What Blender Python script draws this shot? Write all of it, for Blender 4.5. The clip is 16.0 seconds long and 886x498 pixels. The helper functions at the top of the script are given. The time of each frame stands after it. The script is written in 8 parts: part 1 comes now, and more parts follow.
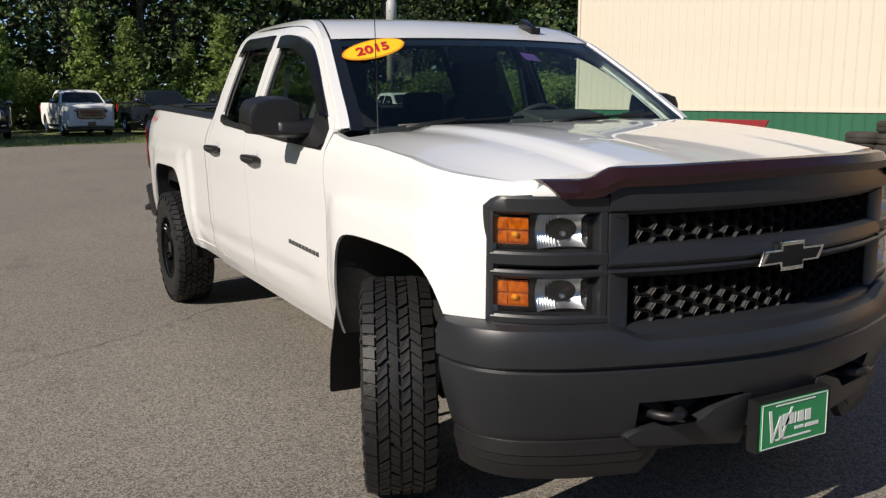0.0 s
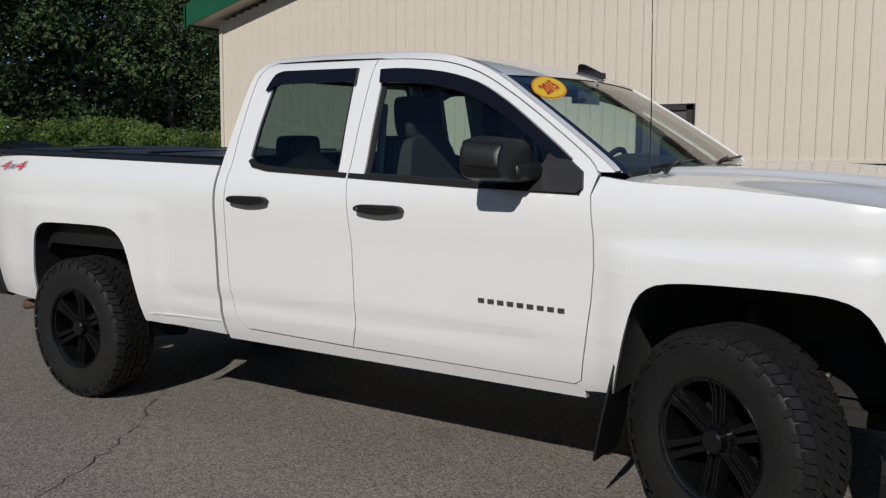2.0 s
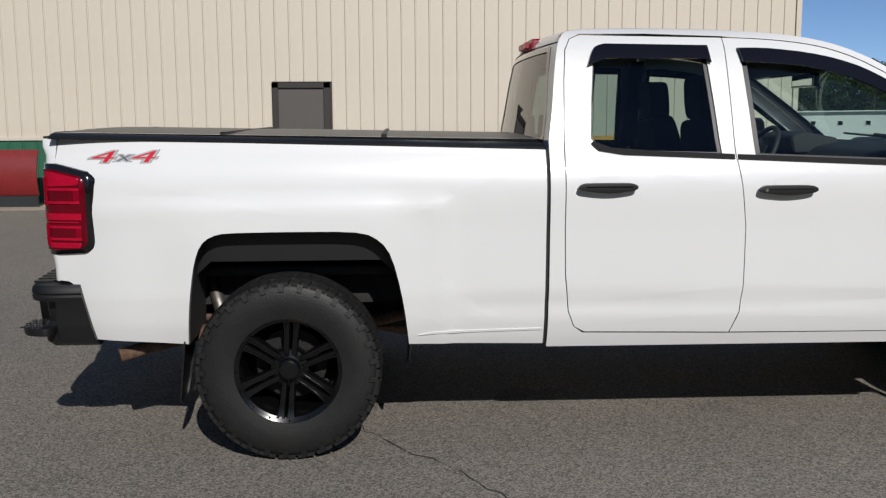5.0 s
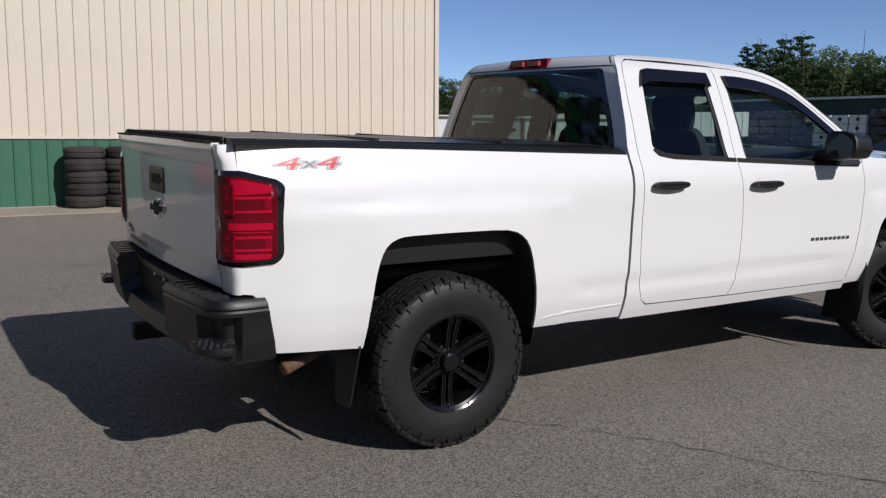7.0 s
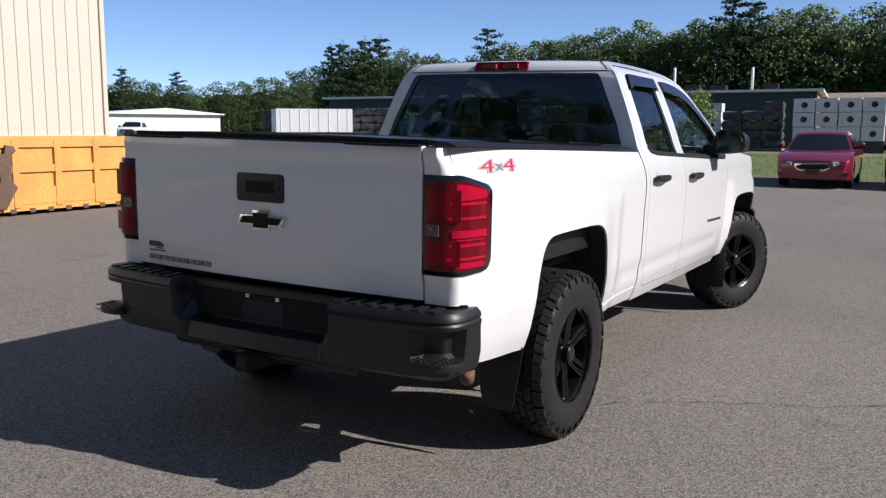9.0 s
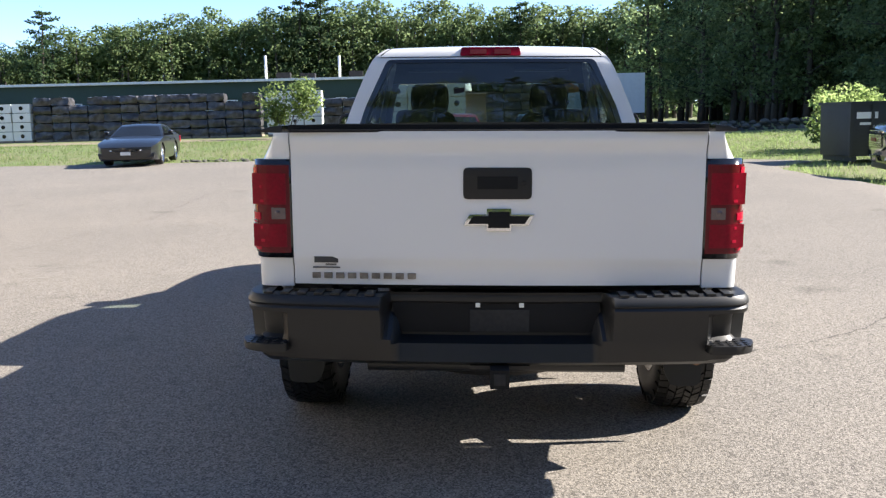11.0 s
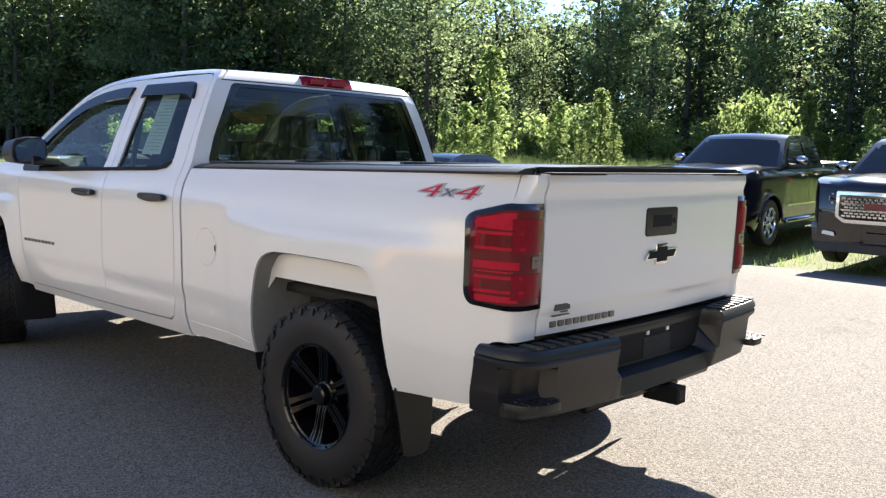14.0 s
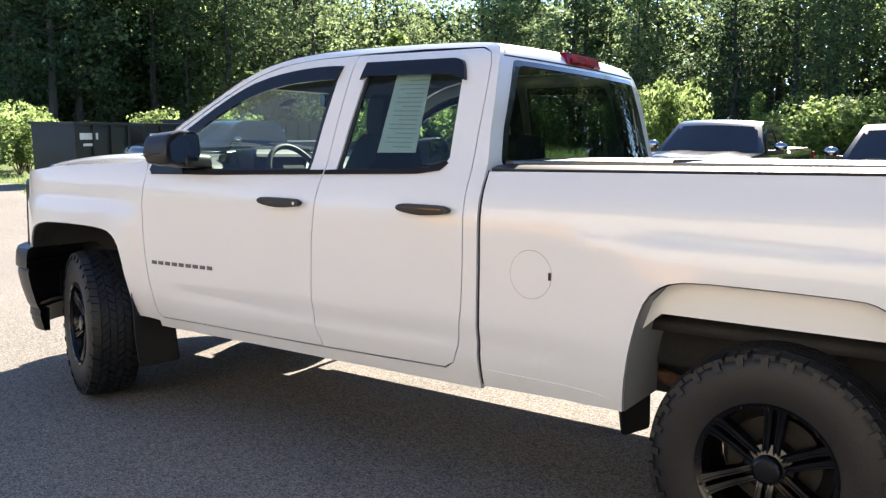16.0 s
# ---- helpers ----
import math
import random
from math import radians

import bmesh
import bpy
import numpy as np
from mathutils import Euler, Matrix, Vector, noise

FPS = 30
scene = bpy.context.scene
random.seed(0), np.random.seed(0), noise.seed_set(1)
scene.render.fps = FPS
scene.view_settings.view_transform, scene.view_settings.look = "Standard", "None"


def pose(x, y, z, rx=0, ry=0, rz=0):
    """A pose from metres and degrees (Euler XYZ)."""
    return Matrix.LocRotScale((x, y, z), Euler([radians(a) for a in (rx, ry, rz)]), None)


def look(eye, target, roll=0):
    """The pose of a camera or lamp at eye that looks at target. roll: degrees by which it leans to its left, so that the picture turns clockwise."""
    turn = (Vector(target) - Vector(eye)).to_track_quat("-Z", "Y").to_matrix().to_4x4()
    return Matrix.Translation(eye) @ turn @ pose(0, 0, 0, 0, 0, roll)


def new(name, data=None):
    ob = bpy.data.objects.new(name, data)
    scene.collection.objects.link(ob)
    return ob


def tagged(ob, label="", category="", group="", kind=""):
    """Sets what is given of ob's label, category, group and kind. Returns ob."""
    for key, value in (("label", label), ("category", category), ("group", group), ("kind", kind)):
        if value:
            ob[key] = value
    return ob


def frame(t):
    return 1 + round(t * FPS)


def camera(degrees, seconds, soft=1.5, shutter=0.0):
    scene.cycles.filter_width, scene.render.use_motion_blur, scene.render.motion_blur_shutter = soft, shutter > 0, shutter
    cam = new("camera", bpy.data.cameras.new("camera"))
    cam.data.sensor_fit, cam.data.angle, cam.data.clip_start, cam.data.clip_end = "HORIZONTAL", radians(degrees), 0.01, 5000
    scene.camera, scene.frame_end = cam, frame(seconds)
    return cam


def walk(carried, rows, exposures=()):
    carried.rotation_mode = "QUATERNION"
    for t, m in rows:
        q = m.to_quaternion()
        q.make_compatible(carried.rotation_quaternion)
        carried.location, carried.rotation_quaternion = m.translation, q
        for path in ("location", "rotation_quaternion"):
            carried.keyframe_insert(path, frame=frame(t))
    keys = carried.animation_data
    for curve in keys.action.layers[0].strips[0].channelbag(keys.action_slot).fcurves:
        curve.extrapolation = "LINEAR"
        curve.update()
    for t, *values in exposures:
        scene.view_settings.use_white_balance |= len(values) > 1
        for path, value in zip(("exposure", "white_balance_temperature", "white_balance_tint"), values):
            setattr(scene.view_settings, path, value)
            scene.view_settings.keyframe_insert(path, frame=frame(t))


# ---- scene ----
from mathutils.geometry import tessellate_polygon

# ---- camera and walk ----
cam = camera(53.4, 16.0, soft=1.3)
# The lot falls gently across the truck: its own upright leans by this much.
TILT = pose(0, 0, 0, 1.3, 0, 0)
PATH = [
    (0, (6.523, -2.248, 1.467), (4.787, -1.317, 1.122), -0.8),
    (0.5, (6.1, -2.784, 1.464), (4.495, -1.635, 1.137), -1.1),
    (1, (5.595, -3.266, 1.443), (4.142, -1.925, 1.147), -0.8),
    (1.5, (5.045, -3.674, 1.452), (3.771, -2.155, 1.187), -0.1),
    (2, (4.445, -4.009, 1.456), (3.363, -2.345, 1.211), -0.3),
    (2.5, (3.81, -4.297, 1.473), (2.929, -2.518, 1.23), -1.2),
    (3, (3.172, -4.449, 1.401), (2.397, -2.62, 1.171), -0.6),
    (3.5, (2.483, -4.563, 1.496), (1.922, -2.668, 1.189), -0.9),
    (4, (1.817, -4.603, 1.485), (1.502, -2.654, 1.164), -1.0),
    (4.5, (1.145, -4.638, 1.477), (1.049, -2.669, 1.141), -0.6),
    (5, (0.472, -4.702, 1.488), (0.576, -2.728, 1.186), -0.2),
    (7.5, (-2.658, -3.952, 1.507), (-1.381, -2.441, 1.209), 1.6),
    (8, (-3.092, -3.511, 1.501), (-1.634, -2.173, 1.207), 2.2),
    (8.5, (-3.508, -3.06, 1.497), (-1.915, -1.886, 1.21), 2.0),
    (11, (-4.38, 0.063, 1.461), (-2.405, 0.146, 1.157), -0.2),
    (11.5, (-4.325, 0.714, 1.474), (-2.357, 0.508, 1.189), 1.3),
    (12, (-4.127, 1.309, 1.483), (-2.216, 0.795, 1.192), 2.3),
    (12.5, (-3.934, 1.895, 1.474), (-2.141, 1.059, 1.184), 3.1),
    (13, (-3.655, 2.419, 1.474), (-2.028, 1.288, 1.201), 3.1),
    (13.5, (-3.348, 2.947, 1.476), (-1.88, 1.608, 1.249), 3.0),
    (14, (-2.89, 3.352, 1.467), (-1.542, 1.891, 1.245), 1.8),
    (14.5, (-2.386, 3.744, 1.466), (-1.098, 2.233, 1.229), 1.5),
    (15, (-1.791, 3.926, 1.45), (-0.563, 2.369, 1.194), 1.0),
    (15.5, (-1.219, 4.038, 1.453), (-0.051, 2.435, 1.2), 0.8),
    (16, (-0.633, 3.887, 1.448), (0.46, 2.23, 1.206), 1.3),
]
EXPOSURES = [(0, 0.54, 6950, 11), (0.5, 0.05, 6500, 10), (1.0, -0.05, 6350, 10), (2.0, -0.20, 6300, 10), (2.5, -0.24, 6300, 9), (3.0, -0.16, 6300, 10), (3.5, 0.03, 6350, 10), (5, -0.05, 6280, 10), (7.5, 0.14, 6250, 15), (8.5, 0.37, 6250, 15), (11, 1.96, 6600, 11), (11.5, 2.10, 6600, 10), (12.5, 2.22, 6650, 10), (13.0, 2.24, 6750, 10), (13.5, 2.12, 6750, 10), (14.5, 2.09, 6800, 11), (16, 2.38, 6950, 11)]
walk(cam, [(t, TILT @ look(eye, target, roll)) for t, eye, target, roll in PATH], EXPOSURES)

# ---- world and sun ----
SUN_EL, SUN_AZ = 34.3, -76.6          # degrees; azimuth counted from +x towards +y
world = bpy.data.worlds.new("sky")
scene.world = world
world.use_nodes = True
wn, wl = world.node_tree.nodes, world.node_tree.links
sky = wn.new("ShaderNodeTexSky")
sky.sky_type, sky.sun_disc = "NISHITA", False
sky.sun_elevation, sky.sun_rotation = radians(SUN_EL), radians(90 - SUN_AZ)
sky.altitude = 900
sky.air_density, sky.dust_density, sky.ozone_density = 0.60, 0.03, 3.5
wl.new(sky.outputs[0], wn["Background"].inputs[0])
wn["Background"].inputs[1].default_value = 0.094
sun = new("sun", bpy.data.lights.new("sun", "SUN"))
sun.data.energy, sun.data.angle, sun.data.color = 4.2, radians(0.53), (1.0, 0.945, 0.865)
_a, _e = radians(SUN_AZ), radians(SUN_EL)
sun.matrix_world = look((40 * math.cos(_a) * math.cos(_e), 40 * math.sin(_a) * math.cos(_e), 40 * math.sin(_e)), (0, 0, 0))


# ---- materials ----
def rgb(c):
    return (*c, 1.0) if len(c) == 3 else c


def mat(name, color, rough=0.5, metal=0.0, vary=0.0, scale=6.0, fine=80.0, bump=0.0, coat=0.0, spec=0.5, second=None, patches=2.0, island=0.0, objvary=0.0):
    """A procedural surface: colour varied at two scales, fine relief, optional clear coat."""
    m = bpy.data.materials.new(name)
    m.use_nodes = True
    n, l = m.node_tree.nodes, m.node_tree.links
    p = n["Principled BSDF"]
    p.inputs["Base Color"].default_value = rgb(color)
    p.inputs["Roughness"].default_value, p.inputs["Metallic"].default_value = rough, metal
    p.inputs["Specular IOR Level"].default_value = spec
    if coat:
        p.inputs["Coat Weight"].default_value, p.inputs["Coat Roughness"].default_value = coat, 0.03
    if vary or second or bump:
        tc = n.new("ShaderNodeTexCoord")
        big, small = n.new("ShaderNodeTexNoise"), n.new("ShaderNodeTexNoise")
        big.inputs["Scale"].default_value, small.inputs["Scale"].default_value = scale, fine
        big.inputs["Detail"].default_value, small.inputs["Detail"].default_value = 5, 3
        for t in (big, small):
            l.new(tc.outputs["Object"], t.inputs["Vector"])
    if vary or second:
        ramp = n.new("ShaderNodeMixRGB")
        ramp.inputs[1].default_value = rgb(color)
        ramp.inputs[2].default_value = rgb(second or tuple(c * (1 - min(0.5, 1.5 * vary)) for c in color))
        cr = n.new("ShaderNodeMapRange")
        cr.inputs[1].default_value, cr.inputs[2].default_value = 0.5 - 0.5 / patches, 0.5 + 0.5 / patches
        l.new(big.outputs["Fac"], cr.inputs[0])
        l.new(cr.outputs[0], ramp.inputs[0])
        hsv = n.new("ShaderNodeHueSaturation")
        mr = n.new("ShaderNodeMapRange")
        mr.inputs[1].default_value, mr.inputs[2].default_value = 0.25, 0.75
        mr.inputs[3].default_value, mr.inputs[4].default_value = 1 - vary, 1 + vary
        l.new(small.outputs["Fac"], mr.inputs[0])
        l.new(ramp.outputs[0], hsv.inputs["Color"])
        value = mr.outputs[0]
        for amount, node, socket in ((island, "ShaderNodeNewGeometry", "Random Per Island"), (objvary, "ShaderNodeObjectInfo", "Random")):
            if amount:
                g, m2, mul = n.new(node), n.new("ShaderNodeMapRange"), n.new("ShaderNodeMath")
                m2.inputs[3].default_value, m2.inputs[4].default_value = 1 - amount, 1 + amount
                mul.operation = "MULTIPLY"
                l.new(g.outputs[socket], m2.inputs[0])
                l.new(value, mul.inputs[0]), l.new(m2.outputs[0], mul.inputs[1])
                value = mul.outputs[0]
        l.new(value, hsv.inputs["Value"])
        l.new(hsv.outputs[0], p.inputs["Base Color"])
    if bump:
        b = n.new("ShaderNodeBump")
        b.inputs["Strength"].default_value, b.inputs["Distance"].default_value = bump, 0.004
        l.new(small.outputs["Fac"], b.inputs["Height"])
        l.new(b.outputs[0], p.inputs["Normal"])
    return m


def glass(name, tint, gloss=0.02, base=0.06):
    """Thin pane: tinted see-through with a mirror on top that grows towards grazing angles."""
    m = bpy.data.materials.new(name)
    m.use_nodes = True
    n, l = m.node_tree.nodes, m.node_tree.links
    n.remove(n["Principled BSDF"])
    tr, gl, mix, lw, pw, ma = (n.new("ShaderNode" + k) for k in ("BsdfTransparent", "BsdfGlossy", "MixShader", "LayerWeight", "Math", "Math"))
    tr.inputs[0].default_value, gl.inputs["Roughness"].default_value = rgb(tint), gloss
    lw.inputs[0].default_value = 0.5
    pw.operation, pw.inputs[1].default_value = "POWER", 5.0
    ma.operation, ma.inputs[1].default_value, ma.inputs[2].default_value = "MULTIPLY_ADD", 1 - base, base
    l.new(lw.outputs["Facing"], pw.inputs[0]), l.new(pw.outputs[0], ma.inputs[0]), l.new(ma.outputs[0], mix.inputs[0])
    l.new(tr.outputs[0], mix.inputs[1]), l.new(gl.outputs[0], mix.inputs[2])
    l.new(mix.outputs[0], n["Material Output"].inputs[0])
    return m


def asphalt_material():
    m = mat("asphalt", (0.200, 0.180, 0.155), 0.92, vary=0.26, scale=0.35, fine=190, bump=0.9, second=(0.165, 0.150, 0.131), spec=0.25)
    n, l = m.node_tree.nodes, m.node_tree.links
    p = n["Principled BSDF"]
    tc = n.new("ShaderNodeTexCoord")
    vor = n.new("ShaderNodeTexVoronoi")                     # chips of pale and dark stone
    vor.inputs["Scale"].default_value = 135
    l.new(tc.outputs["Object"], vor.inputs["Vector"])
    hsv = n.new("ShaderNodeHueSaturation")
    mr = n.new("ShaderNodeMapRange")
    bw = n.new("ShaderNodeSeparateColor")
    l.new(vor.outputs["Color"], bw.inputs[0]), l.new(bw.outputs[0], mr.inputs[0])
    mr.inputs[3].default_value, mr.inputs[4].default_value = 0.45, 1.58
    l.new(mr.outputs[0], hsv.inputs["Value"])
    l.new(p.inputs["Base Color"].links[0].from_socket, hsv.inputs["Color"])
    stain = n.new("ShaderNodeTexNoise")                     # oily patches
    stain.inputs["Scale"].default_value, stain.inputs["Detail"].default_value = 1.3, 6
    l.new(tc.outputs["Object"], stain.inputs["Vector"])
    sr = n.new("ShaderNodeMapRange")
    sr.inputs[1].default_value, sr.inputs[2].default_value = 0.62, 0.75
    sr.inputs[3].default_value, sr.inputs[4].default_value = 1.0, 0.72
    l.new(stain.outputs["Fac"], sr.inputs[0])
    mul = n.new("ShaderNodeMixRGB")
    mul.blend_type, mul.inputs[0].default_value = "MULTIPLY", 1.0
    l.new(hsv.outputs[0], mul.inputs[1]), l.new(sr.outputs[0], mul.inputs[2])
    l.new(mul.outputs[0], p.inputs["Base Color"])
    return m


M = dict(
    paint=mat("white_paint", (0.71, 0.715, 0.715), 0.30, coat=1.0, vary=0.006, scale=0.8, fine=4),
    black_plastic=mat("black_plastic", (0.0080, 0.0080, 0.0088), 0.46, vary=0.15, fine=300, bump=0.05),
    grey_plastic=mat("charcoal_plastic", (0.0165, 0.018, 0.0215), 0.37, vary=0.1, scale=3, fine=500, bump=0.06),
    gloss_black=mat("gloss_black", (0.008, 0.008, 0.009), 0.12, vary=0.1, coat=0.6),
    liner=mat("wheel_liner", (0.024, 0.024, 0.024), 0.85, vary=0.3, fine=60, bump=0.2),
    visor=mat("smoked_visor", (0.006, 0.006, 0.009), 0.10, vary=0.1),
    maroon=mat("maroon_shield", (0.020, 0.007, 0.008), 0.18, vary=0.1),
    rubber=mat("tyre_rubber", (0.0085, 0.0085, 0.009), 0.54, vary=0.3, scale=9, fine=150, bump=0.25, second=(0.0135, 0.013, 0.0125), spec=0.38),
    rim=mat("rim_black", (0.004, 0.004, 0.0045), 0.22, vary=0.1, spec=0.5),
    chrome=mat("chrome", (0.72, 0.73, 0.75), 0.10, 1.0),
    steel=mat("dull_steel", (0.28, 0.26, 0.24), 0.5, 0.9, vary=0.3, fine=40),
    rust=mat("rusty_steel", (0.20, 0.10, 0.05), 0.8, 0.3, vary=0.4, fine=50, bump=0.3, second=(0.10, 0.08, 0.07)),
    red_lens=mat("red_lens", (0.42, 0.004, 0.028), 0.26, vary=0.12, scale=30, coat=0.12, spec=0.12),
    red_mid=mat("red_lens_mid", (0.235, 0.002, 0.015), 0.26, vary=0.15, scale=22, coat=0.12, spec=0.12),
    red_deep=mat("red_lens_deep", (0.12, 0.0011, 0.008), 0.18, vary=0.10, coat=0.25, spec=0.18),
    clear_lens=mat("reverse_lens", (0.11, 0.07, 0.07), 0.12, vary=0.1, fine=90, coat=0.6),
    amber=mat("amber_lens", (0.60, 0.13, 0.006), 0.12, vary=0.3, scale=55, fine=130, coat=0.8, second=(0.34, 0.060, 0.004), patches=3),
    cargo=mat("cargo_lens", (0.34, 0.06, 0.07), 0.25, vary=0.1, fine=120, spec=0.2),
    sheet_ink=mat("sheet_ink", (0.36, 0.40, 0.40), 0.7, vary=0.05),
    dull_black=mat("dull_black", (0.007, 0.007, 0.0075), 0.75, vary=0.2, fine=120, bump=0.05, spec=0.3),
    dark_iron=mat("dark_iron", (0.03, 0.028, 0.027), 0.6, 0.5, vary=0.3, fine=40),
    pale_ink=mat("pale_vinyl", (0.42, 0.43, 0.44), 0.3, vary=0.04),
    reflector=mat("lamp_reflector", (0.70, 0.70, 0.72), 0.42, 1.0),
    cloth=mat("seat_cloth", (0.035, 0.036, 0.040), 0.9, vary=0.2, fine=200, bump=0.2),
    dash=mat("dash_plastic", (0.028, 0.028, 0.030), 0.65, vary=0.1, fine=250, bump=0.1),
    headliner=mat("headliner_cloth", (0.11, 0.11, 0.105), 0.9, vary=0.1, fine=200, bump=0.1),
    shed_green=mat("shed_green", (0.016, 0.046, 0.040), 0.55, vary=0.08, scale=0.7, fine=5),
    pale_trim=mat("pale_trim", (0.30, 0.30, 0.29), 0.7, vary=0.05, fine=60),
    tonneau=mat("tonneau_vinyl", (0.022, 0.022, 0.024), 0.33, vary=0.15, scale=2, fine=220, bump=0.08, spec=0.7),
    paper=mat("paper", (0.62, 0.68, 0.66), 0.8, vary=0.05, scale=20, fine=90),
    red_ink=mat("red_vinyl", (0.52, 0.012, 0.028), 0.35, vary=0.05),
    grey_ink=mat("grey_vinyl", (0.10, 0.11, 0.12), 0.35, vary=0.05),
    silver_ink=mat("silver_letter", (0.13, 0.13, 0.135), 0.28, 0.7, vary=0.05),
    dark_ink=mat("dark_letter", (0.05, 0.05, 0.055), 0.4, 0.3, vary=0.05),
    yellow=mat("sticker_yellow", (0.85, 0.55, 0.02), 0.4, vary=0.03),
    orange=mat("sticker_rim", (0.75, 0.28, 0.02), 0.4, vary=0.03),
    green_plate=mat("plate_green", (0.02, 0.28, 0.10), 0.35, vary=0.05),
    plate_white=mat("plate_white", (0.75, 0.77, 0.75), 0.4, vary=0.03),
    purple=mat("purple_vinyl", (0.12, 0.06, 0.25), 0.5, vary=0.05),
    glass_front=glass("glass_front", (0.78, 0.88, 0.84)),
    glass_rear=glass("glass_rear", (0.52, 0.63, 0.61), base=0.045),
    glass_back=glass("glass_back", (0.275, 0.335, 0.315), base=0.06),
    grille_black=mat("grille_black", (0.008, 0.008, 0.009), 0.42, vary=0.1, spec=0.35),
    lamp_glass=glass("lamp_glass", (0.86, 0.88, 0.90)),
    chrome_dark=mat("mirror_chrome", (0.40, 0.42, 0.47), 0.12, 1.0),
    lamp_mirror=mat("lamp_mirror", (0.86, 0.87, 0.89), 0.32, 1.0, vary=0.05),
    amber_glow=mat("amber_bulb", (0.80, 0.30, 0.02), 0.10, vary=0.1, coat=0.8),
    lamp_smoke=mat("smoked_lamp", (0.22, 0.22, 0.23), 0.10, 0.3, vary=0.1),
    red_dull=mat("red_mark", (0.16, 0.012, 0.016), 0.3, vary=0.05),
    mirror=mat("mirror_glass", (0.85, 0.87, 0.88), 0.02, 1.0),
    asphalt=asphalt_material(),
    crack=mat("crack_fill", (0.030, 0.028, 0.027), 0.9, vary=0.3, fine=40),
    siding=mat("cream_siding", (0.59, 0.535, 0.445), 0.55, vary=0.02, scale=0.8, fine=5, second=(0.55, 0.495, 0.41), patches=1.0),
    siding_green=mat("green_siding", (0.028, 0.125, 0.070), 0.5, vary=0.06, scale=0.9, fine=6, second=(0.022, 0.098, 0.056)),
    green_trim=mat("green_trim", (0.012, 0.085, 0.045), 0.4, vary=0.06, fine=5),
    brown_frame=mat("bronze_frame", (0.030, 0.025, 0.022), 0.5, vary=0.1),
    door_grey=mat("door_grey", (0.085, 0.078, 0.072), 0.5, vary=0.05, fine=12),
    dusty_rubber=mat("dusty_rubber", (0.020, 0.019, 0.018), 0.8, vary=0.3, scale=3, fine=60, bump=0.25, second=(0.042, 0.038, 0.033), spec=0.3, objvary=0.3),
    concrete=mat("concrete", (0.33, 0.30, 0.26), 0.9, vary=0.15, scale=1.2, fine=40, bump=0.3, second=(0.26, 0.24, 0.21)),
    orange_steel=mat("orange_steel", (0.72, 0.37, 0.085), 0.55, vary=0.12, scale=2, fine=20, second=(0.56, 0.27, 0.07)),
    red_steel=mat("red_steel", (0.20, 0.014, 0.014), 0.5, vary=0.12, scale=3, fine=20),
    dark_steel=mat("dark_container", (0.022, 0.026, 0.028), 0.5, vary=0.15, scale=2, fine=15),
    wood=mat("grey_wood", (0.30, 0.25, 0.19), 0.85, vary=0.25, scale=3, fine=30, bump=0.3),
    white_wrap=mat("white_wrap", (0.72, 0.72, 0.70), 0.45, vary=0.06, scale=3, fine=20),
    # Paler patches in the dark wrap's colour imitate the sheen of the plastic.
    dark_wrap=mat("shingle_wrap", (0.022, 0.021, 0.022), 0.32, vary=0.3, scale=4, fine=14, bump=0.5, second=(0.085, 0.082, 0.085), patches=4, island=0.4, objvary=0.35),
    white_metal=mat("white_metal", (0.72, 0.73, 0.72), 0.45, vary=0.04, scale=0.6, fine=6),
    tan_wall=mat("tan_wall", (0.50, 0.36, 0.24), 0.7, vary=0.08, scale=0.8, fine=8),
    grey_roof=mat("roof_metal", (0.36, 0.37, 0.37), 0.5, vary=0.06, fine=3),
    bark=mat("bark", (0.075, 0.062, 0.048), 0.95, vary=0.35, scale=6, fine=40, bump=0.8, second=(0.055, 0.045, 0.035)),
    birch=mat("pole_wood", (0.42, 0.36, 0.29), 0.9, vary=0.2, scale=3, fine=30, bump=0.3),
    car_black=mat("car_black", (0.005, 0.006, 0.008), 0.20, coat=1.0, spec=0.3, vary=0.1),
    car_blue=mat("car_dark_blue", (0.005, 0.007, 0.014), 0.20, coat=1.0, spec=0.3, vary=0.1),
    car_grey=mat("car_grey", (0.014, 0.016, 0.020), 0.35, 0.3, coat=0.7, vary=0.1),
    car_red=mat("car_red", (0.19, 0.008, 0.022), 0.28, coat=1.0, vary=0.05),
)


def leaf_material(name, a, b, trans=0.35):
    """Leaves: two greens over the crown, one value per leaf, light coming through."""
    m = mat(name, a, 0.55, vary=0.15, scale=0.6, fine=7, second=b, island=0.40, objvary=0.22, spec=0.10)
    n, l = m.node_tree.nodes, m.node_tree.links
    p, out = n["Principled BSDF"], n["Material Output"]
    t, mix = n.new("ShaderNodeBsdfTranslucent"), n.new("ShaderNodeMixShader")
    mix.inputs[0].default_value = trans
    through_leaf = n.new("ShaderNodeHueSaturation")          # light through a leaf is brighter and yellower
    through_leaf.inputs["Saturation"].default_value = 0.88
    through_leaf.inputs["Hue"].default_value, through_leaf.inputs["Value"].default_value = 0.495, 2.8
    l.new(p.inputs["Base Color"].links[0].from_socket, through_leaf.inputs["Color"])
    l.new(through_leaf.outputs[0], t.inputs[0])
    l.new(p.outputs[0], mix.inputs[1]), l.new(t.outputs[0], mix.inputs[2]), l.new(mix.outputs[0], out.inputs[0])
    return m


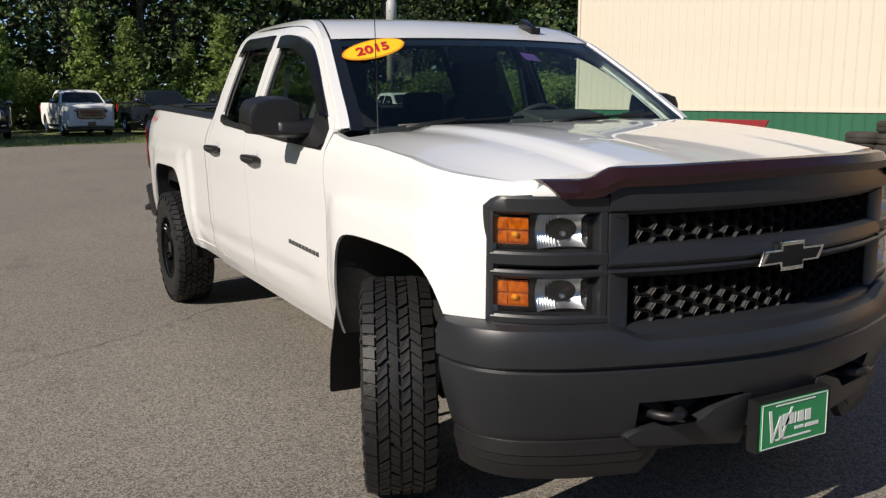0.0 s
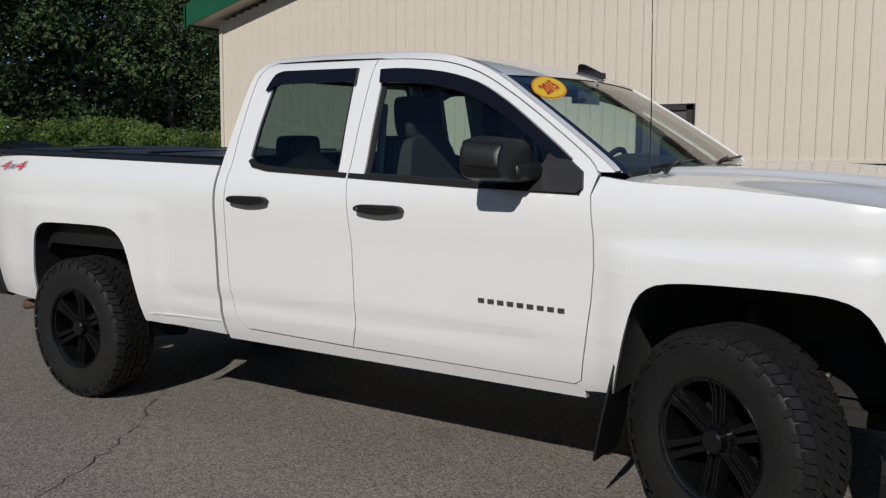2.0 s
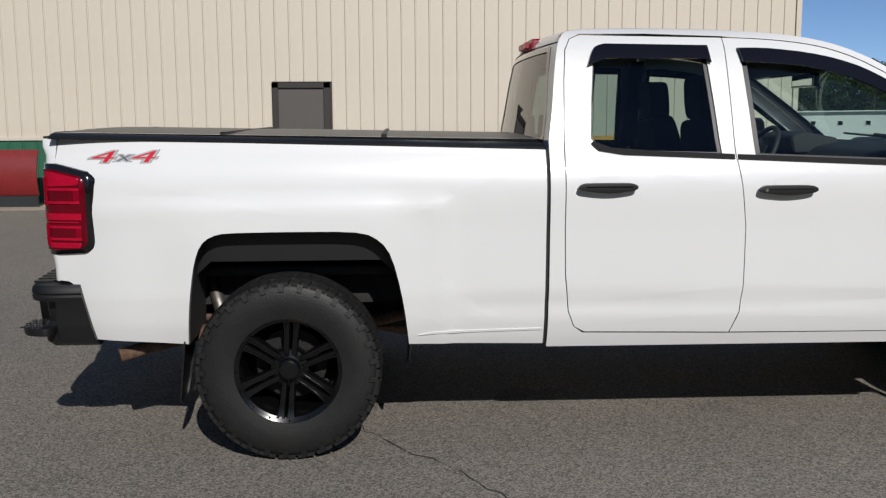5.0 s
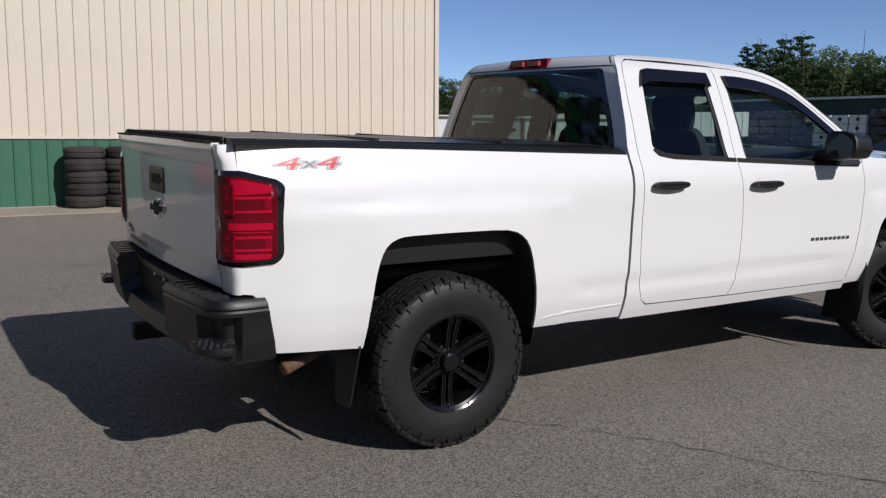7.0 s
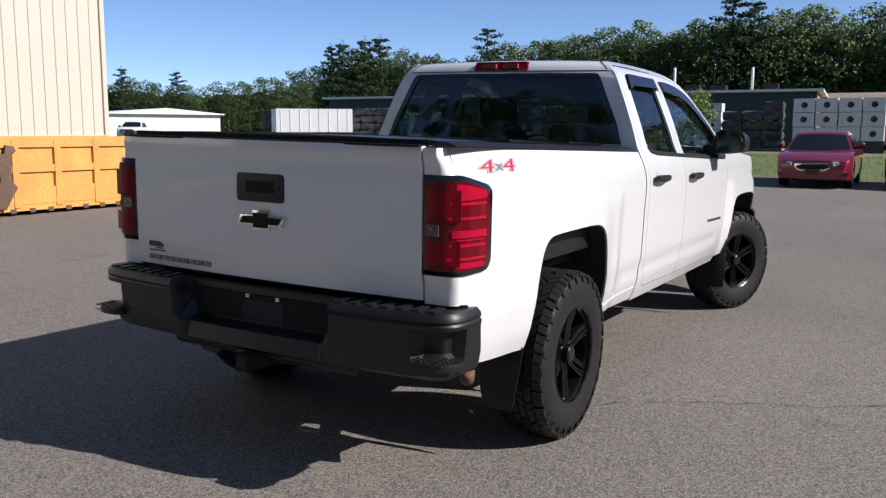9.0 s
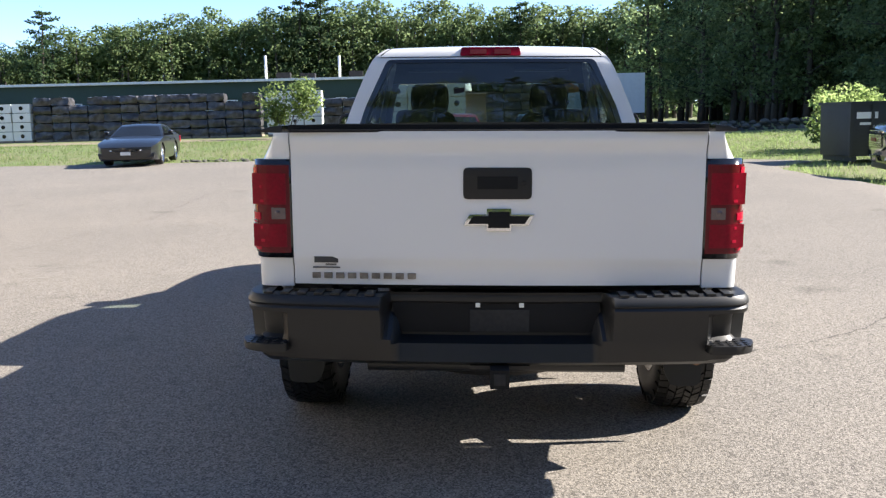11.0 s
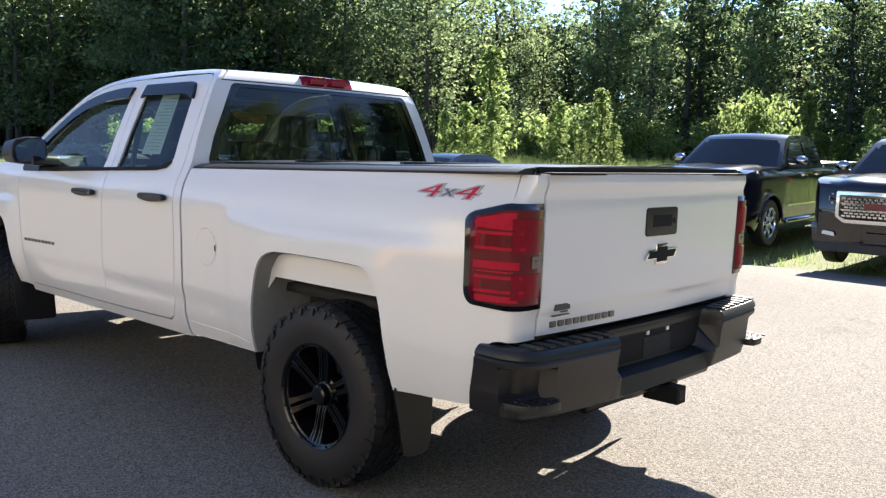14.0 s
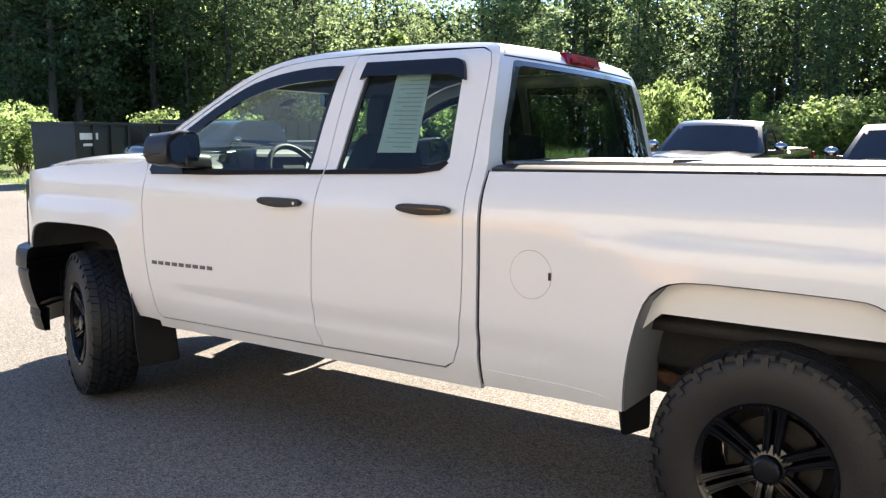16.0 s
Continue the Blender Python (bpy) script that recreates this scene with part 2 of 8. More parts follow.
M["leaf"] = leaf_material("leaf_green", (0.112, 0.152, 0.060), (0.076, 0.116, 0.047), 0.56)
M["leaf_light"] = leaf_material("leaf_light", (0.135, 0.185, 0.052), (0.09, 0.135, 0.038), 0.5)
M["leaf_pine"] = leaf_material("needle_green", (0.050, 0.086, 0.036), (0.035, 0.064, 0.030), 0.4)
# Darker copy of leaf: the shade deep in the wood put into its colour.
M["leaf_shade_tone"] = leaf_material("leaf_painted_shade", (0.048, 0.074, 0.034), (0.030, 0.052, 0.026), 0.5)
M["grass"] = leaf_material("grass_blades", (0.12, 0.17, 0.050), (0.085, 0.125, 0.038), 0.45)
M["turf"] = mat("turf", (0.10, 0.145, 0.04), 0.95, vary=0.35, scale=0.5, fine=14, second=(0.15, 0.14, 0.065), bump=0.6)
M["dirt"] = mat("dirt", (0.24, 0.19, 0.13), 0.95, vary=0.25, scale=0.7, fine=25, second=(0.16, 0.14, 0.08), bump=0.6)
M["sand"] = mat("sand", (0.36, 0.30, 0.22), 0.95, vary=0.2, scale=0.8, fine=30, second=(0.24, 0.21, 0.17), bump=0.4)
M["stone"] = mat("field_stone", (0.11, 0.105, 0.09), 0.9, vary=0.3, scale=3, fine=20, bump=0.5, objvary=0.3)


# ---- mesh helpers ----
def mesh_of(name, bm, material, smooth=False, angle=None):
    me = bpy.data.meshes.new(name)
    if smooth:
        for f in bm.faces:
            f.smooth = True
        if angle:
            for e in bm.edges:
                if len(e.link_faces) == 2 and e.calc_face_angle(0) > radians(angle):
                    e.smooth = False
    bm.to_mesh(me)
    bm.free()
    for mt in material if isinstance(material, (list, tuple)) else [material]:
        me.materials.append(M[mt])
    return me


def part(name, bm, material, parent, label="", smooth=True, angle=35, at=None):
    """Links a bmesh as one mesh object under a thing or a part."""
    ob = new(name, mesh_of(name, bm, material, smooth, angle))
    ob.parent = parent
    if at is not None:
        ob.matrix_basis = at
    return tagged(ob, label) if label else ob


def thing(name, label, category, m=None, group="", kind=""):
    ob = new(name)
    ob.empty_display_size = 0.2
    if m is not None:
        ob.matrix_basis = m
    return tagged(ob, label, category, group, kind)


def solid(name, bm, material, label, category="", kind="", smooth=True, angle=35, m=None, group=""):
    ob = new(name, mesh_of(name, bm, material, smooth, angle))
    if m is not None:
        ob.matrix_basis = m
    return tagged(ob, label, category, group, kind)


def bevel_all(bm, width, seg=2, limit=30):
    edges = [e for e in bm.edges if len(e.link_faces) == 2 and e.calc_face_angle(0) > radians(limit)]
    bmesh.ops.bevel(bm, geom=edges, offset=width, segments=seg, affect="EDGES", profile=0.7, clamp_overlap=True)
    return bm


def box(bm, x0, x1, y0, y1, z0, z1, m=None):
    vs = [bm.verts.new(v) for v in ((x0, y0, z0), (x1, y0, z0), (x1, y1, z0), (x0, y1, z0), (x0, y0, z1), (x1, y0, z1), (x1, y1, z1), (x0, y1, z1))]
    if m is not None:
        for v in vs:
            v.co = m @ v.co
    for q in ((3, 2, 1, 0), (4, 5, 6, 7), (0, 1, 5, 4), (1, 2, 6, 5), (2, 3, 7, 6), (3, 0, 4, 7)):
        bm.faces.new([vs[i] for i in q])
    return bm


def rbox(x0, x1, y0, y1, z0, z1, bevel=0.01, seg=2, m=None):
    bm = bmesh.new()
    box(bm, min(x0, x1), max(x0, x1), min(y0, y1), max(y0, y1), min(z0, z1), max(z0, z1))
    if bevel:
        bevel_all(bm, bevel, seg)
    if m is not None:
        bm.transform(m)
    return bm


def prism(points, to3, depth, bevel=0.0, seg=2):
    """A slab from a 2D outline: to3(a, b, d) gives the place, d runs from 0 to depth."""
    bm = bmesh.new()
    lo = [bm.verts.new(to3(a, b, 0)) for a, b in points]
    hi = [bm.verts.new(to3(a, b, depth)) for a, b in points]
    n = len(points)
    bm.faces.new(lo), bm.faces.new(hi[::-1])
    for i in range(n):
        bm.faces.new((lo[(i + 1) % n], lo[i], hi[i], hi[(i + 1) % n]))
    bmesh.ops.recalc_face_normals(bm, faces=bm.faces)
    if bevel:
        bevel_all(bm, bevel, seg)
    return bm


def lathe(profile, n=48, axis="y", close=False):
    """Turns (radius, along) points about an axis through the origin."""
    bm = bmesh.new()
    rings = []
    for i in range(n):
        a = 2 * math.pi * i / n
        c, s = math.cos(a), math.sin(a)
        place = {"y": lambda r, h: (r * c, h, r * s), "z": lambda r, h: (r * c, r * s, h), "x": lambda r, h: (h, r * c, r * s)}[axis]
        rings.append([bm.verts.new(place(r, h)) for r, h in profile])
    for i in range(n):
        a, b = rings[i], rings[(i + 1) % n]
        for j in range(len(profile) - 1):
            bm.faces.new((a[j], a[j + 1], b[j + 1], b[j]))
        if close:
            bm.faces.new((a[-1], a[0], b[0], b[-1]))
    bmesh.ops.remove_doubles(bm, verts=bm.verts, dist=1e-6)
    bmesh.ops.recalc_face_normals(bm, faces=bm.faces)
    return bm


def tube(points, r, n=8, bm=None, taper=1.0, cap=True):
    """A round rod along points; the radius shrinks to r * taper at its end."""
    bm = bm or bmesh.new()
    pts = [Vector(p) for p in points]
    rings = []
    for i, p in enumerate(pts):
        d = (pts[min(i + 1, len(pts) - 1)] - pts[max(i - 1, 0)]).normalized()
        u = d.cross((0, 0, 1) if abs(d.z) < 0.9 else (1, 0, 0)).normalized()
        v = d.cross(u)
        k = r * (1 + (taper - 1) * i / max(1, len(pts) - 1))
        rings.append([bm.verts.new(p + (u * math.cos(2 * math.pi * j / n) + v * math.sin(2 * math.pi * j / n)) * k) for j in range(n)])
    for a, b in zip(rings, rings[1:]):
        for j in range(n):
            bm.faces.new((a[j], a[(j + 1) % n], b[(j + 1) % n], b[j]))
    if cap:
        bm.faces.new(rings[0][::-1]), bm.faces.new(rings[-1])
    return bm


def letters(text, size, depth=0.002, shear=0.0, weight=0.0):
    """Letters of the built-in font in the x-y plane, from the origin, facing +z."""
    cu = bpy.data.curves.new("letters", "FONT")
    cu.body, cu.size, cu.extrude, cu.shear, cu.offset = text, size, depth / 2, shear, weight
    cu.resolution_u = 3
    ob = new("letters", cu)
    me = bpy.data.meshes.new_from_object(ob.evaluated_get(bpy.context.evaluated_depsgraph_get()))
    bm = bmesh.new()
    bm.from_mesh(me)
    bpy.data.objects.remove(ob), bpy.data.curves.remove(cu), bpy.data.meshes.remove(me)
    return bm


def smoothstep(t):
    t = min(1.0, max(0.0, t))
    return t * t * (3 - 2 * t)


def panel(outline, surf, holes=(), step=(0.07, 0.05), rim=(0, 0, 0), outward=(0, 1, 0), chamfer=0.0):
    """A curved sheet: a flat outline (a, b) cut into a grid, laid on surf(a, b), its edge turned in by rim."""
    loops = [[Vector((a, b, 0)) for a, b in lp] for lp in (outline, *holes)]
    flat = [v for lp in loops for v in lp]
    bm = bmesh.new()
    vs = [bm.verts.new(v) for v in flat]
    for tri in tessellate_polygon(loops):
        try:
            bm.faces.new([vs[i] for i in tri])
        except ValueError:
            pass
    for k in (0, 1):
        lo, hi = min(v[k] for v in flat), max(v[k] for v in flat)
        for i in range(1, int((hi - lo) / step[k]) + 1):
            at = lo + i * (hi - lo) / (int((hi - lo) / step[k]) + 1)
            co, no = [0, 0, 0], [0, 0, 0]
            co[k], no[k] = at, 1
            bmesh.ops.bisect_plane(bm, geom=bm.verts[:] + bm.edges[:] + bm.faces[:], dist=1e-5, plane_co=co, plane_no=no)
    for v in bm.verts:
        v.co = surf(v.co.x, v.co.y)
    bm.normal_update()
    if sum((f.normal.dot(Vector(outward)) * f.calc_area() for f in bm.faces)) < 0:
        bmesh.ops.reverse_faces(bm, faces=bm.faces)
    if Vector(rim).length > 0:
        edges = [e for e in bm.edges if len(e.link_faces) == 1]
        got = bmesh.ops.extrude_edge_only(bm, edges=edges)
        bmesh.ops.translate(bm, vec=rim, verts=[g for g in got["geom"] if isinstance(g, bmesh.types.BMVert)])
        for e in edges:
            e.smooth = False
    return bm


def curve_pts(points, n=6, closed=False):
    """A rounded line through points (Catmull-Rom)."""
    p = [np.array(q, float) for q in points]
    out = []
    last = len(p) if closed else len(p) - 1
    for i in range(last):
        a, b, c, d = (p[(i + k) % len(p)] if closed else p[min(max(i + k, 0), len(p) - 1)] for k in (-1, 0, 1, 2))
        for j in range(n):
            t = j / n
            out.append(tuple(0.5 * (2 * b + (c - a) * t + (2 * a - 5 * b + 4 * c - d) * t * t + (3 * b - a - 3 * c + d) * t ** 3)))
    if not closed:
        out.append(tuple(p[-1]))
    return out


def rounded(points, r, n=3):
    """A closed outline with its corners cut round by r."""
    out = []
    for i, q in enumerate(points):
        a, b, c = (np.array(points[(i + k) % len(points)], float) for k in (-1, 0, 1))
        u, v = a - b, c - b
        ru, rv = min(r, np.linalg.norm(u) / 2.1), min(r, np.linalg.norm(v) / 2.1)
        s, e = b + u / np.linalg.norm(u) * ru, b + v / np.linalg.norm(v) * rv
        for j in range(n + 1):
            t = j / n
            out.append(tuple((1 - t) ** 2 * s + 2 * t * (1 - t) * b + t * t * e))
    return out

# ---- ground ----
def ground_z(x, y):
    """The lot falls towards -y beside the truck, flattens on both sides, and rises to a bank ahead."""
    fall = smoothstep((-y - 6.6) / 3.6) * smoothstep((x + 14) / 6) * smoothstep((20.5 - x) / 4) * (1 - 0.7 * smoothstep((-y - 13.5) / 5))
    return 0.09 * math.tanh(y / 4.0) - 0.25 * fall + 0.42 * smoothstep((x - 25.0) / 10.0) + 0.12 * smoothstep((-y - 11) / 6.0) 


def on_ground(x, y, dz=0.0, turn=0.0):
    return pose(x, y, ground_z(x, y) + dz, 0, 0, turn)


bm = bmesh.new()
_far = [-900, -400, -200, -120, -80, -60]
gx, gy = _far + list(np.arange(-50, 71, 1.0)) + [80, 100, 140, 200, 400, 900], _far + list(np.arange(-48, 49, 1.0)) + [60, 80, 120, 200, 400, 900]
grid = [[bm.verts.new((x, y, ground_z(x, y) - 0.035)) for y in gy] for x in gx]
for i in range(len(gx) - 1):
    for j in range(len(gy) - 1):
        bm.faces.new((grid[i][j], grid[i + 1][j], grid[i + 1][j + 1], grid[i][j + 1]))
solid("ground", bm, "turf", "rough turf and weeds around the lot", "ground", "structure")
# the lot, with a wavering edge to the grass
_rng = random.Random(5)
edge = [(-25, -26), (-20, -14), (-8, -10.9), (0, -10.0), (3, -9.4), (6, -9.0), (10, -8.6), (15, -7.9), (18.5, -7.6), (21.2, -9.0), (24.0, -3), (24.6, 4), (24.6, 8), (25.0, 14), (25.4, 22), (25, 34), (8, 36), (-25, 36)]
edge = [(x + _rng.uniform(-0.12, 0.12), y + _rng.uniform(-0.12, 0.12)) for x, y in curve_pts(edge, 8)]
lot = panel(edge, lambda x, y: Vector((x, y, ground_z(min(x, 25), y))), step=(2.0, 1.0), rim=(0, 0, -0.08), outward=(0, 0, 1))
solid("pavement", lot, "asphalt", "worn grey asphalt of the car lot", "asphalt", "structure")
bm = panel([(36, -4), (41, -4), (41, 60), (36, 60)], lambda x, y: Vector((x, y, ground_z(x, y) - 0.02)), step=(2, 2), outward=(0, 0, 1))
solid("dirt_lane", bm, "dirt", "pale dirt lane behind the bank", "lane", "structure")
bm = panel([(4.9, -10.2), (9.5, -9.4), (12, -10.3), (9, -11.8), (6, -11.8)], lambda x, y: Vector((x, y, ground_z(x, y) - 0.025)), step=(1, 1), outward=(0, 0, 1))
solid("bare_patch", bm, "dirt", "bare gravelly patch in the grass", "dirt", "structure")


def crack(points, seed, width=0.008):
    """A crack wandering between points over the asphalt."""
    rng = random.Random(seed)
    line = []
    for (x0, y0), (x1, y1) in zip(points, points[1:]):
        n = max(2, int(math.hypot(x1 - x0, y1 - y0) / 0.06))
        for i in range(n):
            t = i / n
            line.append((x0 + (x1 - x0) * t + rng.uniform(-0.02, 0.02), y0 + (y1 - y0) * t + rng.uniform(-0.02, 0.02)))
    bm = bmesh.new()
    prev = None
    for i, (x, y) in enumerate(line[:-1]):
        dx, dy = line[i + 1][0] - x, line[i + 1][1] - y
        k = width * rng.uniform(0.2, 1.0) / max(1e-6, math.hypot(dx, dy)) / 2
        pair = [bm.verts.new((x - dy * k, y + dx * k, ground_z(x, y) + 0.0045)), bm.verts.new((x + dy * k, y - dx * k, ground_z(x, y) + 0.0045))]
        if prev:
            bm.faces.new((prev[0], prev[1], pair[1], pair[0]))
        prev = pair
    solid("crack", bm, "crack", "dark crack across the asphalt", "crack", "structure", smooth=False)


crack([(0.20, -0.45), (0.29, -0.62), (0.50, -0.95), (0.70, -1.12), (0.80, -1.30), (0.95, -1.58), (1.12, -1.95), (1.35, -2.27), (1.60, -2.60), (2.1, -3.0), (3.2, -3.5)], 1)
crack([(3.2, -2.45), (3.4, -2.84), (3.75, -3.5), (5.0, -4.6), (7.5, -6.2)], 2, 0.006)
crack([(-1.0, 5.0), (3.0, 5.6), (8.0, 4.8), (14, 5.4), (22, 4.6)], 4, 0.012)

# ---- the metal-clad building ----
WX0, WX1, WY = -13.5, 8.45, 12.78
WZ = ground_z(0, WY)
BAND, EAVE, RIDGE, DEPTH = 1.34, 4.93, 7.67, 18.0
DX0, DX1, DTOP = -1.86, -0.86, 2.38
building = thing("workshop_building", "cream metal-clad workshop with a green base band", "building")
bm = bmesh.new()
pts = [(WX0, WZ), (DX0, WZ), (DX0, DTOP), (DX1, DTOP), (DX1, WZ), (WX1, WZ), (WX1, EAVE), ((WX0 + WX1) / 2, RIDGE), (WX0, EAVE)]
bm = panel(pts, lambda x, z: Vector((x, WY + 0.02, z)), step=(4, 3), rim=(0, 0.2, 0), outward=(0, -1, 0))
part("front_wall", bm, "brown_frame", building, "sheathing behind the cladding", smooth=False)
bm = bmesh.new()
box(bm, WX0, WX0 + 0.2, WY + 0.25, WY + DEPTH, WZ, EAVE)
box(bm, WX1 - 0.2, WX1, WY + 0.25, WY + DEPTH, WZ, EAVE)
box(bm, WX0, WX1, WY + DEPTH, WY + DEPTH + 0.2, WZ, EAVE)
part("other_wall", bm, "siding", building, smooth=False)
for a, b in (((WX0 - 0.75, EAVE - 0.18), ((WX0 + WX1) / 2, RIDGE + 0.01)), ((WX1 + 0.75, EAVE - 0.18), ((WX0 + WX1) / 2, RIDGE + 0.02))):
    bm = bmesh.new()
    for y0, y1, dz0, dz1 in ((WY - 0.55, WY + DEPTH + 0.5, 0.06, 0.22),):
        vs = [bm.verts.new((x, y, z + dz)) for x, z in (a, b) for y in (y0, y1) for dz in (dz0, dz1)]
        for q in ((0, 1, 3, 2), (4, 6, 7, 5), (0, 4, 5, 1), (2, 3, 7, 6), (1, 5, 7, 3), (0, 2, 6, 4)):
            bm.faces.new([vs[i] for i in q])
    bmesh.ops.recalc_face_normals(bm, faces=bm.faces)
    part("roof", bm, "siding", building, "cream soffit and roof", smooth=False)
    bm = bmesh.new()
    vs = [bm.verts.new((x, y, z + dz)) for x, z in (a, b) for y in (WY - 0.60, WY - 0.553) for dz in (0.0, 0.57)]
    for q in ((0, 1, 3, 2), (4, 6, 7, 5), (0, 4, 5, 1), (2, 3, 7, 6), (1, 5, 7, 3), (0, 2, 6, 4)):
        bm.faces.new([vs[i] for i in q])
    bmesh.ops.recalc_face_normals(bm, faces=bm.faces)
    part("fascia", bm, "green_trim", building, "green rake trim", smooth=False)
    s = -1 if a[0] < 0 else 1
    part("gutter", rbox(a[0] - 0.05, a[0] + 0.05, WY - 0.60, WY + DEPTH, a[1], a[1] + 0.57, 0.01), "green_trim", building)
for x in (WX0 - 0.02, WX1 + 0.02):
    part("corner_trim", rbox(x - 0.05, x + 0.05, WY - 0.045, WY + 0.05, WZ, EAVE, 0.006), "siding", building)


def clad(width, z0, z1):
    """One cladding strip: a flat with a raised rib along one side."""
    bm = bmesh.new()
    prof = [(0.0, 0.0), (0.012, -0.014), (0.030, -0.014), (0.040, 0.0), (width * 0.5, -0.002), (width - 0.003, 0.0)]
    lo = [bm.verts.new((x, y, z0)) for x, y in prof]
    hi = [bm.verts.new((x, y, z1)) for x, y in prof]
    for i in range(len(prof) - 1):
        bm.faces.new((lo[i], lo[i + 1], hi[i + 1], hi[i]))
    e0, e1 = bm.verts.new((width - 0.003, 0.02, z0)), bm.verts.new((width - 0.003, 0.02, z1))
    bm.faces.new((lo[-1], e0, e1, hi[-1]))
    return bm


STEP = 0.2715
_n = int(round((WX1 - WX0) / STEP))
_full = mesh_of("cladding_panel", clad(STEP, BAND + 0.03, EAVE), "siding")
_low = mesh_of("base_panel", clad(STEP, WZ + 0.02, BAND - 0.03), "siding_green")
_over = mesh_of("cladding_panel", clad(STEP, DTOP + 0.04, EAVE), "siding")
for i in range(_n):
    x = WX0 + i * (WX1 - WX0) / _n
    door = x + STEP > DX0 - 0.05 and x < DX1 + 0.05
    for nm, me in (("cladding_panel", _over if door else _full), ("base_panel", None if door else _low)):
        if me:
            o = new(nm, me)
            o.parent, o.location = building, (x, WY, 0)
    for x0, x1 in ((x, min(x + STEP, DX0 - 0.055)), (max(x, DX1 + 0.055), x + STEP)) if door else ():
        if 0.05 < x1 - x0 < STEP + 0.001:               # cut sheets beside the door frame
            part("cladding_panel", clad(x1 - x0, BAND + 0.03, DTOP + 0.041), "siding", building, at=pose(x0, WY, 0), smooth=False)
            part("base_panel", clad(x1 - x0, WZ + 0.02, BAND - 0.03), "siding_green", building, at=pose(x0, WY, 0), smooth=False)
    top = EAVE + (RIDGE - EAVE) * (1 - abs(x + STEP / 2 - (WX0 + WX1) / 2) / ((WX1 - WX0) / 2)) - 0.05
    if top > EAVE + 0.05:
        part("gable_panel", clad(STEP, EAVE + 0.001, top), "siding", building, at=pose(x, WY, 0), smooth=False)
for x0, x1 in ((WX0, DX0 - 0.08), (DX1 + 0.08, WX1)):
    part("band_flashing", rbox(x0, x1, WY - 0.035, WY + 0.01, BAND - 0.03, BAND + 0.03, 0.005), "siding", building)
    part("base_flashing", rbox(x0, x1, WY - 0.03, WY + 0.01, WZ - 0.02, WZ + 0.03, 0.004), "concrete", building)
door = part("side_door", rbox(DX0 + 0.05, DX1 - 0.05, WY + 0.0, WY + 0.05, WZ, DTOP - 0.06, 0.004), "door_grey", building, "grey steel side door")
for x0, x1, z0, z1 in ((DX0 - 0.06, DX0 + 0.06, WZ, DTOP + 0.02), (DX1 - 0.06, DX1 + 0.06, WZ, DTOP + 0.02), (DX0 - 0.06, DX1 + 0.06, DTOP - 0.08, DTOP + 0.025)):
    part("door_frame", rbox(x0, x1, WY - 0.045, WY + 0.06, z0, z1, 0.006), "brown_frame", door)
part("door_handle", lathe([(0.0, -0.06), (0.03, -0.055), (0.03, -0.03), (0.012, -0.02), (0.012, 0.0)], 16), "steel", door, at=pose(DX0 + 0.14, WY - 0.002, WZ + 1.0))
solid("apron", rbox(WX0, WX1, WY - 1.6, WY + 0.2, WZ - 0.05, WZ + 0.012, 0), "sand", "pale gritty strip along the wall", "apron", "structure", smooth=False)


# ---- things along the wall ----
def loose_tyre(R=0.345, W=0.212):
    bm = lathe([(0.21, -W / 2 + 0.02), (0.23, -W / 2), (R - 0.05, -W / 2 - 0.004), (R - 0.012, -W / 2 + 0.025), (R, -W / 2 + 0.045), (R, -0.012), (R - 0.010, -0.010), (R - 0.010, 0.010), (R, 0.012), (R, W / 2 - 0.045), (R - 0.012, W / 2 - 0.025), (R - 0.05, W / 2 + 0.004), (0.23, W / 2), (0.21, W / 2 - 0.02)], 40, "z", True)
    return bm


_t = mesh_of("tyre", loose_tyre(), "dusty_rubber", True, 40)
_rng = random.Random(9)
for x, n in ((0.86, 5), (1.56, 5), (2.28, 5), (-3.55, 5), (-4.25, 4)):
    for i in range(n):
        o = tagged(new("tyre", _t), "worn black car tyre stacked against the wall", "tyre", "stacked tyres")
        o.matrix_basis = pose(x + _rng.uniform(-0.04, 0.04), 12.36 + _rng.uniform(-0.04, 0.03), WZ + 0.125 + i * 0.214, 0, 0, _rng.uniform(0, 90))

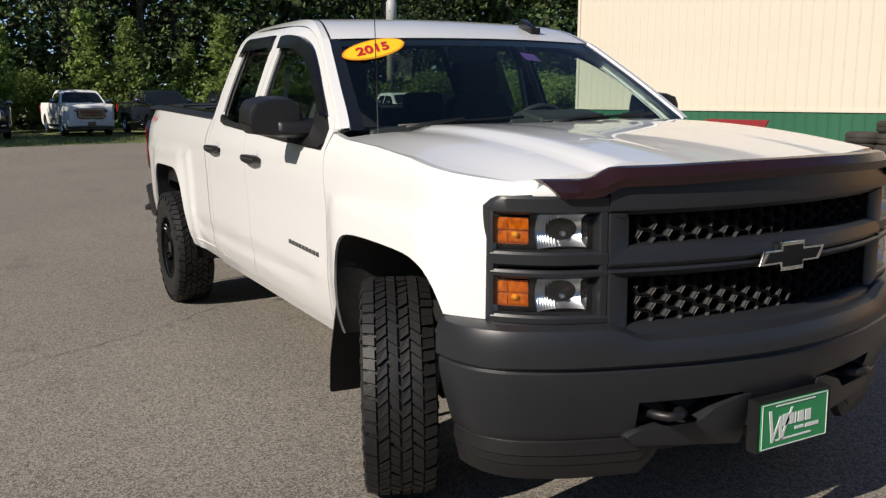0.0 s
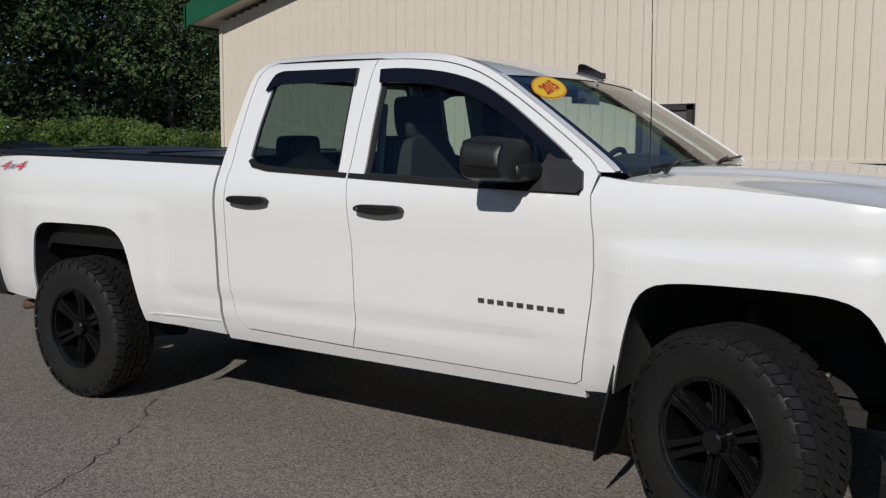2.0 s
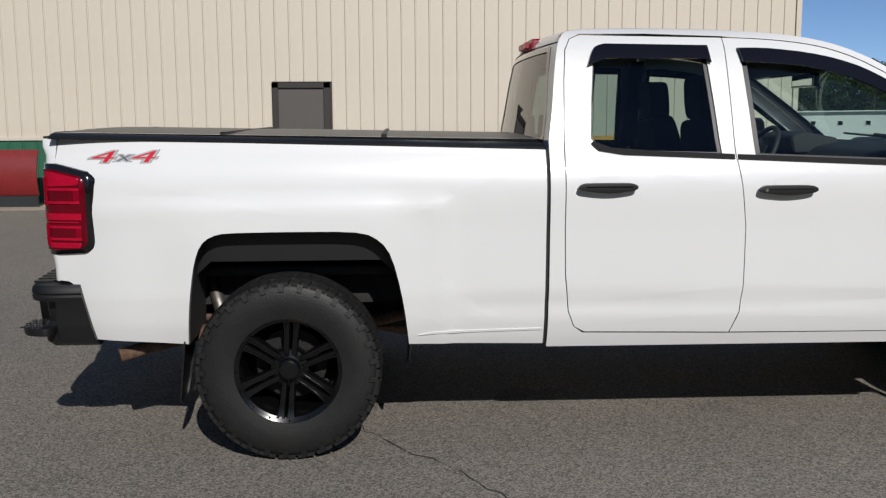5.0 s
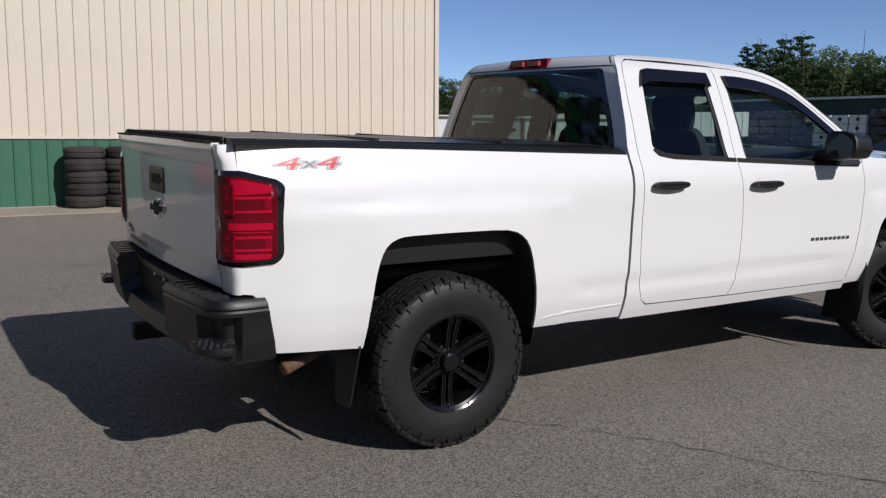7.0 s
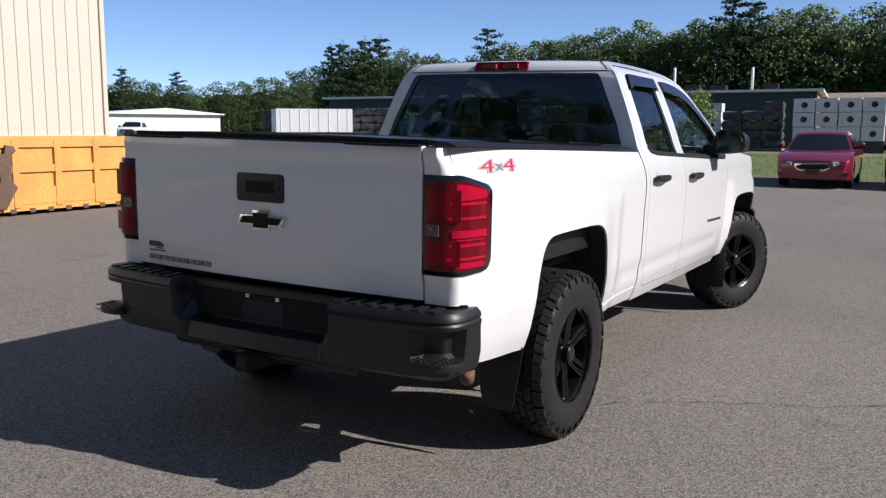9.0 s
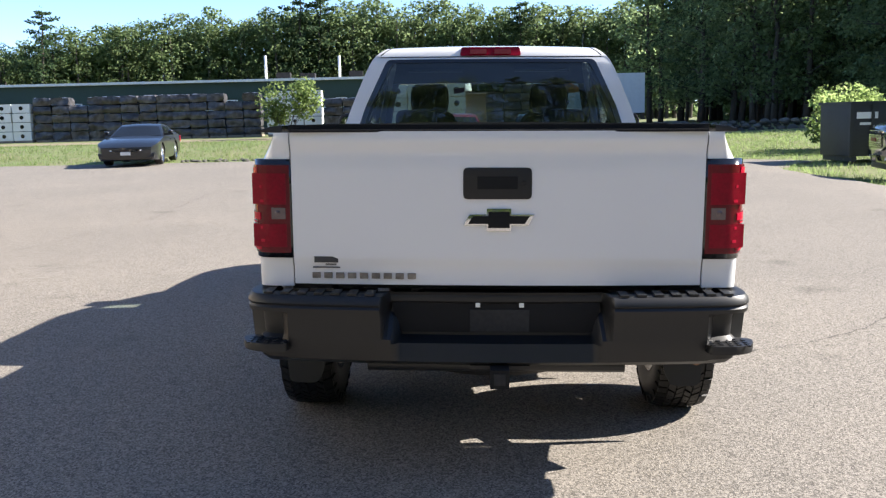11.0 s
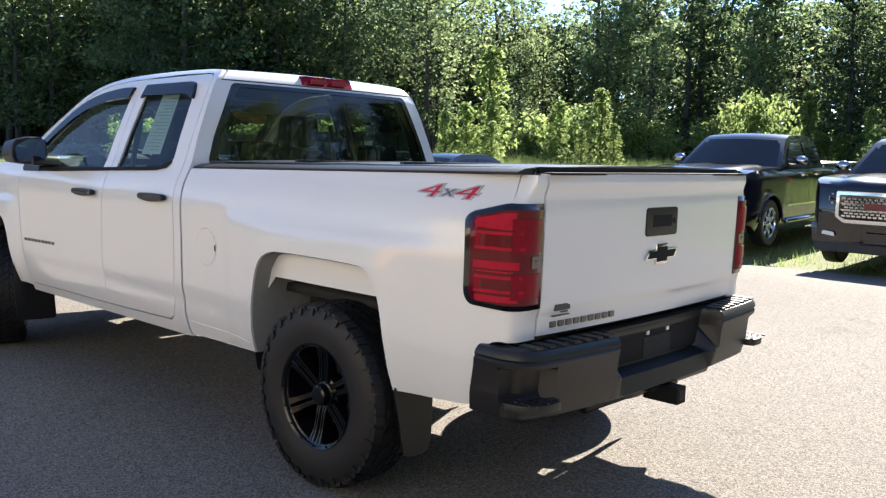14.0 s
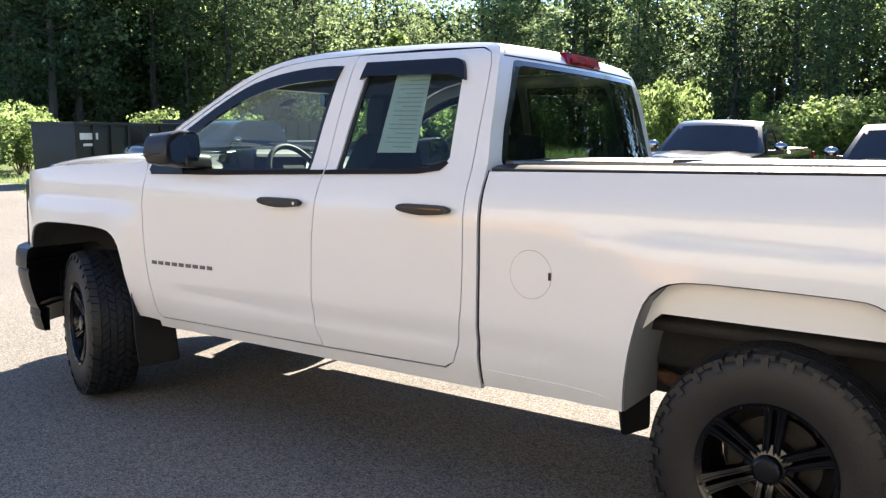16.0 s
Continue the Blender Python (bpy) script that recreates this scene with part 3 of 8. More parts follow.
skip = thing("waste_skip", "weathered orange-yellow steel roll-off skip by the wall", "skip", on_ground(5.6, 11.3, 0.012))
L, W2, H = 2.35, 0.80, 1.20
for y in (-W2, W2):
    part("side_plate", rbox(-L, L, y - 0.02, y + 0.02, 0.12, H, 0.006), "orange_steel", skip)
    part("top_rail", rbox(-L, L, y - 0.06, y + 0.06, H - 0.12, H + 0.05, 0.012), "orange_steel", skip)
    part("mid_rail", rbox(-L, L, y * 1.03 - 0.035, y * 1.03 + 0.035, 0.68, 0.80, 0.012), "orange_steel", skip)
    part("lower_plate", rbox(-L, L, y * 1.03 - 0.035, y * 1.03 + 0.035, 0.16, 0.44, 0.012), "orange_steel", skip)
    part("bottom_rail", rbox(-L, L, y - 0.05, y + 0.05, 0.06, 0.16, 0.012), "orange_steel", skip)
    for i in range(7):
        x = -L + 0.06 + i * (2 * L - 0.12) / 6
        part("rib", rbox(x - 0.06, x + 0.06, y - (0.07 if y < 0 else 0.0), y + (0.0 if y < 0 else 0.07), 0.12, H, 0.008), "orange_steel", skip)
    out_y = y * 1.06
    part("hook_arm", prism([(0.78, 0.14), (0.98, 0.10), (1.10, 0.30), (1.20, 0.44), (1.10, 0.56), (1.12, 0.98), (1.20, 1.02), (1.16, 1.10), (1.03, 1.12), (1.00, 0.98), (0.90, 0.98), (0.86, 0.66), (0.92, 0.60)], lambda a, b, d: Vector((a - 1.98, out_y + (d if y > 0 else -d), b)), 0.07, 0.008), "rust", skip, "brown rusty hook arm")
    for i in range(14):
        x = -L + 0.15 + i * (2 * L - 0.3) / 13
        part("skid_lug", rbox(x - 0.05, x + 0.05, y * 1.04 - 0.03, y * 1.04 + 0.03, 0.03, 0.10, 0.006), "rust", skip)
part("end_plate", rbox(L - 0.04, L, -W2, W2, 0.12, H, 0.006), "orange_steel", skip)
part("tail_door", prism([(-W2, 0.14), (W2, 0.14), (W2, H - 0.02), (W2 * 0.3, H + 0.10), (-W2 * 0.75, H + 0.06), (-W2, H - 0.02)], lambda a, b, d: Vector((-L - d, a, b)), 0.05, 0.008), "orange_steel", skip, "scuffed orange tail door")
for y in (-W2 + 0.05, 0.0, W2 - 0.05):
    part("door_post", rbox(-L - 0.10, -L - 0.05, y - 0.045, y + 0.045, 0.14, H, 0.008), "orange_steel", skip)
part("floor_plate", rbox(-L, L, -W2, W2, 0.10, 0.14, 0), "rust", skip)
for x in (-1.8, 1.8):
    part("roller", tube([(x, -0.7, 0.07), (x, 0.7, 0.07)], 0.07, 14), "dark_steel", skip)

plow = thing("snow_plow", "red steel snow plow stored against the wall", "plow", on_ground(-6.95, 11.9, 0.012, 0))
bm = bmesh.new()
rows = []
for a in np.linspace(-35, 55, 9):
    y, z = 0.42 * math.cos(radians(a)) - 0.3, 0.55 + 0.60 * math.sin(radians(a))
    rows.append([bm.verts.new((x, -y, z)) for x in (-0.85, 0.85)] + [bm.verts.new((x, -y + 0.03, z)) for x in (0.85, -0.85)])
for a, b in zip(rows, rows[1:]):
    for i in range(4):
        bm.faces.new((a[i], a[(i + 1) % 4], b[(i + 1) % 4], b[i]))
bm.faces.new(rows[0]), bm.faces.new(rows[-1][::-1])
bmesh.ops.recalc_face_normals(bm, faces=bm.faces)
part("blade", bm, "red_steel", plow)
for x in (-0.7, -0.25, 0.2, 0.65):
    part("rib", prism([(-0.05, 0.2), (0.10, 0.2), (0.16, 0.55), (0.10, 0.95), (-0.02, 1.0), (-0.10, 0.6)], lambda a, b, d: Vector((x + d, a + 0.04, b)), 0.03, 0.004), "red_steel", plow)
part("push_frame", tube([(-0.5, 0.2, 0.25), (0, 0.55, 0.22), (0.5, 0.2, 0.25)], 0.04, 8), "dark_steel", plow)
part("cutting_edge", rbox(-0.85, 0.85, -0.10, -0.06, 0.0, 0.20, 0.004), "dark_steel", plow)


# ---- vehicles ----
M["window_dark"] = mat("parked_glass", (0.010, 0.012, 0.014), 0.04, vary=0.1, spec=0.6)
_wt = mesh_of("tyre", lathe([(0.215, -0.10), (0.24, -0.112), (0.31, -0.115), (0.335, -0.095), (0.34, 0.0), (0.335, 0.095), (0.31, 0.115), (0.24, 0.112), (0.215, 0.10)], 40, close=True), "rubber", True, 40)


def simple_rim():
    bm = lathe([(0.225, 0.100), (0.222, 0.108), (0.214, 0.104), (0.205, 0.07), (0.200, -0.09)], 36)
    for i in range(7):
        rot = Matrix.Rotation(2 * math.pi * i / 7, 4, "Y")
        box(bm, 0.03, 0.208, 0.055, 0.092, -0.022, 0.022, rot)
    box(bm, -0.055, 0.055, 0.05, 0.10, -0.055, 0.055)
    return bm


_wr = mesh_of("rim", simple_rim(), "chrome", True, 30)
_wb = mesh_of("rim_back", lathe([(0.21, 0.04), (0.0, 0.04)], 30), "liner", True)
VEHICLES = {
    "pickup": dict(base=3.65, front=0.97, rear=1.2, half=1.0, wheel=0.40, floor=0.42,
                   body=[(-1.2, 0.52), (-1.2, 1.34), (1.15, 1.34), (1.20, 1.30), (3.18, 1.30), (3.3, 1.33), (3.7, 1.325), (4.1, 1.305), (4.42, 1.265), (4.55, 1.225), (4.60, 1.15), (4.62, 0.70), (4.58, 0.44), (4.3, 0.38)],
                   cab=[(1.18, 1.30), (1.26, 1.78), (1.45, 1.87), (2.35, 1.87), (2.60, 1.80), (3.22, 1.31)], roof_in=0.22,
                   windows=[[(1.42, 1.35), (1.46, 1.73), (1.95, 1.75), (1.95, 1.34)], [(2.03, 1.34), (2.03, 1.75), (2.38, 1.74), (2.60, 1.66), (2.98, 1.36)]], belt=1.30, top=1.87),
    "sedan": dict(base=2.72, front=0.93, rear=0.98, half=0.90, wheel=0.325, floor=0.25,
                  body=[(-0.98, 0.36), (-0.98, 0.72), (-0.88, 0.94), (-0.30, 0.99), (0.4, 0.96), (2.25, 0.93), (2.75, 0.90), (3.35, 0.80), (3.60, 0.68), (3.66, 0.45), (3.58, 0.24), (3.3, 0.20)],
                  cab=[(-0.35, 0.96), (0.35, 1.36), (0.65, 1.43), (1.45, 1.43), (1.72, 1.36), (2.42, 0.92)], roof_in=0.24,
                  windows=[[(0.10, 1.00), (0.48, 1.30), (0.98, 1.34), (1.02, 0.98)], [(1.08, 0.98), (1.06, 1.34), (1.45, 1.33), (1.70, 1.26), (2.12, 0.97)]], belt=0.95, top=1.43),
    "coupe": dict(base=2.57, front=1.12, rear=1.15, half=0.92, wheel=0.325, floor=0.22,
                  body=[(-1.15, 0.36), (-1.15, 0.80), (-1.0, 0.93), (-0.3, 0.92), (1.9, 0.90), (2.6, 0.82), (3.4, 0.70), (3.66, 0.60), (3.69, 0.40), (3.6, 0.22), (3.3, 0.18)],
                  cab=[(-0.95, 0.90), (0.20, 1.24), (0.5, 1.28), (1.0, 1.27), (1.25, 1.22), (2.0, 0.88)], roof_in=0.24,
                  windows=[[(0.0, 0.95), (0.28, 1.17), (0.50, 1.20), (0.56, 0.94)], [(0.62, 0.94), (0.60, 1.21), (1.02, 1.20), (1.22, 1.13), (1.66, 0.92)]], belt=0.90, top=1.28),
}


def vehicle(kind, paint, m, label, name, grille="chrome"):
    v = VEHICLES[kind]
    h = v["half"]
    root = thing(name, label, {"pickup": "pickup truck", "sedan": "car", "coupe": "car"}[kind], m)
    arches = []
    for cx in (v["base"], 0.0):
        r = v["wheel"] + 0.07
        arches += [(cx + r * math.cos(a), v["wheel"] + r * math.sin(a)) for a in np.linspace(-0.35, math.pi + 0.35, 11)]
    outline = v["body"] + arches

    def wide(x, z):
        """Half width: drawn in at nose and tail, rounded at sill and shoulder."""
        lo, hi = v["body"][0][0], max(p[0] for p in v["body"])
        w = h - 0.9 * max(0, x - (hi - 0.45)) ** 2 - 0.5 * max(0, (lo + 0.35) - x) ** 2
        w -= 0.35 * max(0, v["floor"] + 0.22 - z) ** 1.5 + 0.5 * max(0, z - v["belt"] + 0.16) ** 1.6
        return w
    for s in (-1, 1):
        part("body_side", panel(outline, lambda x, z: Vector((x, s * wide(x, z), z)), step=(0.14, 0.09), rim=(0, -s * 0.12, 0), outward=(0, s, 0)), paint, root)
    bm = bmesh.new()
    ring = v["body"]
    n = 24
    rows = [[bm.verts.new((x + (0.10 * (1 - u * u) if x > v["base"] + 0.6 else -0.05 * (1 - u * u) if x < -0.7 else 0), u * wide(x, z), z + ((0.030 * smoothstep((0.68 - abs(u)) / 0.14) - 0.008 * smoothstep((0.34 - abs(u)) / 0.14) if kind == "pickup" else 0.03 * (1 - u * u)) if z > v["belt"] - 0.3 and x > 0 else 0))) for u in np.linspace(-1, 1, n + 1)] for x, z in ring]
    for a, b in zip(rows, rows[1:]):
        for i in range(n):
            bm.faces.new((a[i], b[i], b[i + 1], a[i + 1]))
    bmesh.ops.recalc_face_normals(bm, faces=bm.faces)
    part("body_top", bm, paint, root, angle=40)
    part("underbody", rbox(-0.8, v["base"] + 0.7, -h + 0.25, h - 0.25, v["floor"] - 0.05, v["floor"] + 0.3, 0.03), "liner", root)

    def cabw(z):
        f = (z - v["belt"]) / (v["top"] - v["belt"])
        return (h - 0.06) - v["roof_in"] * max(0, f) ** 1.25
    bm = bmesh.new()
    rows = [[bm.verts.new((x + 0.05 * (1 - u * u) * (1 if x > 1.5 else -0.5), u * cabw(z), z + 0.03 * (1 - u * u) * ((z - v["belt"]) / (v["top"] - v["belt"])))) for u in np.linspace(-1, 1, n + 1)] for x, z in v["cab"]]
    for a, b in zip(rows, rows[1:]):
        for i in range(n):
            bm.faces.new((a[i], b[i], b[i + 1], a[i + 1]))
    for k in (0, n):
        bm.faces.new([r[k] for r in rows])
    bmesh.ops.recalc_face_normals(bm, faces=bm.faces)
    cab = part("cab", bm, paint, root, angle=40)
    for s in (-1, 1):
        for w in v["windows"]:
            part("side_window", panel(rounded(w, 0.04), lambda x, z: Vector((x, s * (cabw(z) + 0.006), z)), step=(0.3, 0.1), rim=(0, -s * 0.01, 0), outward=(0, s, 0)), "window_dark", cab, "dark side window")
    for (x0, z0), (x1, z1), k in ((v["cab"][-2], v["cab"][-1], 1), (v["cab"][1], v["cab"][0], -0.5)):
        bm = bmesh.new()
        rows = []
        for f in (0.06, 0.35, 0.65, 0.92):
            x, z = x0 + (x1 - x0) * f, z0 + (z1 - z0) * f
            rows.append([bm.verts.new((x + 0.05 * (1 - u * u) * k + 0.006 * (1 if k > 0 else -1), u * cabw(z) * 0.90, z + 0.03 * (1 - u * u) * ((z - v["belt"]) / (v["top"] - v["belt"])) + 0.006)) for u in np.linspace(-1, 1, 9)])
        for a, b in zip(rows, rows[1:]):
            for i in range(8):
                bm.faces.new((a[i], b[i], b[i + 1], a[i + 1]))
        bmesh.ops.recalc_face_normals(bm, faces=bm.faces)
        bm.normal_update()
        if sum(f.normal.z for f in bm.faces) < 0:
            bmesh.ops.reverse_faces(bm, faces=bm.faces)
        part("windscreen" if k > 0 else "back_window", bm, "window_dark", cab, "dark reflecting glass")
    nose = max(p[0] for p in v["body"])
    tail = v["body"][0][0]
    big = kind == "pickup"
    zb, zt = (0.72, 1.14) if big else ((0.46, 0.64) if kind == "sedan" else (0.44, 0.54))
    gw = 0.56 if big else 0.42
    frame_bm = bevel_all(prism(rounded([(-gw, zb + 0.06), (-gw + 0.12, zb - 0.02), (gw - 0.12, zb - 0.02), (gw, zb + 0.06), (gw, zt), (-gw, zt)], 0.03), lambda a, b, d: Vector((nose + (0.085 if big else 0.045) - 0.16 * a * a + d, a, b)), 0.06), 0.01)
    gr = part("grille", frame_bm, grille, root, "bright grille frame")
    part("grille_field", prism(rounded([(-gw + 0.05, zb + 0.07), (-gw + 0.14, zb + 0.03), (gw - 0.14, zb + 0.03), (gw - 0.05, zb + 0.07), (gw - 0.05, zt - 0.05), (-gw + 0.05, zt - 0.05)], 0.02), lambda a, b, d: Vector((nose + (0.140 if big else 0.100) - 0.16 * a * a + d, a, b)), 0.012), "gloss_black", gr)
    bm = bmesh.new()
    nb = 7 if big else 3
    for i in range(nb):
        z = zb + 0.06 + (zt - zb - 0.14) * (i + 0.5) / nb
        nj, xm = (13, nose + 0.148) if big else (10, nose + 0.108)
        for j in range(nj):
            y = -gw + 0.10 + (2 * gw - 0.2) * (j + 0.5 + (0.25 if i % 2 else -0.25) * big) / nj
            box(bm, xm - 0.16 * y * y, xm + 0.010 - 0.16 * y * y, y - 0.026, y + 0.026, z - 0.013, z + 0.013)
    if big:
        for z in (zb + 0.165, zt - 0.165):
            for y in np.linspace(-gw + 0.07, gw - 0.07, 12)[:-1]:
                box(bm, xm + 0.004 - 0.16 * y * y, xm + 0.014 - 0.16 * y * y, y, y + 0.09, z - 0.006, z + 0.006)
    part("grille_mesh", bm, "chrome" if big and grille == "chrome" else "grey_plastic", gr, smooth=False)
    if big:
        part("maker_mark", rbox(nose + 0.150, nose + 0.166, -0.16, 0.16, 0.905, 0.985, 0.006), "red_dull", gr)
    for s in (-1, 1):
        y0, y1 = (gw + 0.02, h - 0.10) if kind != "coupe" else (gw - 0.04, h - 0.14)
        lz0, lz1 = (0.92, 1.14) if big else ((0.55, 0.70) if kind == "sedan" else (0.46, 0.55))
        bm = bmesh.new()
        rows = []
        for u in np.linspace(0, 1, 5):
            y = y0 + (y1 - y0) * u
            x = nose + 0.07 - 0.12 * y * y - 0.20 * u * u
            rows.append([bm.verts.new((x + dx, s * y, z)) for dx, z in ((0.0, lz0), (0.02, (lz0 + lz1) / 2), (-0.02, lz1), (-0.14, lz1), (-0.14, lz0))])
        for a, b in zip(rows, rows[1:]):
            for i in range(5):
                bm.faces.new((a[i], b[i], b[(i + 1) % 5], a[(i + 1) % 5]))
        bm.faces.new(rows[0]), bm.faces.new(rows[-1][::-1])
        bmesh.ops.recalc_face_normals(bm, faces=bm.faces)
        lamp = part("headlamp", bm, "gloss_black" if big else "lamp_smoke", root, "dark headlamp with a clear lens" if big else "clear headlamp")
        for za, zc, ua, uc in (((lz0 + 0.03, lz0 + 0.055, 0.1, 0.8), (lz1 - 0.06, lz1 - 0.035, 0.1, 0.8), (lz0 + 0.075, lz1 - 0.08, 0.28, 0.62)) if big else ((lz0 + 0.03, lz1 - 0.03, 0.12, 0.8),)):
            ya, yc = y0 + (y1 - y0) * ua, y0 + (y1 - y0) * uc
            part("lamp_light", prism([(ya, za), (yc, za), (yc, zc), (ya, zc)], lambda a, b, d: Vector((nose + 0.085 - 0.12 * a * a - 0.20 * ((a - y0) / (y1 - y0)) ** 2 + d, s * a, b)), 0.012), "reflector", lamp)
        part("tail_lamp", rbox(tail - 0.03, tail + 0.12, s * (h - 0.22), s * (h - 0.015), 0.95 if big else 0.66, 1.28 if big else 0.86, 0.02), "red_lens", root, "red tail lamp")
        mz = v["belt"] + 0.11
        mx = v["cab"][-1][0] - 0.42
        shell = bmesh.new()
        bmesh.ops.create_icosphere(shell, subdivisions=3, radius=1.0, matrix=pose(mx + 0.015, s * (h + (0.13 if big else 0.10)), mz + 0.03) @ Matrix.Diagonal((0.075, 0.115 if big else 0.085, 0.082 if big else 0.06, 1)))
        mirror = part("door_mirror", shell, "chrome_dark" if big else paint, root)
        part("mirror_base", rbox(mx - 0.045, mx + 0.07, s * (h - 0.10), s * (h + 0.20), mz - 0.085, mz - 0.03, 0.02, 2), "black_plastic", mirror)
        for w in v["windows"]:
            xh = max(p[0] for p in w) - (0.85 if big else 0.70) if w is v["windows"][1] else min(p[0] for p in w) + 0.06
            zh = v["belt"] - 0.12
            part("door_handle", rbox(xh, xh + 0.20, s * (wide(xh, zh) - 0.01), s * (wide(xh, zh) + 0.025), zh - 0.015, zh + 0.015, 0.008), "chrome" if big else paint, root)
        xm = v["windows"][0][-1][0] + 0.04
        for xg in (xm, v["cab"][-1][0] - 0.05):
            part("door_gap", panel([(xg - 0.004, v["floor"] + 0.10), (xg + 0.004, v["floor"] + 0.10), (xg + 0.004, v["belt"]), (xg - 0.004, v["belt"])], lambda x, z: Vector((x, s * (wide(x, z) + 0.002), z)), step=(1, 0.08), outward=(0, s, 0)), "liner", root)
        if big:
            part("side_step", tube([(0.75, s * (h - 0.02), 0.40), (2.95, s * (h - 0.02), 0.40)], 0.045, 10), "chrome" if grille == "chrome" else "black_plastic", root)
            part("side_trim", rbox(1.3, 3.0, s * (h - 0.01), s * (h + 0.012), 0.66, 0.69, 0.004), "chrome", root)
    part("front_bumper", bevel_all(prism([(-h + 0.10, 0.40 if big else 0.26), (h - 0.10, 0.40 if big else 0.26), (h - 0.06, 0.66 if big else 0.42), (-h + 0.06, 0.66 if big else 0.42)], lambda a, b, d: Vector((nose + 0.06 - 0.20 * a * a + d, a, b)), 0.06), 0.02), "chrome" if grille == "chrome" and big and paint == "car_grey" else paint, root)
    if big:
        part("valance", bevel_all(prism([(-h + 0.16, 0.27), (h - 0.16, 0.27), (h - 0.10, 0.42), (-h + 0.10, 0.42)], lambda a, b, d: Vector((nose + 0.01 - 0.20 * a * a + d, a, b)), 0.08), 0.02), "black_plastic", root)
        for s in (-1, 1):
            part("fog_lamp", prism(rounded([(0.56, 0.50), (0.76, 0.52), (0.74, 0.57), (0.58, 0.56)], 0.015), lambda a, b, d: Vector((nose + 0.115 - 0.20 * a * a + d, s * a, b)), 0.012), "reflector", root)
            part("arch_lip", tube([(v["base"] + 0.485 * math.cos(q), s * (wide(v["base"], 0.8) - 0.004), v["wheel"] + 0.485 * math.sin(q)) for q in np.linspace(0.05, math.pi - 0.05, 14)], 0.022, 6), paint, root)
    part("front_plate", rbox(nose + 0.12, nose + 0.13, -0.15, 0.15, 0.44 if big else 0.36, 0.58 if big else 0.46, 0.002), "plate_white" if kind == "coupe" else "gloss_black", root)
    part("rear_bumper", rbox(tail - 0.06, tail + 0.1, -h + 0.06, h - 0.06, 0.48 if big else 0.38, 0.68 if big else 0.56, 0.02), "chrome" if big else paint, root)
    if big:
        part("bed_cover", rbox(-1.15, 1.15, -h + 0.12, h - 0.12, 1.335, 1.365, 0.01), "tonneau", root)
        part("roof_fin", prism([(0, 0), (0.16, 0), (0.03, 0.07), (0, 0.05)], lambda a, b, d: Vector((1.95 + a, -0.02 + d, 1.885 + b)), 0.04, 0.006), "gloss_black", root)
    k = v["wheel"] / 0.34
    for x, s in ((0, -1), (0, 1), (v["base"], -1), (v["base"], 1)):
        w = new("wheel")
        w.parent = root
        w.matrix_basis = pose(x, s * (h - 0.13), v["wheel"], 0, 0, 0 if s > 0 else 180) @ Matrix.Diagonal((k, 1, k, 1))
        for nm, me in (("tyre", _wt), ("rim", _wr), ("rim_back", _wb)):
            o = new(nm, me)
            o.parent = w
    return root


def park(kind, paint, front_x, front_y, heading, label, name, **more):
    """Parks a vehicle with the middle of its nose at a place, facing heading (degrees from +x)."""
    v = VEHICLES[kind]
    d = v["base"] + v["front"]
    a = radians(heading)
    x, y = front_x - d * math.cos(a), front_y - d * math.sin(a)
    return vehicle(kind, paint, on_ground(x, y, 0.0, heading), label, name, **more)


park("pickup", "car_blue", 4.05, -10.2, 91, "dark blue pickup truck with a bright mesh grille", "parked_pickup")
park("pickup", "car_black", 0.88, -9.5, 90, "black pickup truck with chrome mirrors beside the grass", "parked_pickup")
park("pickup", "car_blue", 16.05, -9.0, 82, "dark blue crew pickup with chrome mirrors and alloys", "parked_pickup")
park("sedan", "car_black", 11.1, -9.5, 90, "black saloon car parked on the grass", "parked_car")
park("sedan", "car_red", 20.0, 0.7, 182, "dark red saloon car facing the lot", "parked_car")
park("sedan", "car_black", 20.7, -1.75, 180, "black saloon car beside the red one", "parked_car")
park("coupe", "car_grey", 22.6, 11.0, 190, "low dark grey sports coupe at the lot's edge", "parked_car", grille="gloss_black")
park("pickup", "white_metal", -32.4, 2.35, 5, "white pickup truck with a dark grille", "parked_pickup", grille="gloss_black")
park("pickup", "car_black", -32.0, -1.55, 5, "black pickup truck in the tree shade", "parked_pickup")
park("pickup", "car_blue", -31.2, 5.6, 6, "dark pickup truck in the back row", "parked_pickup", grille="gloss_black")
park("pickup", "car_black", -31.0, 8.75, 6, "black pickup truck with a bright grille in the back row", "parked_pickup")
park("pickup", "car_blue", -31.3, 14.6, 5, "dark pickup truck in the back row", "parked_pickup", grille="gloss_black")
park("pickup", "white_metal", -31.4, 17.3, 5, "white pickup truck in the back row", "parked_pickup", grille="gloss_black")
park("pickup", "car_black", -31.5, 20.1, 4, "dark pickup truck in the back row", "parked_pickup", grille="gloss_black")


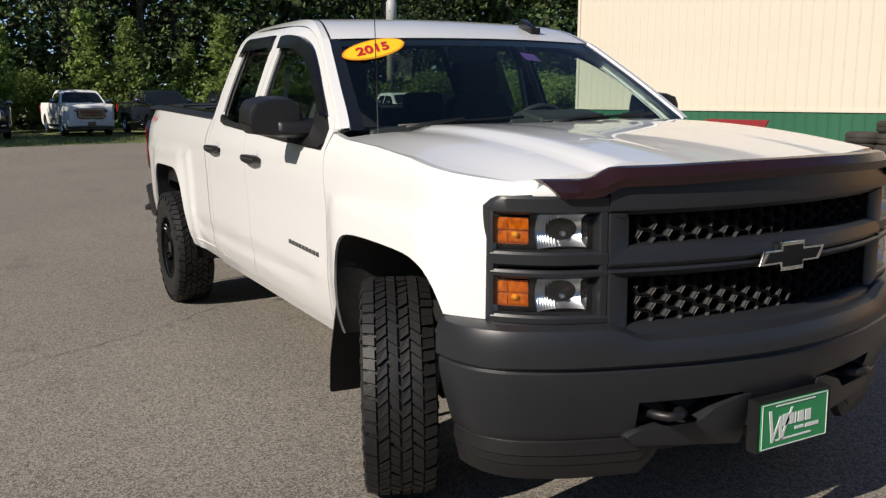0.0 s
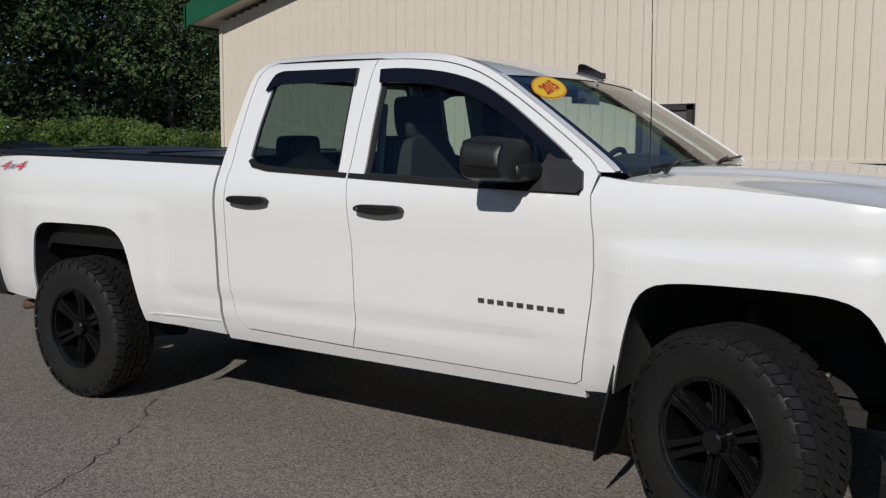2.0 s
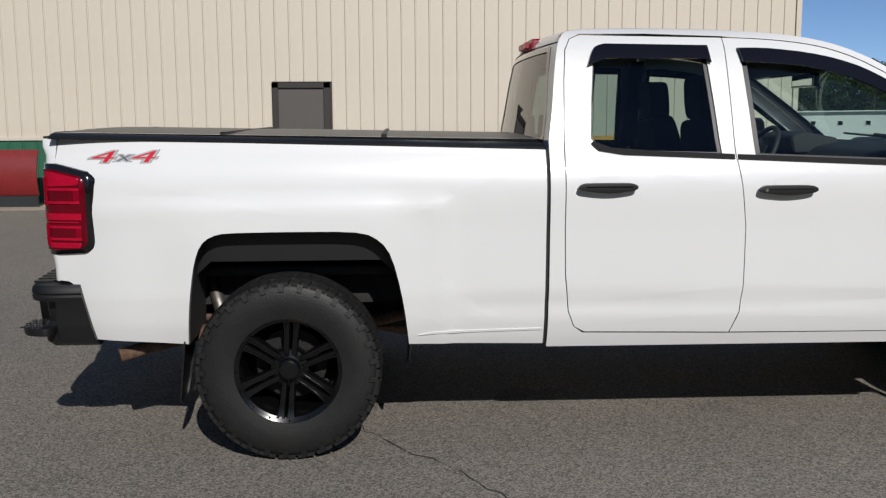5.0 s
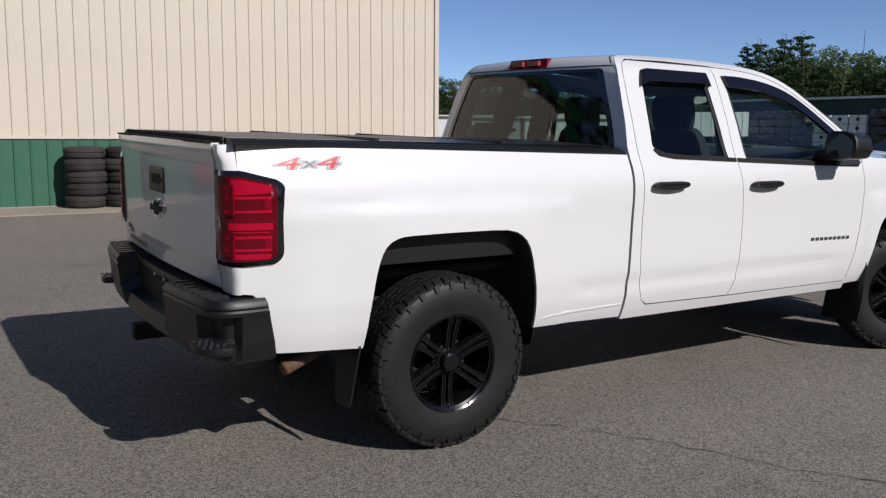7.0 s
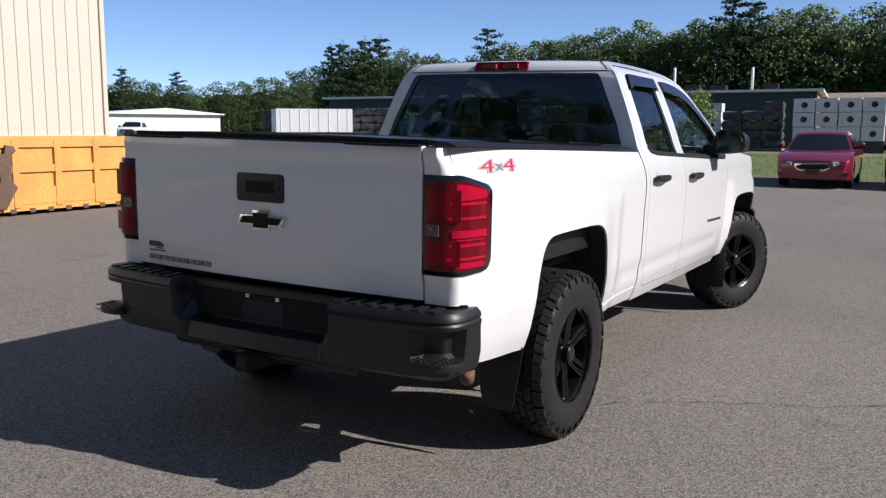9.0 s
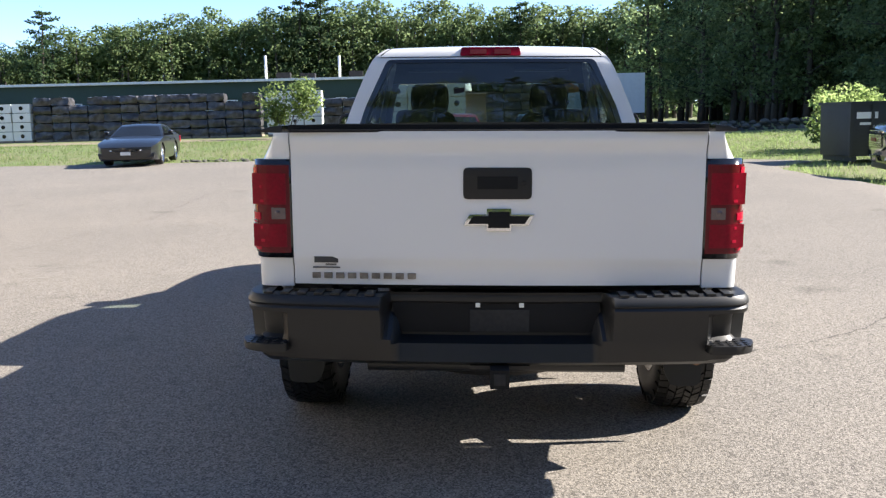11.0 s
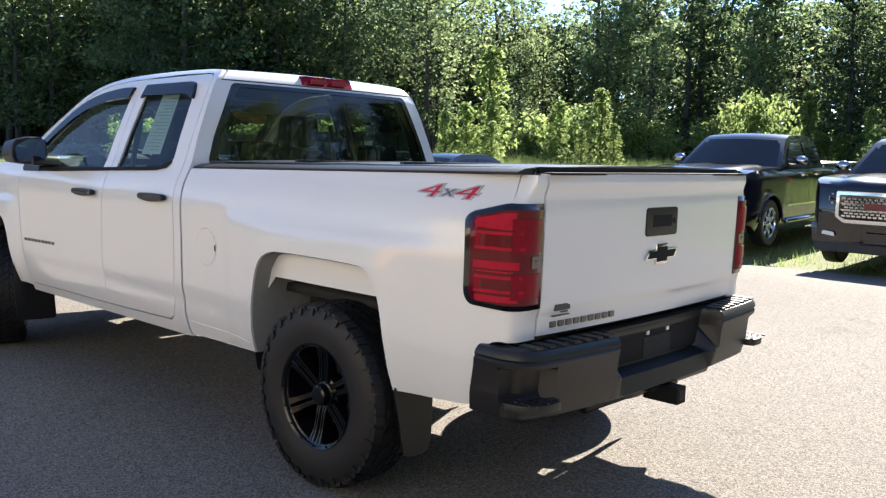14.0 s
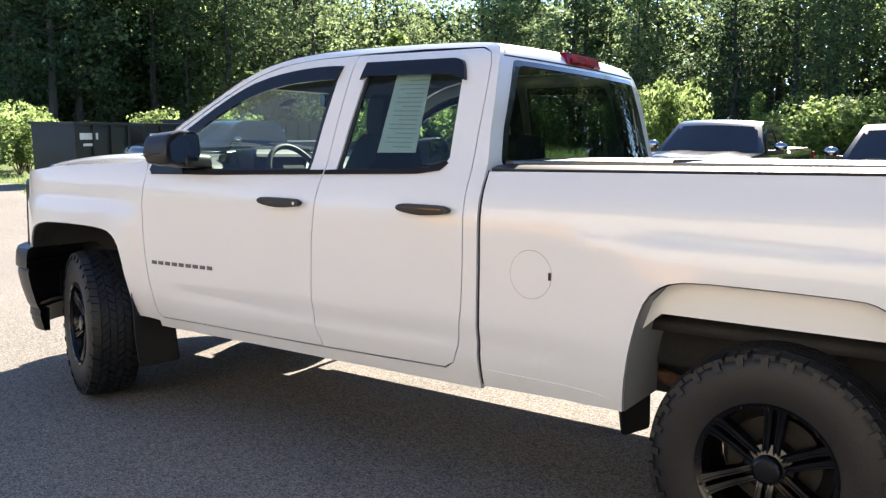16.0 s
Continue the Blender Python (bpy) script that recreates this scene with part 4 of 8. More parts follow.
# ---- dumpsters and containers ----
def dumpster(x, y, w, d, h, turn, label):
    r = thing("dumpster", label, "dumpster", on_ground(x, y, 0.0, turn))
    part("body", bevel_all(prism([(-d / 2, 0.15), (d / 2, 0.15), (d / 2 + 0.06, h), (-d / 2 - 0.02, h - 0.06)], lambda a, b, e: Vector((a, -w / 2 + e, b)), w), 0.02), "dark_steel", r)
    part("rim", rbox(-d / 2 - 0.06, d / 2 + 0.10, -w / 2 - 0.04, w / 2 + 0.04, h - 0.08, h, 0.01), "dark_steel", r)
    n = max(2, int(w / 0.6))
    for i in range(n + 1):
        y0 = -w / 2 + i * w / n
        part("rib", rbox(-d / 2 - 0.07, -d / 2 + 0.02, y0 - 0.04, y0 + 0.04, 0.15, h - 0.05, 0.008), "dark_steel", r)
    for s in (-1, 1):
        part("skid", rbox(-d / 2, d / 2, s * (w / 2 - 0.15) - 0.06, s * (w / 2 - 0.15) + 0.06, 0.0, 0.15, 0.01), "dark_steel", r)
    bm = bmesh.new()
    box(bm, -d / 2 - 0.035, -d / 2 - 0.03, 0.15, 0.75, h - 0.45, h - 0.28)
    box(bm, -d / 2 - 0.035, -d / 2 - 0.03, 0.25, 0.65, h - 0.62, h - 0.55)
    part("faded_mark", bm, "plate_white", r, smooth=False)
    return r


dumpster(20.6, -10.6, 1.8, 1.5, 1.60, 8, "black steel dumpster with a faded mark")
dumpster(20.9, -13.0, 1.9, 1.5, 1.55, 8, "dark steel dumpster in a row")
dumpster(20.8, -17.4, 6.4, 2.2, 1.58, 6, "long dark roll-off container with steel ribs")


# ---- the yard ahead: long shed, stacked goods, trailers ----
def wallbox(name, label, m, L, D, H, wall, roof, trim=None, windows=0, category="building"):
    r = thing(name, label, category, m)
    bm = bmesh.new()
    box(bm, 0, D, 0, L, 0, H)
    part("wall", bm, wall, r, smooth=False)
    part("roof", rbox(-0.5, D + 0.5, -0.4, L + 0.4, H, H + 0.15, 0.03), roof, r)
    if trim:
        part("wall_band", rbox(-0.06, 0.0, 0, L, H - 1.0, H, 0.01), trim, r)
    for i in range(windows):
        y = 0.9 + i * (L - 1.8) / max(1, windows - 1)
        w = part("window", rbox(-0.05, 0.02, y - 0.36, y + 0.36, H - 1.75, H - 1.12, 0.01), "white_metal", r)
        part("pane", rbox(-0.065, -0.045, y - 0.29, y + 0.29, H - 1.69, H - 1.18, 0.004), "window_dark", w)
    return r


shed = wallbox("long_shed", "long low dark green shed with a white roof edge", pose(53.6, 5.3, 0.4, 0, 0, 6), 34, 14, 3.45, "shed_green", "white_metal", "shed_green", 24)
part("end_brick", rbox(0.0, 14.0, -0.06, -0.01, 0.0, 3.44, 0.005), "tan_wall", shed, "tan brick end wall")
for y, h in ((8.6, 1.55), (3.8, 1.45)):
    stack = part("flue_pipe", tube([(1.2, y, 3.6), (1.2, y, 3.6 + h)], 0.085, 12), "white_metal", shed, "white flue pipe")
    part("roof_unit", rbox(1.6, 2.6, y - 1.5, y - 0.6, 3.60, 4.08, 0.06), "dark_iron", shed, "dark rooftop air unit")
part("roof_unit", rbox(2.0, 3.2, 5.5, 6.5, 3.60, 4.02, 0.12), "dark_iron", shed)
tan_shed = wallbox("brown_shed", "low shed with a brown metal roof", pose(62, -1.2, 0.0, 0, 0, 4), 7.0, 8, 2.9, "tan_wall", "wood")
part("roof_slope", prism([(-0.6, 2.9), (4.0, 4.2), (8.6, 2.9)], lambda a, b, d: Vector((a, -0.4 + d, b)), 7.8), "wood", tan_shed)
for y in (0.3, 1.8):
    part("roof_sheet", rbox(-0.1, 2.6, 0, 0.9, 0, 0.05, 0, m=pose(0, y, 3.14, 0, -16, 0)), "white_metal", tan_shed)


def pallet_stack(x, y, rows, cols, kind, turn, seed, base=0.0, under=0, tall=0.52):
    """Wrapped goods piled on pallets: each bundle slumped a little."""
    rng = random.Random(seed)
    w, h, d = (1.0, 0.46, 1.1) if kind == "dark_wrap" else (1.04, tall, 1.0)
    word = "dark plastic-wrapped shingle bundles piled on pallets" if kind == "dark_wrap" else "white wrapped cartons with round dark marks, piled up"
    r = thing("goods_stack", word, "stack", on_ground(x, y, base - 0.02, turn), "stacked goods")
    for c in range(cols):
        part("pallet", rbox(-d / 2, d / 2, c * w - w / 2, c * w + w / 2 - 0.06, 0.0, 0.12 + under, 0.005), "wood" if under < 0.2 else "dark_wrap", r)
        for k in range(rows - (1 if kind == "dark_wrap" and rng.random() < 0.25 else 0)):
            g = rng.uniform(-0.05, 0.05) if kind == "dark_wrap" else rng.uniform(-0.01, 0.01)
            z = 0.12 + under + k * (h + 0.02)
            bm = bmesh.new()
            box(bm, -d / 2, d / 2, c * w - w / 2 + 0.02, c * w + w / 2 - 0.04, z, z + h - (0.04 if kind == "dark_wrap" else 0.015))
            if kind == "dark_wrap":
                bmesh.ops.subdivide_edges(bm, edges=bm.edges, cuts=3, use_grid_fill=True)
                mid = Vector((0, c * w - 0.01, z + h / 2 - 0.02))
                for vv in bm.verts:
                    off = vv.co - mid
                    a, b, e = off.x / (d / 2), off.y / (w / 2), off.z / (h / 2)
                    q = noise.noise_vector(vv.co * 3.4 + Vector((seed * 3, k * 2, c)))
                    vv.co = mid + Vector((off.x * (1 - 0.08 * (b * b + e * e) / 2 - 0.06 * abs(b * e)), off.y * (1.05 - 0.08 * e * e), off.z * (1.08 - 0.13 * (a * a + b * b) / 2)))
                    vv.co += Vector((q.x * 0.13, q.y * 0.05, q.z * 0.07))
            else:
                bevel_all(bm, 0.02)
            p = part("wrapped_bale" if kind == "dark_wrap" else "carton", bm, kind, r, at=pose(g, rng.uniform(-0.02, 0.02), 0))
            if kind == "white_wrap":
                part("round_mark", lathe([(0.0, -d / 2 - 0.012), (h * 0.21, -d / 2 - 0.012), (h * 0.225, -d / 2 - 0.006)], 16, "x"), "gloss_black", p, at=pose(0, c * w - 0.02, z + h / 2))
    return r


pallet_stack(43.6, 1.3, 3, 4, "white_wrap", 2, 1, 0.0, 0.45, 0.68)
pallet_stack(44.2, 6.0, 5, 3, "dark_wrap", 3, 2)
pallet_stack(45.6, 9.4, 5, 3, "white_wrap", 4, 3, 0.0, 0.0, 0.46)
pallet_stack(46.2, 13.0, 5, 5, "dark_wrap", 5, 5)
pallet_stack(46.0, 17.9, 5, 4, "dark_wrap", 5, 6)
pallet_stack(46.0, 21.9, 5, 4, "dark_wrap", 6, 7)
pallet_stack(45.4, 26.0, 4, 3, "white_wrap", 7, 8, 0.0, 0.0, 0.50)
pallet_stack(45.0, 29.6, 5, 6, "dark_wrap", 7, 9)
pallet_stack(45.0, 36.2, 5, 5, "dark_wrap", 7, 10)
pallet_stack(46.6, -2.8, 5, 3, "dark_wrap", 0, 11, 0.0, 0.2)
pallet_stack(48.0, -5.0, 4, 1, "white_wrap", 0, 12, 0.0, 0.2)


def trailer(x, y, L, turn, label, top=2.95):
    r = thing("box_trailer", label, "trailer", on_ground(x, y, 0, turn))
    part("box", rbox(-1.25, 1.25, -L / 2, L / 2, 0.9, top, 0.05), "white_metal", r)
    for i in range(int(L / 0.6)):
        part("rib", rbox(-1.275, -1.245, -L / 2 + 0.3 + i * 0.6, -L / 2 + 0.34 + i * 0.6, 0.95, top - 0.05, 0.005), "white_metal", r)
    part("chassis", rbox(-0.5, 0.5, -L / 2, L / 2, 0.75, 1.0, 0.02), "dark_steel", r)
    for yy in (-L / 2 + 1.2, -L / 2 + 2.4):
        for s in (-1, 1):
            o = new("wheel", _wt)
            o.parent = r
            o.matrix_basis = pose(s * 1.05, yy, 0.5, 0, 0, 90) @ Matrix.Diagonal((1.45, 1.2, 1.45, 1))
    part("support_leg", rbox(-0.9, -0.8, L / 2 - 1.6, L / 2 - 1.5, 0.0, 1.0, 0.005), "dark_steel", r)
    part("support_leg", rbox(0.8, 0.9, L / 2 - 1.6, L / 2 - 1.5, 0.0, 1.0, 0.005), "dark_steel", r)
    return r


trailer(56, -7.0, 7.5, 6, "white box trailer under the trees", 3.5)
trailer(41.0, 33.6, 4.8, 48, "white box trailer in the far yard", 2.35)
far_shed = wallbox("white_shed", "white metal shed with a low gable in the far yard", pose(78, 78, 0.3, 0, 0, 70), 14, 16, 3.2, "white_metal", "white_metal")
part("gable_face", prism([(0.0, 3.35), (7.0, 3.95), (14.0, 3.35)], lambda a, b, d: Vector((-0.5 + d, a, b)), 16.6), "white_metal", far_shed)
wallbox("white_shed", "long white building behind the far yard", pose(73.5, 100, 0.3, 0, 0, 62), 28, 10, 3.8, "white_metal", "white_metal", None, 9)
wallbox("grey_shed", "low grey metal shed in the far yard", pose(64.4, 83.1, 0.3, 0, 0, 70), 6.2, 9, 3.2, "grey_roof", "grey_roof", None, 1)
park("pickup", "car_red", 42.7, 59.3, 62, "dark red pickup in the far yard", "parked_pickup")
park("pickup", "white_metal", 49.7, 61.4, 215, "white pickup in the far yard", "parked_pickup")
park("pickup", "car_grey", 46.0, 69.0, 205, "grey pickup in the far yard", "parked_pickup")


# ---- utility pole and lines ----
def pole(x, y, h, transformer, label):
    r = thing("utility_pole", label, "utility pole", on_ground(x, y, -0.3))
    part("mast", tube([(0, 0, 0), (0.02, 0.02, h / 2), (0.0, 0.05, h)], 0.23, 12, taper=0.75), "birch", r)
    part("crossarm", rbox(-0.06, 0.06, -1.2, 1.2, h - 0.9, h - 0.76, 0.01), "wood", r)
    for d in (-1.0, 0.0, 1.0):
        part("insulator", lathe([(0.0, 0.2), (0.05, 0.18), (0.07, 0.1), (0.04, 0.0)], 12, "z"), "steel", r, at=pose(0, d, h - 0.76))
    if transformer:
        t = part("transformer", lathe([(0.0, 1.15), (0.22, 1.12), (0.30, 1.0), (0.31, 0.1), (0.26, 0.0), (0.0, 0.0)], 20, "z"), "grey_roof", r, "pale grey transformer", at=pose(0.42, -0.1, 6.3))
        part("bushing", lathe([(0.0, 0.3), (0.04, 0.28), (0.05, 0.0)], 10, "z"), "steel", t, at=pose(0, 0, 1.12))
    return r


pole(-40.5, 19.6, 10.5, True, "wooden utility pole with a grey transformer")
for z, dy in ((6.0, 0.0), (6.6, 0.3), (9.7, -1.0), (9.7, 1.0)):
    pts = [(-40.5 + 1.2 * (t - 0.0) * 0, 19.6 + dy + t * 60, z - 1.6 * 4 * t * (1 - t)) for t in np.linspace(0, 1, 13)]
    cu = tube(pts, 0.018, 5)
    solid("power_line", cu, "gloss_black", "thin black overhead power line", "cable", group="power lines")

# ---- the white pickup ----
# Its own axes: x ahead from the rear axle, y to its left, z up from the tyre contact.
_z = np.array([0.40, 0.46, 0.52, 0.60, 0.72, 0.86, 1.00, 1.10, 1.17, 1.23, 1.28, 1.33, 1.37, 1.50, 1.65, 1.74, 1.79, 1.83, 1.87, 1.90])
_y = np.array([0.880, 0.905, 0.930, 0.952, 0.968, 0.972, 0.975, 0.980, 0.980, 0.970, 0.952, 0.925, 0.908, 0.862, 0.800, 0.760, 0.734, 0.697, 0.635, 0.550])
_zt = np.linspace(0.30, 1.90, 641)
_k = np.exp(-0.5 * (np.arange(-12, 13) / 5.0) ** 2)
_yt = np.convolve(np.pad(np.interp(_zt, _z, _y), 12, mode="edge"), _k / _k.sum(), "valid")


GATE_Z, GATE_X = [0.78, 0.845, 0.875, 0.905, 1.10, 1.25, 1.32, 1.36, 1.40], [-1.000, -1.000, -1.003, -1.013, -1.017, -1.019, -1.018, -1.032, -1.028]


def half_width(x, z):
    """Half the body's width: its section, drawn in at both ends, swollen over the wheels."""
    y = float(np.interp(z, _zt, _yt))
    if z < 1.40 or x < 1.11:
        y -= 1.1 * max(0.0, x - 4.0) ** 2
        y -= 0.19 * max(0.0, -0.5 - x) ** 2
        low = smoothstep((1.16 - z) / 0.07)
        y += 0.014 * low * smoothstep((0.74 - x) / 0.07) * smoothstep((x + 0.95) / 0.25)
        y += 0.016 * smoothstep((1.10 - z) / 0.07) * smoothstep((x - 3.16) / 0.08)
        for cx, top in ((0.02, 1.0), (3.69, 0.955)):
            d = math.hypot(max(abs(x - cx) - 0.34, 0), max(z - top + 0.06, 0))
            y += 0.020 * smoothstep((0.26 - d) / 0.24)
        y -= 0.007 * math.exp(-((z - 0.665) / 0.035) ** 2) * smoothstep((x - 0.75) / 0.1) * smoothstep((3.0 - x) / 0.2)
    return y


def side(s, off=0.0):
    return lambda x, z: Vector((x, s * (half_width(x, z) + off), z))


truck = thing("pickup_truck", "white four-door pickup truck with black bumpers, parked on the asphalt", "pickup truck", TILT.copy())

B_LINE = [(1.952, 0.522), (1.985, 0.62), (1.992, 0.75), (1.988, 1.0), (1.965, 1.18), (1.945, 1.31), (1.945, 1.55), (1.945, 1.826)]
ROOF_EDGE = [(1.945, 1.826), (2.15, 1.816), (2.35, 1.790), (2.52, 1.738), (2.68, 1.655), (2.83, 1.562), (2.97, 1.468), (3.09, 1.380), (3.135, 1.325)]
DOOR_FRONT = [(3.118, 1.25), (3.138, 1.10), (3.140, 0.98), (3.130, 0.85), (3.108, 0.70), (3.078, 0.53), (3.05, 0.512)]
REAR_DOOR_BACK = [(1.30, 1.838), (1.252, 1.820), (1.226, 1.77), (1.213, 1.64), (1.203, 1.45), (1.198, 1.30), (1.198, 1.0), (1.203, 0.80), (1.222, 0.63), (1.25, 0.56), (1.295, 0.535)]
FRONT_WINDOW = [(2.032, 1.305), (2.012, 1.755), (2.14, 1.752), (2.33, 1.728), (2.50, 1.680), (2.65, 1.605), (2.79, 1.515), (2.92, 1.425), (3.02, 1.352), (3.052, 1.315), (3.052, 1.272), (2.60, 1.283)]
REAR_WINDOW = [(1.885, 1.312), (1.855, 1.765), (1.40, 1.772), (1.362, 1.760), (1.345, 1.725), (1.325, 1.55), (1.312, 1.385), (1.335, 1.350), (1.40, 1.335), (1.60, 1.320)]
REAR_ARCH = [(-0.43, 0.512), (-0.415, 0.66), (-0.395, 0.80), (-0.375, 0.89), (-0.345, 0.955), (-0.29, 0.990), (-0.20, 1.000), (0.10, 1.002), (0.30, 0.997), (0.385, 0.968), (0.440, 0.905), (0.478, 0.78), (0.505, 0.63), (0.52, 0.492)]
FRONT_ARCH = [(4.145, 0.788), (4.110, 0.862), (4.060, 0.918), (3.98, 0.946), (3.85, 0.956), (3.60, 0.958), (3.44, 0.950), (3.36, 0.925), (3.310, 0.865), (3.275, 0.75), (3.245, 0.62), (3.215, 0.50)]


REAR_ARCH, FRONT_ARCH, ROOF_EDGE = curve_pts(REAR_ARCH, 2), curve_pts(FRONT_ARCH, 2), curve_pts(ROOF_EDGE, 3)
FRONT_WINDOW = FRONT_WINDOW[:1] + curve_pts(FRONT_WINDOW[1:10], 3) + FRONT_WINDOW[10:]

SHELL_TOP = curve_pts([(1.130, 1.37), (1.150, 1.50), (1.168, 1.65), (1.188, 1.77), (1.212, 1.828), (1.265, 1.862), (1.45, 1.872), (1.75, 1.871), (2.05, 1.859), (2.28, 1.837), (2.46, 1.794), (2.62, 1.725), (2.77, 1.632), (2.92, 1.535), (3.06, 1.440), (3.17, 1.362), (3.20, 1.335)], 3)


def shift(pts, dx, dz=0.0):
    return [(x + dx, z + dz) for x, z in pts]


for s, word in ((-1, "passenger"), (1, "driver")):
    inward = (0, -s * 0.03, 0)
    out = (0, s, 0)
    # front wing
    wing = [(3.146, 1.318), (3.30, 1.300), (3.60, 1.286), (3.90, 1.262), (4.15, 1.231), (4.33, 1.213), (4.405, 1.206), (4.400, 1.176), (4.322, 1.170), (4.303, 1.163), (4.291, 1.143), (4.292, 0.79)] + FRONT_ARCH + [(3.095, 0.487)] + shift(DOOR_FRONT[::-1], 0.005)
    part("front_wing", panel(wing, side(s), step=(0.05, 0.035), rim=inward, outward=out), "paint", truck)
    # doors, their panes and visors
    door = B_LINE + ROOF_EDGE[1:] + DOOR_FRONT
    front_door = part("front_door", panel(shift(door[:8], 0.0022) + door[8:], side(s), [FRONT_WINDOW], step=(0.06, 0.04), rim=inward, outward=out), "paint", truck)
    rear_door = part("rear_door", panel(shift(B_LINE, -0.0022) + REAR_DOOR_BACK, side(s), [REAR_WINDOW], step=(0.06, 0.04), rim=inward, outward=out), "paint", truck)
    for owner, win, shade in ((front_door, FRONT_WINDOW, "glass_front"), (rear_door, REAR_WINDOW, "glass_rear")):
        part("window_pane", panel(win, side(s, -0.016), step=(0.2, 0.08), outward=out), shade, owner, "tinted side window")
        cx, cz = np.mean([p[0] for p in win]), np.mean([p[1] for p in win])
        big = [(cx + (x - cx) * 1.0, cz + (z - cz) * 1.0) for x, z in win]
        small = [(cx + (x - cx) * 0.955, cz + (z - cz) * 0.955) for x, z in win]
        part("window_seal", panel(big, side(s, -0.010), [small], step=(0.2, 0.08), rim=(0, -s * 0.008, 0), outward=out), "black_plastic", owner)
    part("belt_moulding", panel([(1.325, 1.372), (1.312, 1.362), (1.345, 1.332), (1.45, 1.315), (1.90, 1.296), (1.937, 1.294), (1.937, 1.314), (1.89, 1.317), (1.60, 1.329), (1.40, 1.344)], side(s, 0.008), rim=(0, -s * 0.012, 0), outward=out), "dull_black", rear_door)
    part("belt_moulding", panel([(1.953, 1.294), (2.60, 1.266), (3.075, 1.252), (3.085, 1.272), (2.60, 1.287), (1.953, 1.314)], side(s, 0.008), rim=(0, -s * 0.012, 0), outward=out), "dull_black", front_door)
    part("window_visor", panel(curve_pts([(1.318, 1.70), (1.338, 1.755), (1.36, 1.785), (1.40, 1.797)], 3) + [(1.862, 1.790), (1.872, 1.712), (1.845, 1.728), (1.40, 1.730), (1.352, 1.712)], side(s, 0.020), step=(0.1, 0.03), rim=(0, -s * 0.020, 0), outward=out), "visor", rear_door, "smoked wind deflector")
    part("window_visor", panel(curve_pts([(2.000, 1.778), (2.14, 1.776), (2.35, 1.750), (2.53, 1.700), (2.68, 1.622), (2.82, 1.530), (2.95, 1.438), (3.02, 1.385)], 3) + curve_pts([(2.96, 1.388), (2.88, 1.432), (2.76, 1.512), (2.62, 1.592), (2.47, 1.655), (2.30, 1.695), (2.14, 1.710), (2.015, 1.715)], 3), side(s, 0.020), step=(0.08, 0.03), rim=(0, -s * 0.020, 0), outward=out), "visor", front_door, "smoked wind deflector")
    # cab frame: sill, rear pillar, roof rail, windscreen pillar
    opening = [(3.09, 0.507), (2.5, 0.512), (1.952, 0.515), (1.29, 0.528)] + shift(REAR_DOOR_BACK[::-1][1:-1], -0.0045) + [(1.30, 1.845), (1.60, 1.846), (1.945, 1.834)] + shift(ROOF_EDGE[1:-1], 0.004, 0.004) + [(3.142, 1.335)]
    shell = [(3.09, 0.455), (1.132, 0.462)] + SHELL_TOP
    part("cab_frame", panel(shell + opening[::-1], side(s), step=(0.06, 0.03), rim=inward, outward=out), "paint", truck)
    # bed side
    bed = [(1.114, 0.479), (1.114, 1.337), (0.5, 1.353), (-0.2, 1.371), (-0.955, 1.391), (-0.962, 1.292), (-0.812, 1.256), (-0.826, 0.932), (-0.962, 0.906), (-0.962, 0.795), (-0.92, 0.790), (-0.885, 0.765), (-0.868, 0.70), (-0.832, 0.532)] + REAR_ARCH
    bedside = part("bed_side", panel(bed, side(s), step=(0.05, 0.035), rim=inward, outward=out), "paint", truck)
    part("sill_line", panel([(0.56, 0.535), (0.63, 0.548), (1.105, 0.556), (1.105, 0.548), (0.63, 0.538)], side(s, 0.004), rim=(0, -s * 0.01, 0), outward=out), "paint", bedside)
    # Dark strip set inside the cab-to-bed gap to stand for its shadow.
    part("gap_seal", panel([(1.113, 0.482), (1.136, 0.482), (1.136, 1.345), (1.113, 1.335)], side(s, -0.014), step=(0.1, 0.035), outward=out), "liner", truck)
    # rear corner of the bed, above and below the lamp
    for z0, z1 in ((0.792, 0.906), (1.290, 1.391)):
        bm = bmesh.new()
        levels = np.linspace(z0, z1, 7)
        cols = []
        for t in np.linspace(0, 1, 10):
            col = []
            for z in levels:
                hw, back = half_width(-0.962, z), float(np.interp(z, GATE_Z, GATE_X)) + 0.004
                col.append(bm.verts.new((-0.962 * (1 - t) ** 2 + back * (1 - (1 - t) ** 2), s * (hw * (1 - t) ** 2 + 2 * t * (1 - t) * (hw + 0.188 * (back + 0.962)) + 0.850 * t * t), z)))
            cols.append(col)
        cols.append([bm.verts.new((float(np.interp(z, GATE_Z, GATE_X)) + 0.004, s * 0.793, z)) for z in levels])
        cols.append([bm.verts.new((-0.94, s * 0.793, z)) for z in levels])
        for a, b in zip(cols, cols[1:]):
            for i in range(6):
                bm.faces.new((a[i], b[i], b[i + 1], a[i + 1]))
        for i in (0, 6):
            bm.faces.new([c[i] for c in cols])
        bmesh.ops.recalc_face_normals(bm, faces=bm.faces)
        part("bed_corner", bm, "paint", truck, angle=50)
    # tail lamp wrapping the corner
    lamp = part("tail_lamp", bmesh.new(), "gloss_black", truck, "red tail lamp in a black surround")
